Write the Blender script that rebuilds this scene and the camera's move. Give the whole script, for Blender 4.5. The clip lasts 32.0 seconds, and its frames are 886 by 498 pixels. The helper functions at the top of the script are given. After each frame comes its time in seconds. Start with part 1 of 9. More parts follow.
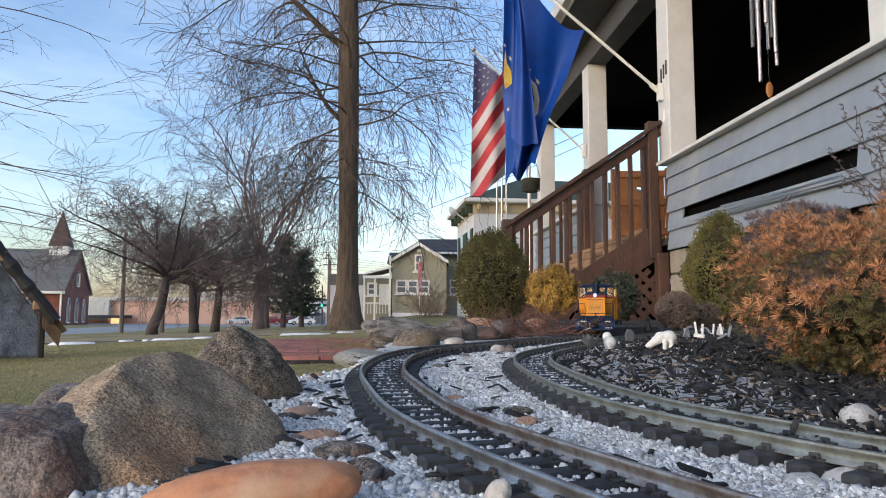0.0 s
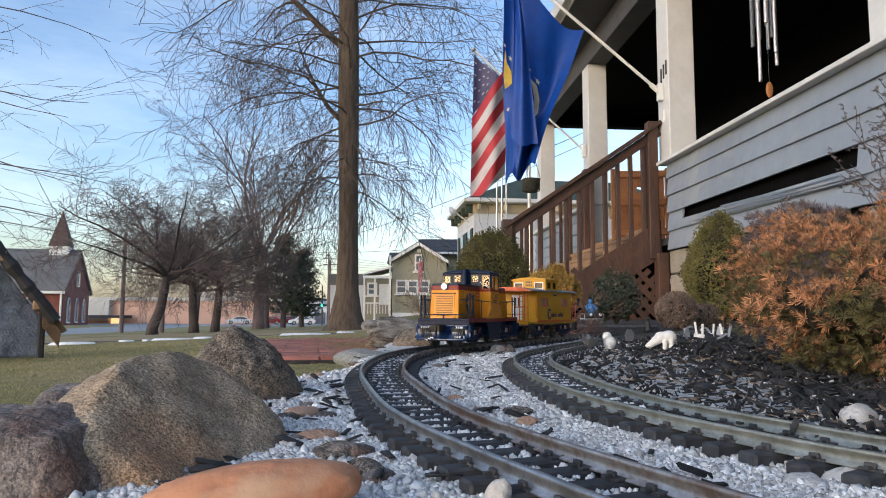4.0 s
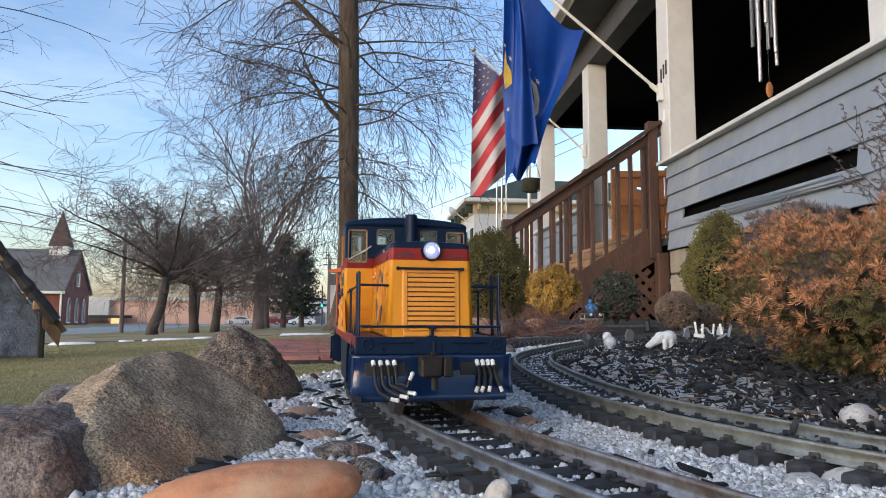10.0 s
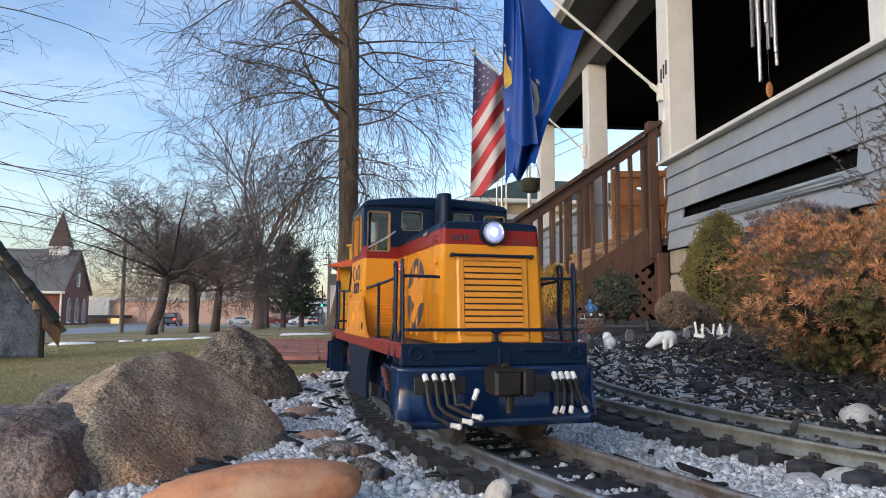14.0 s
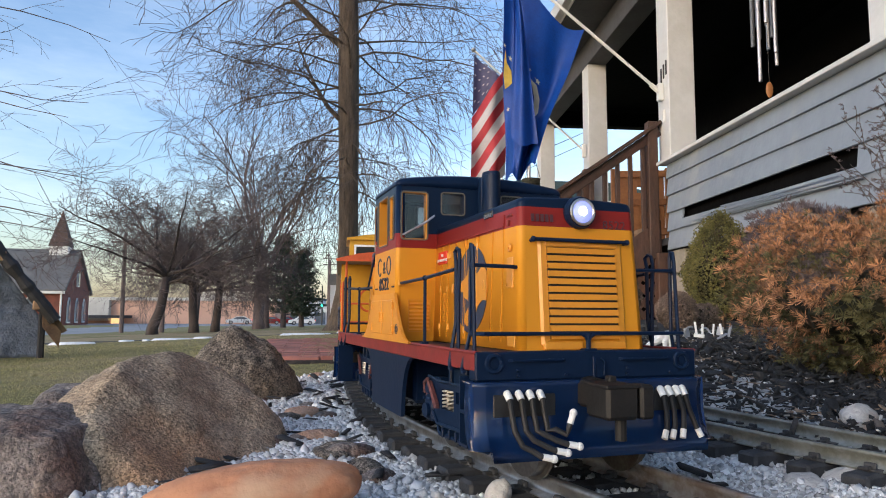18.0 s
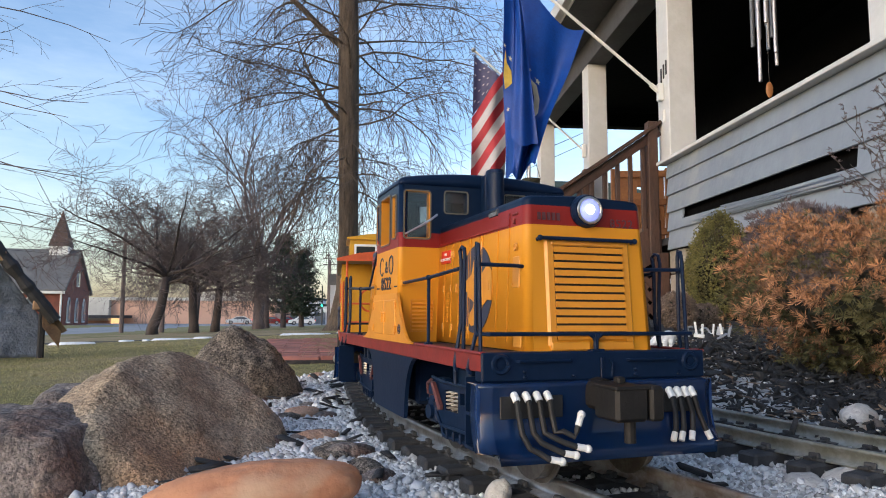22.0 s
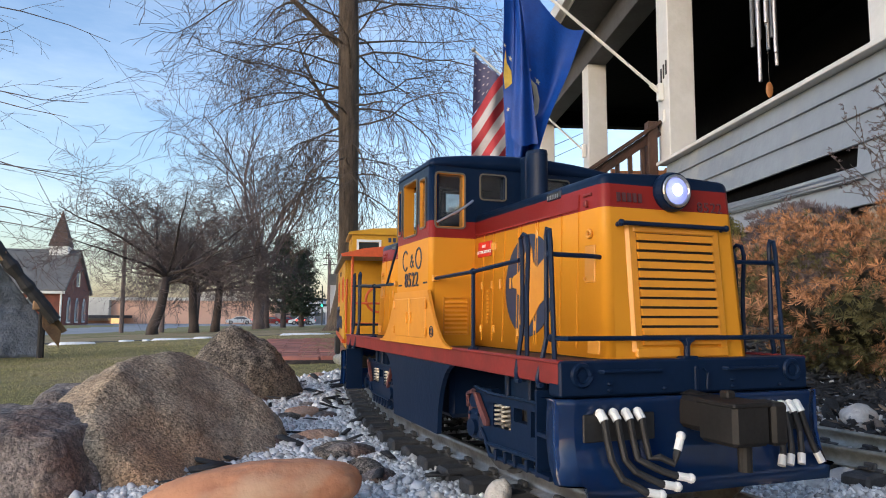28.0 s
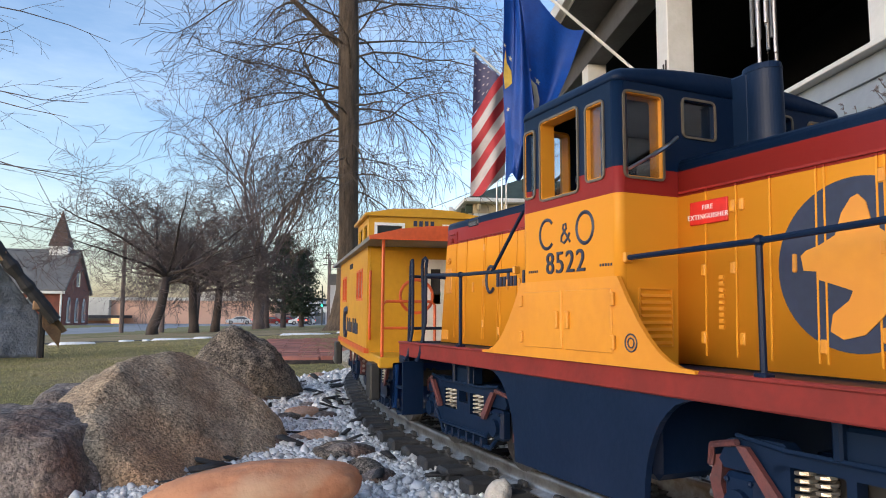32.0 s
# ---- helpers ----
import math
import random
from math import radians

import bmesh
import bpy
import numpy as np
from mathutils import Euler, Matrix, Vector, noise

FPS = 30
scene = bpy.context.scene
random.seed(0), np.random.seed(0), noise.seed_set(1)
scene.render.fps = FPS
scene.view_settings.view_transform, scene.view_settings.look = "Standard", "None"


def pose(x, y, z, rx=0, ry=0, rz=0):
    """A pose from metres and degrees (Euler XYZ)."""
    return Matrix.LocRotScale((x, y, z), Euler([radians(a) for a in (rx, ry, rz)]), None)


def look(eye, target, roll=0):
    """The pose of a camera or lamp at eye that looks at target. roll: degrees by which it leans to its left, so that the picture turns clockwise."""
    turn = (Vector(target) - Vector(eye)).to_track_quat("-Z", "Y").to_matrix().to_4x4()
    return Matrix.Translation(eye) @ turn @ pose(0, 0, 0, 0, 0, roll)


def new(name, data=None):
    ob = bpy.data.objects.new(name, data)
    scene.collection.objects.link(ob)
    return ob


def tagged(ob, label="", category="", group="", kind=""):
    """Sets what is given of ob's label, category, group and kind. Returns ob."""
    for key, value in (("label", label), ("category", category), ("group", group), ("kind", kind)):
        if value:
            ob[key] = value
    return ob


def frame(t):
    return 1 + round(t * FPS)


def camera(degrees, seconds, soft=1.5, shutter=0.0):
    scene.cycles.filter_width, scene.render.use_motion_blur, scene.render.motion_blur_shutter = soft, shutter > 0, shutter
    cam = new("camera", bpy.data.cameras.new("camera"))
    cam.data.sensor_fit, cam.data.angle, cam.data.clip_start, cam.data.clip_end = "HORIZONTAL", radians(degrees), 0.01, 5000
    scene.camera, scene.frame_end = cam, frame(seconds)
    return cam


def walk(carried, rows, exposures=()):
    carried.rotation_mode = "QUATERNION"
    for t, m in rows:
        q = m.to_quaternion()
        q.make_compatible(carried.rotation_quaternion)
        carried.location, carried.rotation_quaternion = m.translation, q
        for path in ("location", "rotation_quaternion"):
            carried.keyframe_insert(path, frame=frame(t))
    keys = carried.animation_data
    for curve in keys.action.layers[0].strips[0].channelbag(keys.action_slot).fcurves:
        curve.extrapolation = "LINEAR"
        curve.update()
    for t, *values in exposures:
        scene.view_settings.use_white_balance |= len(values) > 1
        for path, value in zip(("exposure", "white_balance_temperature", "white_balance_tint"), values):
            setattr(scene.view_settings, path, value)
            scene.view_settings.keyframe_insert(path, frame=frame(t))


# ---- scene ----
cam = camera(65.65, 32.0, soft=1.0)
EYE = 0.25
VIEW = pose(0, 0, EYE, 90 + 5.476, 0, 0) @ pose(0, 0, 0, 0, 0, 0.278)
walk(cam, [(0.0, VIEW), (32.0, VIEW)], exposures=[(0.0, 0.99, 6100, 10), (32.0, 0.99, 6100, 10)])

# ---- world and light: late winter dusk, thin sky, sun low behind the trees ----
SUN_AZ = radians(-135)          # from +Y towards +X
world = bpy.data.worlds.new("dusk_sky")
scene.world = world
world.use_nodes = True
wn, wl = world.node_tree.nodes, world.node_tree.links
wn.clear()
sky = wn.new("ShaderNodeTexSky")
sky.sky_type = "NISHITA"
sky.sun_disc = False
sky.sun_elevation = radians(17)
sky.sun_rotation = SUN_AZ
sky.air_density, sky.dust_density, sky.ozone_density = 1.0, 1.8, 2.2
back = wn.new("ShaderNodeBackground")
back.inputs["Strength"].default_value = 0.15
wout = wn.new("ShaderNodeOutputWorld")
# thin high cloud over the whole sky
wtc, wmp, wno, wra = wn.new("ShaderNodeTexCoord"), wn.new("ShaderNodeMapping"), wn.new("ShaderNodeTexNoise"), wn.new("ShaderNodeMapRange")
wmp.inputs["Scale"].default_value = (1.6, 1.6, 6.5)
wmp.inputs["Rotation"].default_value = (0.12, 0.16, 0.4)
wno.inputs["Scale"].default_value, wno.inputs["Detail"].default_value, wno.inputs["Roughness"].default_value = 2.2, 8, 0.62
wra.inputs[1].default_value, wra.inputs[2].default_value = 0.40, 0.72
wl.new(wtc.outputs["Generated"], wmp.inputs[0])
wl.new(wmp.outputs[0], wno.inputs["Vector"])
wl.new(wno.outputs[0], wra.inputs[0])
whs, wsat, wval = wn.new("ShaderNodeHueSaturation"), wn.new("ShaderNodeMapRange"), wn.new("ShaderNodeMapRange")
wsat.inputs[3].default_value, wsat.inputs[4].default_value = 0.97, 0.72
wval.inputs[3].default_value, wval.inputs[4].default_value = 0.97, 1.13
wl.new(wra.outputs[0], wsat.inputs[0])
wl.new(wra.outputs[0], wval.inputs[0])
wl.new(wsat.outputs[0], whs.inputs["Saturation"])
wl.new(wval.outputs[0], whs.inputs["Value"])
wl.new(sky.outputs[0], whs.inputs["Color"])
wsep, whz, wtint = wn.new("ShaderNodeSeparateXYZ"), wn.new("ShaderNodeValToRGB"), wn.new("ShaderNodeMix")
wl.new(wtc.outputs["Generated"], wsep.inputs[0])
wl.new(wsep.outputs[2], whz.inputs[0])
whz.color_ramp.elements[0].position, whz.color_ramp.elements[0].color = 0.0, (1.16, 0.96, 0.84, 1)
whz.color_ramp.elements[1].position, whz.color_ramp.elements[1].color = 0.26, (1, 1, 1, 1)
hz = whz.color_ramp.elements.new(0.10)
hz.color = (1.14, 1.04, 0.90, 1)
wtint.data_type, wtint.blend_type = "RGBA", "MULTIPLY"
wtint.inputs[0].default_value = 1.0
wl.new(whs.outputs[0], wtint.inputs[6])
wl.new(whz.outputs[0], wtint.inputs[7])
wl.new(wtint.outputs[2], back.inputs[0])
wl.new(back.outputs[0], wout.inputs[0])
sun_data = bpy.data.lights.new("sun", "SUN")
sun_data.energy, sun_data.angle, sun_data.color = 0.05, radians(50), (1.0, 0.88, 0.76)
sun = new("sun", sun_data)
sun.matrix_world = look((0, 0, 30), (-math.sin(SUN_AZ) * 30, -math.cos(SUN_AZ) * 30, 22.0))


# ---- materials ----
def surf(name, c1, c2=None, scale=20.0, rough=0.7, bump=0.2, metal=0.0, coat=0.0, rnd=0.0, isle=0.0, spots=None, spot_scale=4.0, stretch=None, glass=0.0, emit=0.0, speck=None, spec=0.5):
    m = bpy.data.materials.new(name)
    m.use_nodes = True
    n, l = m.node_tree.nodes, m.node_tree.links
    b = n["Principled BSDF"]
    tc = n.new("ShaderNodeTexCoord")
    mp = n.new("ShaderNodeMapping")
    if stretch:
        mp.inputs["Scale"].default_value = stretch
    l.new(tc.outputs["Object"], mp.inputs[0])
    big, fine = n.new("ShaderNodeTexNoise"), n.new("ShaderNodeTexNoise")
    big.inputs["Scale"].default_value, fine.inputs["Scale"].default_value = scale, scale * 7
    big.inputs["Detail"].default_value, fine.inputs["Detail"].default_value = 4, 5
    for t in (big, fine):
        l.new(mp.outputs[0], t.inputs["Vector"])
    c2 = c2 or tuple(v * 0.75 for v in c1)
    mix = n.new("ShaderNodeMix")
    mix.data_type = "RGBA"
    mix.inputs[6].default_value, mix.inputs[7].default_value = (*c1, 1), (*c2, 1)
    add = n.new("ShaderNodeMath")
    add.operation = "ADD"
    half = n.new("ShaderNodeMath")
    half.operation, half.inputs[1].default_value = "MULTIPLY", 0.5
    l.new(fine.outputs[0], half.inputs[0])
    l.new(big.outputs[0], add.inputs[0])
    l.new(half.outputs[0], add.inputs[1])
    ramp = n.new("ShaderNodeMapRange")
    ramp.inputs[1].default_value, ramp.inputs[2].default_value = 0.6, 0.9
    l.new(add.outputs[0], ramp.inputs[0])
    l.new(ramp.outputs[0], mix.inputs[0])
    col = mix.outputs[2]
    if spots:
        sn = n.new("ShaderNodeTexNoise")
        sn.inputs["Scale"].default_value, sn.inputs["Detail"].default_value = spot_scale, 6
        l.new(mp.outputs[0], sn.inputs["Vector"])
        sr = n.new("ShaderNodeMapRange")
        sr.inputs[1].default_value, sr.inputs[2].default_value = 0.52, 0.66
        l.new(sn.outputs[0], sr.inputs[0])
        sm = n.new("ShaderNodeMix")
        sm.data_type = "RGBA"
        sm.inputs[7].default_value = (*spots, 1)
        l.new(sr.outputs[0], sm.inputs[0])
        l.new(col, sm.inputs[6])
        col = sm.outputs[2]
    if speck:
        vo = n.new("ShaderNodeTexVoronoi")
        vo.inputs["Scale"].default_value = speck[0]
        l.new(mp.outputs[0], vo.inputs["Vector"])
        sx = n.new("ShaderNodeSeparateColor")
        l.new(vo.outputs["Color"], sx.inputs[0])
        vs_ = n.new("ShaderNodeMapRange")
        vs_.inputs[3].default_value, vs_.inputs[4].default_value = 1 - speck[1], 1 + speck[1]
        l.new(sx.outputs[0], vs_.inputs[0])
        hs = n.new("ShaderNodeHueSaturation")
        l.new(vs_.outputs[0], hs.inputs["Value"])
        l.new(col, hs.inputs["Color"])
        col = hs.outputs[0]
    if rnd or isle:
        hsv = n.new("ShaderNodeHueSaturation")
        src = n.new("ShaderNodeObjectInfo").outputs["Random"] if rnd else n.new("ShaderNodeNewGeometry").outputs["Random Per Island"]
        vr = n.new("ShaderNodeMapRange")
        vr.inputs[3].default_value, vr.inputs[4].default_value = 1 - (rnd or isle), 1 + (rnd or isle)
        l.new(src, vr.inputs[0])
        l.new(vr.outputs[0], hsv.inputs["Value"])
        l.new(col, hsv.inputs["Color"])
        col = hsv.outputs[0]
    l.new(col, b.inputs["Base Color"])
    b.inputs["Roughness"].default_value, b.inputs["Metallic"].default_value = rough, metal
    b.inputs["Coat Weight"].default_value = coat
    b.inputs["Specular IOR Level"].default_value = spec
    b.inputs["Transmission Weight"].default_value = glass
    if emit:
        l.new(col, b.inputs["Emission Color"])
        b.inputs["Emission Strength"].default_value = emit
    if bump:
        bn = n.new("ShaderNodeBump")
        bn.inputs["Strength"].default_value, bn.inputs["Distance"].default_value = bump, 0.3 / scale
        l.new(add.outputs[0], bn.inputs["Height"])
        l.new(bn.outputs[0], b.inputs["Normal"])
    return m


def banded(name, stops, rough=0.35, wear=0.06):
    """Painted livery: colours change with the height over the rail."""
    m = surf(name, (1, 1, 1), None, 60, rough, 0.03, spec=0.16)
    n, l = m.node_tree.nodes, m.node_tree.links
    b = n["Principled BSDF"]
    tc = n.new("ShaderNodeTexCoord")
    sep = n.new("ShaderNodeSeparateXYZ")
    l.new(tc.outputs["Object"], sep.inputs[0])
    mr = n.new("ShaderNodeMapRange")
    mr.inputs[1].default_value, mr.inputs[2].default_value = 0.0, 0.2
    l.new(sep.outputs[2], mr.inputs[0])
    cr = n.new("ShaderNodeValToRGB")
    cr.color_ramp.interpolation = "CONSTANT"
    els = cr.color_ramp.elements
    while len(els) < len(stops):
        els.new(0.5)
    for e, (z, c) in zip(els, stops):
        e.position, e.color = z / 0.2, (*c, 1)
    l.new(mr.outputs[0], cr.inputs[0])
    dirt = n.new("ShaderNodeTexNoise")
    dirt.inputs["Scale"].default_value, dirt.inputs["Detail"].default_value = 35, 6
    l.new(tc.outputs["Object"], dirt.inputs["Vector"])
    hv = n.new("ShaderNodeHueSaturation")
    vr = n.new("ShaderNodeMapRange")
    vr.inputs[3].default_value, vr.inputs[4].default_value = 1 - wear * 2, 1 + wear
    l.new(dirt.outputs[0], vr.inputs[0])
    l.new(vr.outputs[0], hv.inputs["Value"])
    l.new(cr.outputs[0], hv.inputs["Color"])
    l.new(hv.outputs[0], b.inputs["Base Color"])
    return m


YEL, RED, NAVY = (0.66, 0.275, 0.02), (0.23, 0.020, 0.016), (0.004, 0.013, 0.038)
M = {}
M["livery"] = banded("livery_paint", [(0.0, YEL), (0.0981, RED), (0.1058, NAVY)])
M["yellow"] = surf("yellow_paint", YEL, (0.60, 0.24, 0.02), 40, 0.38, 0.03)
M["navy"] = surf("navy_paint", NAVY, (0.006, 0.016, 0.045), 60, 0.38, 0.04, spec=0.16)
M["bluegloss"] = surf("blue_gloss_paint", (0.010, 0.038, 0.14), (0.015, 0.04, 0.12), 60, 0.14, 0.02, coat=0.9)
M["red"] = surf("red_paint", (0.22, 0.030, 0.026), (0.17, 0.027, 0.024), 60, 0.45, 0.04, spec=0.2)
M["signred"] = surf("sign_red", (0.6, 0.02, 0.015), None, 60, 0.4, 0.0)
M["white"] = surf("white_paint", (0.78, 0.77, 0.74), (0.7, 0.69, 0.66), 6, 0.5, 0.05)
M["whiteplastic"] = surf("white_plastic", (0.75, 0.75, 0.74), (0.66, 0.66, 0.64), 80, 0.4, 0.03)
M["black"] = surf("black_plastic", (0.012, 0.012, 0.013), (0.025, 0.024, 0.023), 80, 0.55, 0.06)
M["rubber"] = surf("black_rubber", (0.015, 0.015, 0.016), None, 80, 0.6, 0.05)
M["steel"] = surf("worn_steel", (0.55, 0.53, 0.5), (0.4, 0.38, 0.36), 100, 0.3, 0.04, metal=1.0)
M["lens"] = surf("lit_lens", (0.40, 0.44, 0.90), (0.34, 0.38, 0.85), 60, 0.1, 0.0, emit=0.32)
M["bulb"] = surf("lit_bulb", (0.95, 0.96, 1.0), (0.9, 0.92, 1.0), 60, 0.1, 0.0, emit=9.0)
M["orange"] = surf("orange_red_paint", (0.62, 0.10, 0.02), None, 60, 0.4, 0.03)
M["cabyellow"] = surf("caboose_yellow", (0.57, 0.30, 0.020), (0.50, 0.255, 0.018), 40, 0.42, 0.04, spec=0.25)
M["slate"] = surf("slate_grey_metal", (0.13, 0.135, 0.145), (0.085, 0.09, 0.10), 60, 0.5, 0.1)
M["roofgrey"] = surf("grey_roof_paint", (0.25, 0.26, 0.28), (0.18, 0.19, 0.2), 40, 0.55, 0.05)
M["ink"] = surf("navy_ink", (0.02, 0.03, 0.07), None, 60, 0.5, 0.0)
M["glass"] = surf("window_glass", (0.55, 0.57, 0.58), None, 10, 0.03, 0.0, glass=1.0)
M["coupler"] = surf("worn_black_plastic", (0.010, 0.0098, 0.0095), (0.020, 0.018, 0.017), 90, 0.5, 0.10, spec=0.25)
M["dullmark"] = surf("dull_maroon_ink", (0.10, 0.030, 0.034), None, 60, 0.5, 0.0)
M["rim"] = surf("tarnished_rim", (0.20, 0.165, 0.12), None, 60, 0.4, 0.0, metal=0.5)
M["wheelsteel"] = surf("dark_wheel_steel", (0.20, 0.19, 0.175), (0.11, 0.105, 0.10), 90, 0.42, 0.06, metal=0.9)
M["tie"] = surf("plastic_tie", (0.030, 0.031, 0.035), (0.048, 0.049, 0.053), 120, 0.66, 0.25, rnd=0.18, spec=0.4)
M["rail"] = surf("dark_rail", (0.42, 0.43, 0.45), (0.25, 0.25, 0.255), 70, 0.36, 0.12, metal=0.85)
M["railrust"] = surf("rusty_rail", (0.40, 0.39, 0.39), (0.21, 0.16, 0.135), 50, 0.40, 0.15, metal=0.75, spots=(0.19, 0.10, 0.07), spot_scale=9)
M["railbrass"] = surf("weathered_brass_rail", (0.32, 0.335, 0.315), (0.20, 0.205, 0.18), 60, 0.45, 0.12, metal=0.6)
M["ballast"] = surf("ballast_stone", (0.74, 0.735, 0.73), (0.57, 0.565, 0.56), 90, 0.97, 0.1, isle=0.24, spec=0.08)
M["ballast_bed"] = surf("ballast_fines", (0.66, 0.65, 0.635), (0.34, 0.335, 0.33), 150, 0.95, 0.6)
M["mulch"] = surf("black_mulch", (0.009, 0.0095, 0.011), (0.026, 0.024, 0.024), 120, 0.75, 0.5, isle=0.6)
M["soil"] = surf("dark_soil", (0.03, 0.027, 0.027), (0.015, 0.014, 0.015), 90, 0.95, 0.8, spots=(0.06, 0.05, 0.045), spot_scale=15)
M["lawn"] = surf("winter_lawn", (0.25, 0.215, 0.072), (0.165, 0.15, 0.052), 6.0, 0.95, 0.5, spots=(0.30, 0.235, 0.125), spot_scale=0.9)
M["grass"] = surf("grass_blades", (0.27, 0.24, 0.075), (0.37, 0.30, 0.15), 4.0, 0.8, 0.0, isle=0.45)
M["asphalt"] = surf("asphalt_road", (0.30, 0.30, 0.31), (0.24, 0.24, 0.245), 0.6, 0.9, 0.2)
M["snow"] = surf("old_snow", (0.8, 0.82, 0.85), (0.65, 0.67, 0.7), 8.0, 0.8, 0.4)
M["brick_walk"] = surf("brick_paver", (0.34, 0.13, 0.10), (0.25, 0.11, 0.09), 12, 0.85, 0.3, rnd=0.25)
M["tan_rock"] = surf("tan_granite", (0.42, 0.325, 0.22), (0.26, 0.19, 0.125), 60, 0.88, 0.7, spots=(0.34, 0.20, 0.11), spot_scale=9, speck=(1300, 0.6))
M["grey_rock"] = surf("grey_granite", (0.24, 0.20, 0.175), (0.095, 0.072, 0.062), 30, 0.8, 0.8, spots=(0.18, 0.10, 0.07), spot_scale=14, speck=(1100, 0.4))
M["rough_rock"] = surf("pitted_brown_rock", (0.20, 0.165, 0.13), (0.07, 0.058, 0.048), 120, 0.9, 1.0, spots=(0.18, 0.135, 0.09), spot_scale=12, speck=(950, 0.85))
M["terracotta"] = surf("smooth_orange_stone", (0.50, 0.235, 0.115), (0.36, 0.15, 0.075), 18, 0.62, 0.2, spots=(0.46, 0.30, 0.19), spot_scale=26)
M["white_rock"] = surf("white_quartz", (0.50, 0.48, 0.46), (0.34, 0.325, 0.31), 40, 0.75, 0.6, spots=(0.42, 0.33, 0.27), spot_scale=20)
M["orange_rock"] = surf("orange_sandstone", (0.52, 0.29, 0.18), (0.42, 0.27, 0.185), 60, 0.85, 1.0)
M["bark"] = surf("oak_bark", (0.135, 0.10, 0.072), (0.07, 0.052, 0.04), 4, 0.95, 0.9, stretch=(3, 3, 0.5))
M["twig"] = surf("bare_twig", (0.11, 0.08, 0.062), (0.07, 0.052, 0.042), 3, 0.9, 0.2)
M["farwood"] = surf("distant_branches", (0.15, 0.115, 0.112), (0.10, 0.08, 0.08), 3, 0.9, 0.2)
M["siding"] = surf("blue_grey_siding", (0.255, 0.295, 0.35), (0.215, 0.25, 0.30), 1.5, 0.55, 0.1, rnd=0.04, spots=(0.30, 0.32, 0.345), spot_scale=3)
M["trim"] = surf("white_trim_paint", (0.66, 0.66, 0.66), (0.58, 0.58, 0.58), 2.0, 0.5, 0.08, spots=(0.60, 0.60, 0.59), spot_scale=5)
M["darkwood"] = surf("dark_stained_wood", (0.085, 0.04, 0.025), (0.05, 0.026, 0.018), 6, 0.6, 0.25, stretch=(1, 1, 0.4), rnd=0.12)
M["tread"] = surf("worn_tread_wood", (0.40, 0.24, 0.125), (0.27, 0.16, 0.085), 6, 0.7, 0.25, rnd=0.1)
M["chairwood"] = surf("varnished_pine", (0.36, 0.15, 0.05), (0.25, 0.10, 0.035), 5, 0.5, 0.15)
# near-black: the shade inside the porch put into a colour
M["porch_shade"] = surf("painted_porch_shade", (0.0025, 0.0025, 0.003), (0.004, 0.004, 0.0045), 2, 0.85, 0.1, spec=0.1)
M["stone"] = surf("tan_foundation_block", (0.36, 0.32, 0.26), (0.28, 0.24, 0.2), 6, 0.9, 0.4, rnd=0.1)
M["path"] = surf("trodden_path", (0.075, 0.065, 0.058), (0.05, 0.045, 0.042), 3, 0.95, 0.4)
M["dry_lawn"] = surf("dry_brown_lawn", (0.38, 0.28, 0.15), (0.28, 0.215, 0.11), 3, 0.95, 0.5, spots=(0.17, 0.16, 0.05), spot_scale=0.5)
M["brown_rock"] = surf("dark_brown_rock", (0.17, 0.145, 0.13), (0.10, 0.082, 0.072), 60, 0.85, 0.7, speck=(300, 0.3))
M["pale_rock"] = surf("pale_grey_green_rock", (0.30, 0.295, 0.27), (0.18, 0.18, 0.165), 120, 0.9, 0.8, speck=(400, 0.3))
M["brakered"] = surf("dull_brake_red", (0.13, 0.04, 0.038), (0.07, 0.03, 0.035), 120, 0.6, 0.2)
M["springmetal"] = surf("spring_metal", (0.5, 0.45, 0.38), None, 100, 0.35, 0.0, metal=0.9)
M["darkglass"] = surf("dark_glossy_pane", (0.012, 0.013, 0.015), None, 20, 0.12, 0.0, spec=0.3)
M["limbwood"] = surf("dark_limb_bark", (0.075, 0.058, 0.054), (0.05, 0.04, 0.038), 3, 0.9, 0.3)


# ---- building helpers ----
def empty(name, m=None):
    ob = new(name)
    ob.empty_display_size = 0.1
    if m is not None:
        ob.matrix_world = m
    return ob


def part(name, bm, material, parent=None, label="", smooth=False):
    me = bpy.data.meshes.new(name)
    bmesh.ops.recalc_face_normals(bm, faces=bm.faces)
    if smooth:
        for f in bm.faces:
            f.smooth = True
    bm.to_mesh(me)
    bm.free()
    me.materials.append(material)
    ob = new(name, me)
    if parent is not None:
        ob.parent = parent
    if label:
        ob["label"] = label
    return ob


def share(ob, parent, m):
    """Another part on the same mesh."""
    o = new(ob.name.split(".")[0], ob.data)
    o.parent = parent
    o.matrix_basis = m
    return o


def box(bm, c, s, bev=0.0, m=None, seg=1):
    r = bmesh.ops.create_cube(bm, size=1.0)
    vs = r["verts"]
    mm = Matrix.Translation(c) @ Matrix.Diagonal((*s, 1))
    if m is not None:
        mm = m @ mm
    bmesh.ops.transform(bm, matrix=mm, verts=vs)
    if bev:
        es = list({e for v in vs for e in v.link_edges})
        bmesh.ops.bevel(bm, geom=es, offset=bev, segments=seg, affect="EDGES", profile=0.5)
    return bm


def B():
    return bmesh.new()


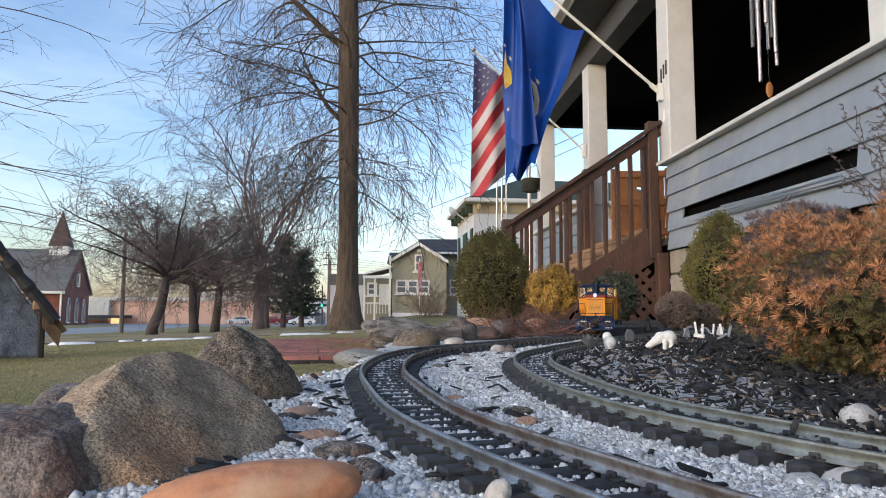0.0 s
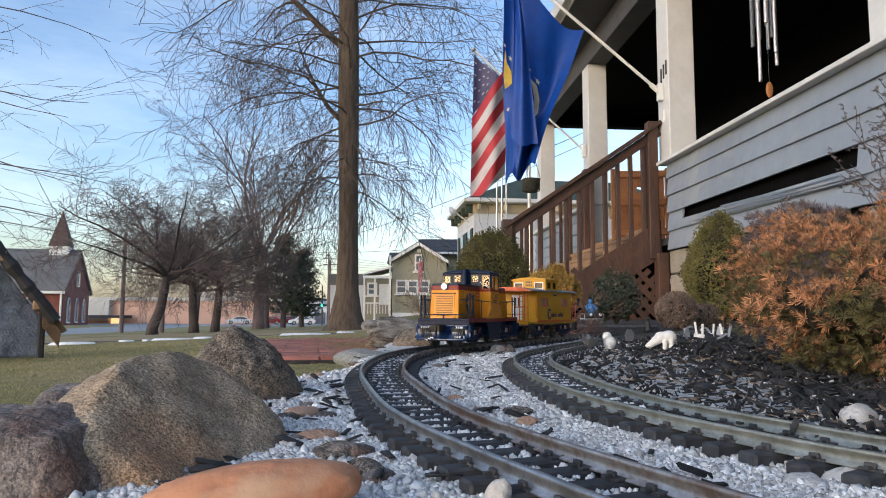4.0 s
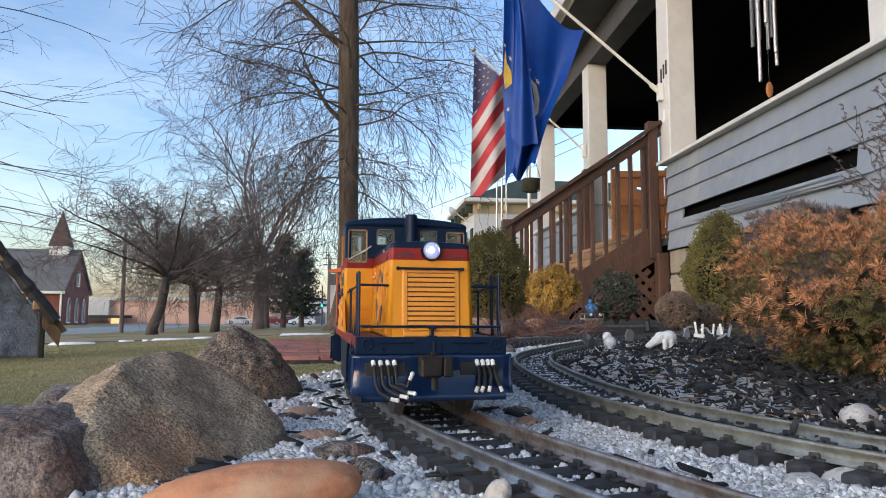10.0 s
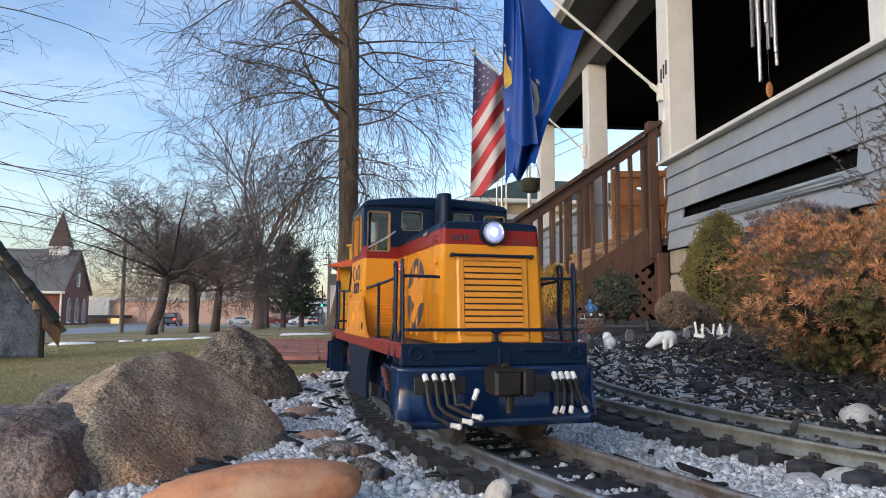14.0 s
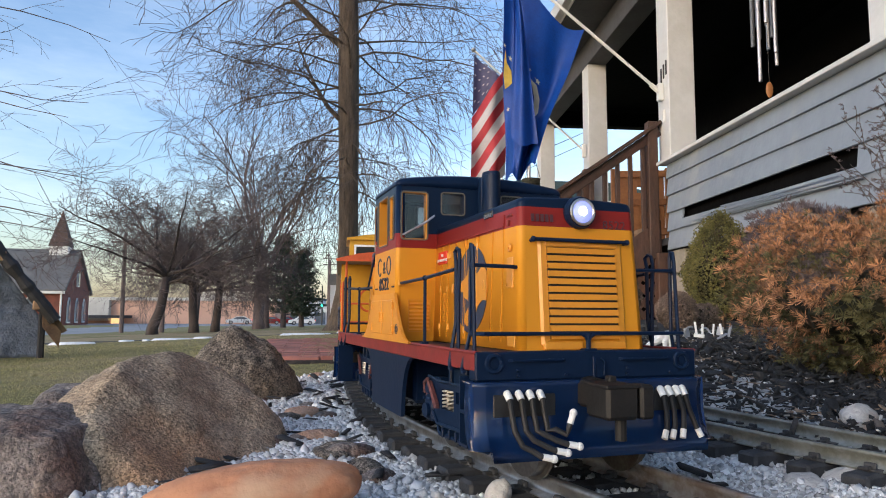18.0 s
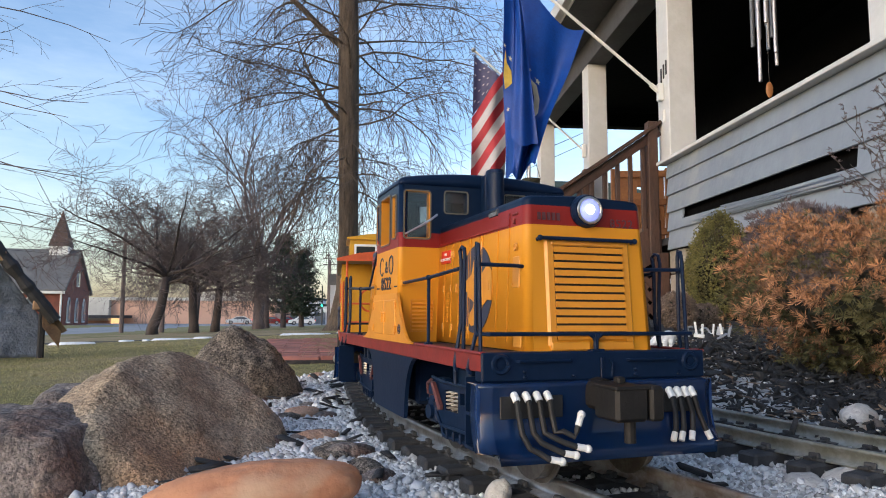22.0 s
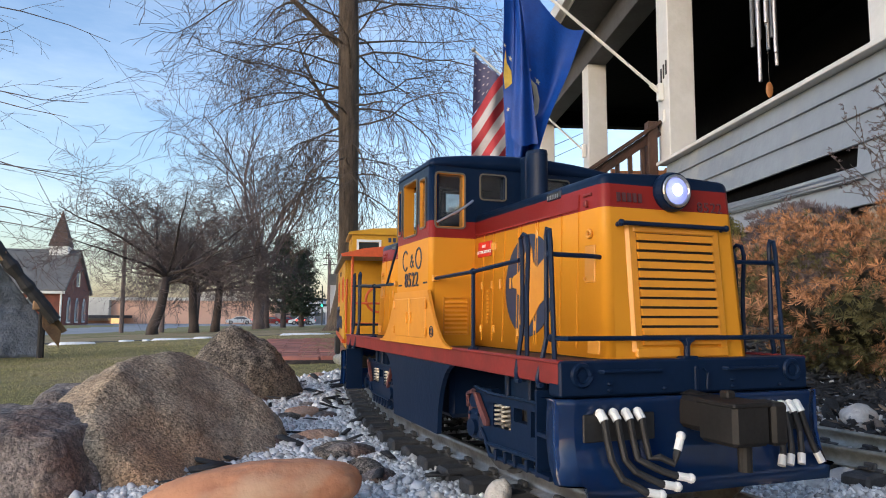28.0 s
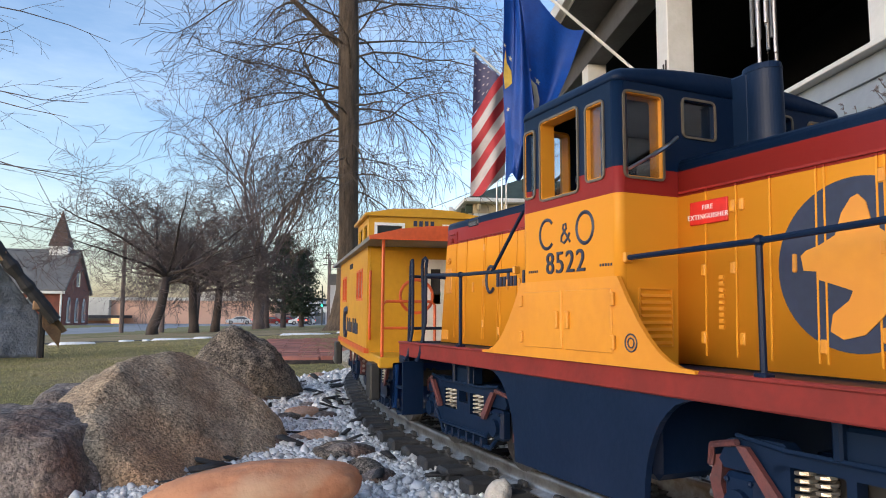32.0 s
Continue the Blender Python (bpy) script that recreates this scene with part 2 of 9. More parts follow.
def rod(bm, p0, p1, r, seg=8, r1=None):
    p0, p1 = Vector(p0), Vector(p1)
    d = p1 - p0
    m = Matrix.Translation((p0 + p1) / 2) @ d.to_track_quat("Z", "Y").to_matrix().to_4x4()
    bmesh.ops.create_cone(bm, cap_ends=True, segments=seg, radius1=r, radius2=r if r1 is None else r1, depth=d.length, matrix=m)
    return bm


def ball(bm, c, r, seg=10, s=(1, 1, 1)):
    bmesh.ops.create_uvsphere(bm, u_segments=seg, v_segments=max(5, seg // 2 + 1), radius=r, matrix=Matrix.Translation(c) @ Matrix.Diagonal((*s, 1)))
    return bm


def tube(bm, pts, r, seg=6, closed=False):
    """A bent rod through points; r: one radius, or one for each point."""
    pts = [Vector(p) for p in pts]
    rs = r if isinstance(r, (list, tuple)) else [r] * len(pts)
    rings, up = [], None
    for i, p in enumerate(pts):
        a, b = pts[max(0, i - 1)], pts[min(len(pts) - 1, i + 1)]
        if closed:
            a, b = pts[i - 1], pts[(i + 1) % len(pts)]
        d = (b - a).normalized()
        if up is None:
            up = d.orthogonal().normalized()
        up = (up - d * up.dot(d)).normalized()
        side = d.cross(up)
        rings.append([bm.verts.new(p + (up * math.cos(t) + side * math.sin(t)) * rs[i]) for t in (2 * math.pi * k / seg for k in range(seg))])
    n = len(rings)
    for i in range(n if closed else n - 1):
        q, w = rings[i], rings[(i + 1) % n]
        for k in range(seg):
            bm.faces.new((q[k], q[(k + 1) % seg], w[(k + 1) % seg], w[k]))
    if not closed:
        bm.faces.new(rings[0][::-1])
        bm.faces.new(rings[-1])
    return bm


def prism(bm, poly, depth, m):
    """A flat outline in local x, y with a thickness along local z (both ways)."""
    lo = [bm.verts.new(m @ Vector((x, y, -depth / 2))) for x, y in poly]
    hi = [bm.verts.new(m @ Vector((x, y, depth / 2))) for x, y in poly]
    n = len(poly)
    bm.faces.new(lo[::-1])
    bm.faces.new(hi)
    for i in range(n):
        bm.faces.new((lo[i], lo[(i + 1) % n], hi[(i + 1) % n], hi[i]))
    return bm


def panel(bm, w, h, holes, t, m):
    """A wall w by h in local x, y, t thick along z, with rectangular openings (x0, y0, x1, y1)."""
    xs = sorted({0, w, *(v for q in holes for v in (q[0], q[2]))})
    ys = sorted({0, h, *(v for q in holes for v in (q[1], q[3]))})
    def solid(i, j):
        if not (0 <= i < len(xs) - 1 and 0 <= j < len(ys) - 1):
            return False
        cx, cy = (xs[i] + xs[i + 1]) / 2, (ys[j] + ys[j + 1]) / 2
        return not any(q[0] < cx < q[2] and q[1] < cy < q[3] for q in holes)
    vd = {}
    def v(i, j, k):
        if (i, j, k) not in vd:
            vd[i, j, k] = bm.verts.new(m @ Vector((xs[i], ys[j], k * t)))
        return vd[i, j, k]
    for i in range(len(xs) - 1):
        for j in range(len(ys) - 1):
            if not solid(i, j):
                continue
            bm.faces.new((v(i, j, 0), v(i, j + 1, 0), v(i + 1, j + 1, 0), v(i + 1, j, 0)))
            bm.faces.new((v(i, j, 1), v(i + 1, j, 1), v(i + 1, j + 1, 1), v(i, j + 1, 1)))
            if not solid(i - 1, j):
                bm.faces.new((v(i, j, 0), v(i, j, 1), v(i, j + 1, 1), v(i, j + 1, 0)))
            if not solid(i + 1, j):
                bm.faces.new((v(i + 1, j, 0), v(i + 1, j + 1, 0), v(i + 1, j + 1, 1), v(i + 1, j, 1)))
            if not solid(i, j - 1):
                bm.faces.new((v(i, j, 0), v(i + 1, j, 0), v(i + 1, j, 1), v(i, j, 1)))
            if not solid(i, j + 1):
                bm.faces.new((v(i, j + 1, 0), v(i, j + 1, 1), v(i + 1, j + 1, 1), v(i + 1, j + 1, 0)))
    return bm


def raw(name, verts, faces, material, parent=None, smooth=False):
    """A mesh object from arrays of vertices and equal-sized faces."""
    verts, faces = np.asarray(verts, np.float32), np.asarray(faces, np.int32)
    me = bpy.data.meshes.new(name)
    k = faces.shape[1]
    me.vertices.add(len(verts))
    me.vertices.foreach_set("co", verts.ravel())
    me.loops.add(faces.size)
    me.loops.foreach_set("vertex_index", faces.ravel())
    me.polygons.add(len(faces))
    me.polygons.foreach_set("loop_start", np.arange(0, faces.size, k, dtype=np.int32))
    if smooth:
        me.polygons.foreach_set("use_smooth", np.ones(len(faces), bool))
    me.update(calc_edges=True)
    me.materials.append(material)
    ob = new(name, me)
    if parent is not None:
        ob.parent = parent
    return ob


def turns(rng, n, tilt=None):
    """n random rotations; tilt: how far they lean from upright, with a free turn about z."""
    if tilt is None:
        q = rng.normal(size=(n, 4))
        q /= np.linalg.norm(q, axis=1)[:, None]
        w, x, y, z = q.T
        return np.stack([1 - 2 * (y * y + z * z), 2 * (x * y - w * z), 2 * (x * z + w * y), 2 * (x * y + w * z), 1 - 2 * (x * x + z * z), 2 * (y * z - w * x), 2 * (x * z - w * y), 2 * (y * z + w * x), 1 - 2 * (x * x + y * y)], 1).reshape(n, 3, 3)
    a, b, c = rng.uniform(0, 2 * np.pi, n), rng.normal(0, tilt, n), rng.uniform(0, 2 * np.pi, n)
    def rz(t):
        o, e = np.zeros_like(t), np.ones_like(t)
        return np.stack([np.cos(t), -np.sin(t), o, np.sin(t), np.cos(t), o, o, o, e], 1).reshape(n, 3, 3)
    o, e = np.zeros(n), np.ones(n)
    rx = np.stack([e, o, o, o, np.cos(b), -np.sin(b), o, np.sin(b), np.cos(b)], 1).reshape(n, 3, 3)
    return rz(a) @ rx @ rz(c)


def facing(rng, dirs, spin=True):
    """Rotations that carry z onto the given directions."""
    d = dirs / np.linalg.norm(dirs, axis=1)[:, None]
    h = rng.normal(size=d.shape)
    x = np.cross(h, d)
    x /= np.linalg.norm(x, axis=1)[:, None]
    y = np.cross(d, x)
    return np.stack([x, y, d], 2)


def scatter(name, tv, tf, places, rots, sizes, material, parent=None, smooth=False):
    """Copies of one small shape joined into one mesh."""
    tv, tf, sizes = np.asarray(tv, float), np.asarray(tf, int), np.asarray(sizes, float)
    if sizes.ndim == 1:
        sizes = np.repeat(sizes[:, None], 3, 1)
    v = np.einsum("nij,nkj->nki", rots, tv[None] * sizes[:, None, :]) + places[:, None, :]
    f = tf[None] + (np.arange(len(places)) * len(tv))[:, None, None]
    return raw(name, v.reshape(-1, 3), f.reshape(-1, tf.shape[1]), material, parent, smooth)


def pebble(rng, n=1):
    """A small angular stone: twenty triangles."""
    bm = bmesh.new()
    bmesh.ops.create_icosphere(bm, subdivisions=n, radius=1.0)
    v = np.array([q.co[:] for q in bm.verts])
    f = np.array([[w.index for w in q.verts] for q in bm.faces])
    bm.free()
    v *= rng.uniform(0.5, 1.2, (len(v), 1))
    return v, f


def chip(rng):
    """A sharp-edged broken stone: a skewed block of twelve triangles."""
    v = np.array([(x, y, z) for x in (-1, 1) for y in (-1, 1) for z in (-1, 1)], float)
    v *= rng.uniform(0.45, 1.0, v.shape)
    f = np.array([(0, 1, 3, 2), (4, 6, 7, 5), (0, 4, 5, 1), (2, 3, 7, 6), (0, 2, 6, 4), (1, 5, 7, 3)])
    return v, f


def lettering(name, text, size, material, parent, m, depth=0.0003):
    cu = bpy.data.curves.new(name, "FONT")
    cu.body, cu.size, cu.extrude, cu.align_x, cu.align_y = text, size, depth, "CENTER", "CENTER"
    cu.space_character = 1.12
    tmp = bpy.data.objects.new(name, cu)
    scene.collection.objects.link(tmp)
    me = bpy.data.meshes.new_from_object(tmp)
    bpy.data.objects.remove(tmp)
    me.materials.clear()
    me.materials.append(material)
    ob = new(name, me)
    ob.parent = parent
    ob.matrix_basis = m
    return ob


def spline(knots, values, y):
    """Smooth curve through (knots, values)."""
    i = int(np.clip(np.searchsorted(knots, y) - 1, 0, len(knots) - 2))
    h = knots[i + 1] - knots[i]
    t = (y - knots[i]) / h
    def slope(j):
        a, b = max(0, j - 1), min(len(knots) - 1, j + 1)
        return (values[b] - values[a]) / (knots[b] - knots[a])
    return ((2 * t ** 3 - 3 * t * t + 1) * values[i] + (t ** 3 - 2 * t * t + t) * h * slope(i)
            + (3 * t * t - 2 * t ** 3) * values[i + 1] + (t ** 3 - t * t) * h * slope(i + 1))


def smooth01(t):
    t = min(1.0, max(0.0, t))
    return t * t * (3 - 2 * t)


# ---- the lie of the land ----
RISE_Y = [0.5, 0.75, 1.0, 1.3, 1.6, 2.0]
RISE_Z = [0.0, 0.003, 0.007, 0.008, 0.010, 0.014]
RAIL = EYE - 0.063             # top of the rail beside the camera


def rise(y):
    return float(np.interp(y, RISE_Y, RISE_Z))


def bed_z(x, y):
    z = RAIL - 0.0150 + rise(y)
    z += 0.03 * smooth01((y - 2.2) / 4.0)
    z += 0.002 * smooth01((x - 0.13 - 0.03 * y) / 0.08) * smooth01((0.75 - y) / 0.2) + 0.006 * smooth01((x - 0.16 - 0.05 * y) / 0.2) * smooth01((y - 0.55) / 0.2) * smooth01((2.6 - y) / 1.0)
    return z


def lawn_z(x, y):
    z = max(-0.008 * max(0.0, y - 5) - 0.035 * max(0.0, -x - 1.5), -1.27 - 0.006 * max(0.0, y - 70))
    z += 0.45 * smooth01((y - 20) / 14) * smooth01((x + 6) / 5)
    return max(z, -2.0)


EDGE_Y = [-3.0, 0.7, 0.8, 0.95, 1.15, 1.9, 2.5, 4.0, 6.0, 12.0, 14.0]
EDGE_X = [-0.36, -0.31, -0.235, -0.175, -0.20, -0.19, 0.0, 0.25, 0.45, 0.6, 8.0]


def edge_x(y):
    return float(np.interp(y, EDGE_Y, EDGE_X))


def ground_z(x, y):
    k = smooth01((x - edge_x(y) + 0.07) / 0.14) * smooth01((y + 3) / 1.0) * smooth01((16 - y) / 3)
    wob = 0.006 * noise.noise((x * 9, y * 9, 0)) + 0.02 * noise.noise((x * 0.6, y * 0.6, 3)) * (1 - k)
    if k > 0.95:
        wob = 0.0015 * noise.noise((x * 30, y * 30, 0))
    return lawn_z(x, y) * (1 - k) + bed_z(x, y) * k + wob


def ground_kind(x, y):
    if x > edge_x(y) and -3 < y < 14:
        return 1 if (x < 0.30 + 0.06 * y and y < 2.1) else 2
    kerb = -24.8 - 0.17 * (y - 45)
    if kerb - 8.8 < x < kerb or (y > 95 and x < -6):
        return 3
    if 10.2 + 0.62 * (x + 3.0) < y < 11.3 + 0.62 * (x + 3.0) and x < -1.6:
        return 4
    if y > 11.2 + 0.62 * (x + 3.0) and x < 0.1 * y - 4 and y < 24:
        return 5
    return 0


def build_ground():
    angs = list(np.radians(np.concatenate([np.arange(-180, -60, 6), np.arange(-60, 60, 0.75), np.arange(60, 180, 6)])))
    rads = [0.03 * 1.055 ** i for i in range(212)]
    vs, fs, kinds = [(0, 0, ground_z(0, 0))], [], []
    for r in rads:
        for a in angs:
            x, y = r * math.sin(a), r * math.cos(a)
            vs.append((x, y, ground_z(x, y)))
    n = len(angs)
    for i in range(len(rads) - 1):
        for k in range(n):
            a, b = 1 + i * n + k, 1 + i * n + (k + 1) % n
            c, d = b + n, a + n
            fs.append((a, d, c, b))
            r, t = rads[i] * 1.027, angs[k]
            kinds.append(ground_kind(r * math.sin(t), r * math.cos(t)))
    ob = raw("ground", vs, fs, M["lawn"], smooth=True)
    for nm in ("ballast_bed", "soil", "asphalt", "path", "dry_lawn"):
        ob.data.materials.append(M[nm])
    ob.data.polygons.foreach_set("material_index", np.array(kinds, np.int32))
    tagged(ob, "winter lawn with a raised garden bed of dark soil and gravel", "ground", kind="structure")
    return ob


build_ground()

# ---- the garden railway ----
OUT_Y = [-0.25, 0.0, 0.15, 0.3, 0.45, 0.6, 0.8, 1.0, 1.2, 1.4, 1.6, 1.85, 2.15, 2.5, 3.2]
OUT_X = [0.324, 0.206, 0.133, 0.0585, -0.0020, -0.038, -0.0685, -0.0625, -0.0165, 0.0965, 0.213, 0.365, 0.490, 0.598, 0.77]
IN_S = [(0.49, 0.00), (0.325, 0.18), (0.222, 0.334), (0.184, 0.412), (0.150, 0.51), (0.127, 0.63), (0.117, 0.76), (0.118, 0.90), (0.14, 1.03), (0.20, 1.19), (0.30, 1.40), (0.44, 1.66), (0.66, 1.98), (1.0, 2.35), (1.5, 2.8)]
IN_Z = [0.002, 0.002, 0.001, 0.001, 0.001, 0.002, 0.004, 0.006, 0.008, 0.009, 0.011, 0.013, 0.017, 0.02, 0.024]


def outer_line():
    ys = np.linspace(-0.25, 3.2, 700)
    return [Vector((spline(OUT_Y, OUT_X, y), y, RAIL + rise(y))) for y in ys]


def inner_line():
    t = np.linspace(0, len(IN_S) - 1, 700)
    k = list(range(len(IN_S)))
    return [Vector((spline(k, [p[0] for p in IN_S], u), spline(k, [p[1] for p in IN_S], u), RAIL + spline(k, IN_Z, u))) for u in t]


def along(line, step):
    """Points and directions at even steps on a line."""
    out, need, d0 = [], 0.0, 0.0
    for a, b in zip(line, line[1:]):
        l = (b - a).length
        while need <= d0 + l:
            out.append((a.lerp(b, (need - d0) / l), (b - a).normalized()))
            need += step
        d0 += l
    return out


def rail_mesh(line, off):
    prof = [(-0.0014, 0), (0.0014, 0), (0.0016, -0.0018), (0.0006, -0.0026), (0.0006, -0.0068), (0.0034, -0.0076), (0.0034, -0.0084), (-0.0034, -0.0084), (-0.0034, -0.0076), (-0.0006, -0.0068), (-0.0006, -0.0026), (-0.0016, -0.0018)]
    pts = along(line, 0.012)
    vs, fs, k = [], [], len(prof)
    for p, d in pts:
        side = Vector((-d.y, d.x, 0)).normalized()
        for u, w in prof:
            vs.append(p + side * (off + u) + Vector((0, 0, w)))
    for i in range(len(pts) - 1):
        for j in range(k):
            fs.append((i * k + j, i * k + (j + 1) % k, (i + 1) * k + (j + 1) % k, (i + 1) * k + j))
    return vs, fs


def tie_mesh():
    bm = B()
    box(bm, (0, 0, -0.0125), (0.0128, 0.083, 0.0082), 0.0014)
    for s in (-1, 1):
        box(bm, (0, s * 0.0225, -0.0079), (0.011, 0.012, 0.0016), 0.0004)
        for q in (-1, 1):
            box(bm, (0, s * 0.0225 + q * 0.0046, -0.0060), (0.0052, 0.0026, 0.0028), 0.0005)
            box(bm, (0, s * 0.0225 + q * 0.0075, -0.0066), (0.003, 0.0035, 0.0012), 0.0)
    me = bpy.data.meshes.new("tie")
    bm.to_mesh(me)
    bm.free()
    me.materials.append(M["tie"])
    return me


def build_track(line, mats, label):
    tr = tagged(empty("railway_track"), label, "railway track")
    for off, m in zip((0.0239, -0.0239), mats):
        vs, fs = rail_mesh(line, off)
        raw("rail", vs, fs, m, tr)
    return tr


LINE_OUT, LINE_IN = outer_line(), inner_line()
track_out = build_track(LINE_OUT, (M["rail"], M["railrust"]), "curved garden railway track with dark plastic ties in white gravel")
track_in = build_track(LINE_IN, (M["railbrass"], M["railbrass"]), "inner curve of garden track with weathered brass rails")
TIE = tie_mesh()


def lay_ties(track, line):
    for p, d in along(line, 0.0255):
        o = new("tie", TIE)
        o.parent = track
        o.matrix_basis = Matrix.Translation(p) @ Matrix.Rotation(math.atan2(d.y, d.x), 4, "Z")


# ---- the porch house ----
PORCH = Matrix(((0.0778, 0.9970, 0, 1.968), (-0.9970, 0.0778, 0, 5.9), (0, 0, 1, 0), (0, 0, 0, 1)))  # x: along the front towards the camera, y: into the porch
FLOOR, CAP, BEAM = 0.93, 1.60, 3.36


def build_house():
    h = tagged(empty("house", PORCH), "grey clapboard house with a deep open white-posted porch", "house")
    near = 9.0
    # half wall under the porch rail, in overlapping boards
    rows = [(0.815, 0.165), (0.975, 0.165), (1.135, 0.155), (1.285, 0.155), (1.435, 0.135)]
    for k, (z, ht) in enumerate(rows):
        spans = [(0.0, near)]
        if k == 1:
            spans = [(0.0, 0.29), (2.42, near)]
        for a0, a1 in spans:
            bm = B()
            m = pose(0, 0, 0, -7, 0, 0)
            box(bm, ((a0 + a1) / 2, 0, ht / 2), (a1 - a0, 0.016, ht), 0.002, m)
            b = part("siding_board", bm, M["siding"], h)
            b.location = (0, -0.022, z)
    bm = B()   # sagging broken board
    box(bm, (0, 0, 0.045), (2.2, 0.014, 0.075), 0.003, pose(0, 0, 0, -10, 0.8, 0))
    b = part("siding_board", bm, M["siding"], h, "cracked board with peeling paint")
    b.location = (1.36, -0.03, 0.955)
    for dz, ln, tl in ((0.022, 1.9, 1.2), (0.034, 2.05, 0.9), (0.046, 1.7, 1.4), (0.058, 1.5, 0.6), (0.072, 1.1, 2.0)):
        bm = B()
        box(bm, (0, 0, 0), (ln, 0.008, 0.007), 0.001, pose(0, 0, 0, 0, tl, 0))
        b = part("wood_strip", bm, M["siding"], h)
        b.location = (1.55, -0.045, 0.95 + dz)
    bm = B()
    box(bm, (0.9, 0.03, 1.0), (0.35, 0.02, 0.035), 0.005)
    part("blue_tarp_scrap", bm, surf("blue_tarp", (0.03, 0.16, 0.4), None, 20, 0.5, 0.1), h, "blue plastic seen in the gap")
    # near-black core, so the gap in the boards has its shade painted in
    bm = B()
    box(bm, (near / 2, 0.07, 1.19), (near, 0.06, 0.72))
    part("wall_core", bm, M["porch_shade"], h)
    bm = B()
    box(bm, (near / 2 - 0.02, 0.04, CAP - 0.02), (near + 0.1, 0.25, 0.030), 0.004)
    part("porch_rail_cap", bm, M["trim"], h, "white painted rail cap")
    # half wall beyond the stairs
    for k, (z, ht) in enumerate(rows):
        bm = B()
        box(bm, (-3.95, 0, ht / 2), (2.9, 0.016, ht), 0.002, pose(0, 0, 0, -7, 0, 0))
        b = part("siding_board", bm, M["siding"], h)
        b.location = (0, -0.022, z)
    bm = B()
    box(bm, (-3.95, 0.07, 1.19), (2.9, 0.06, 0.72))
    part("wall_core", bm, M["porch_shade"], h)
    bm = B()
    box(bm, (-3.95, 0.04, CAP - 0.02), (3.0, 0.26, 0.042), 0.006)
    part("porch_rail_cap", bm, M["trim"], h)
    # posts
    for a in (0.02, -2.4, -5.1, 2.75, 5.4):
        bm = B()
        box(bm, (a - 0.10, 0.12, (CAP + BEAM) / 2), (0.245, 0.24, BEAM - CAP), 0.008)
        box(bm, (a - 0.10, 0.12, CAP + 0.012), (0.26, 0.255, 0.024), 0.004)
        if a in (-2.4,):
            box(bm, (a - 0.11, 0.12, (0.2 + CAP) / 2), (0.22, 0.23, CAP - 0.2), 0.008)
        part("porch_post", bm, M["trim"], h)
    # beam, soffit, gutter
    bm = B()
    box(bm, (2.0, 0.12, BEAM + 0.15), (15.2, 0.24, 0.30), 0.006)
    part("porch_beam", bm, surf("dark_grey_beam", (0.10, 0.10, 0.108), (0.075, 0.075, 0.08), 3, 0.6, 0.1), h)
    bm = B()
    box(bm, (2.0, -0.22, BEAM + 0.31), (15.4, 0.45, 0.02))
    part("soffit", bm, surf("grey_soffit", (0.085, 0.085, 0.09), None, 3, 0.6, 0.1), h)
    bm = B()
    prism(bm, [(0, 0), (-0.10, 0.02), (-0.13, 0.12), (-0.115, 0.12), (-0.09, 0.035), (0, 0.02)], 15.5, Matrix(((0, 0, 1, 2.0), (1, 0, 0, -0.44), (0, 1, 0, BEAM + 0.31), (0, 0, 0, 1))))
    box(bm, (2.0, -0.45, BEAM + 0.38), (15.5, 0.02, 0.15))
    part("gutter", bm, M["trim"], h, "white metal gutter")
    # end beam at the far side and at the near side, porch shade in its colour
    for a in (-5.2, 9.1):
        bm = B()
        box(bm, (a, 1.25, BEAM + 0.12), (0.2, 2.1, 0.24), 0.006)
        part("porch_beam", bm, M["porch_shade"], h)
    # ceiling colour carries the shade under the porch roof
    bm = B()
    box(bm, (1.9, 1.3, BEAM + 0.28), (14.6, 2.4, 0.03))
    part("porch_ceiling", bm, M["porch_shade"], h, "porch ceiling with its shade painted near-black")
    bm = B()
    box(bm, (2.0, 1.25, FLOOR - 0.03), (14.4, 2.5, 0.06))
    part("porch_floor", bm, surf("grey_porch_floor", (0.05, 0.05, 0.053), None, 4, 0.7, 0.1), h)
    # house wall with a window and a door; porch shade is painted into their colours
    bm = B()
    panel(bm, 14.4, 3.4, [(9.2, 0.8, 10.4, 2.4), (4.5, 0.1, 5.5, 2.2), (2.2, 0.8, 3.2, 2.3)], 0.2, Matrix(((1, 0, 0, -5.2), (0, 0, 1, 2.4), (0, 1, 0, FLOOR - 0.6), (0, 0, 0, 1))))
    part("wall", bm, surf("porch_shaded_wall", (0.006, 0.006, 0.007), (0.004, 0.004, 0.005), 2, 0.8, 0.1, spec=0.1), h)
    for x0, z0, x1, z1 in ((9.2, 0.8, 10.4, 2.4), (2.2, 0.8, 3.2, 2.3), (4.5, 0.1, 5.5, 2.2)):
        bm = B()
        panel(bm, x1 - x0 + 0.2, z1 - z0 + 0.2, [(0.1, 0.1, x1 - x0 + 0.1, z1 - z0 + 0.1)], 0.04, Matrix(((1, 0, 0, -5.3 + x0), (0, 0, 1, 2.35), (0, 1, 0, FLOOR - 0.7 + z0), (0, 0, 0, 1))))
        w = part("window" if z0 > 0.5 else "door", bm, surf("porch_shaded_trim", (0.14, 0.14, 0.14), None, 3, 0.6, 0.05), h)
        bm = B()
        box(bm, (-5.2 + (x0 + x1) / 2, 2.5, FLOOR - 0.6 + (z0 + z1) / 2), (x1 - x0, 0.02, z1 - z0))
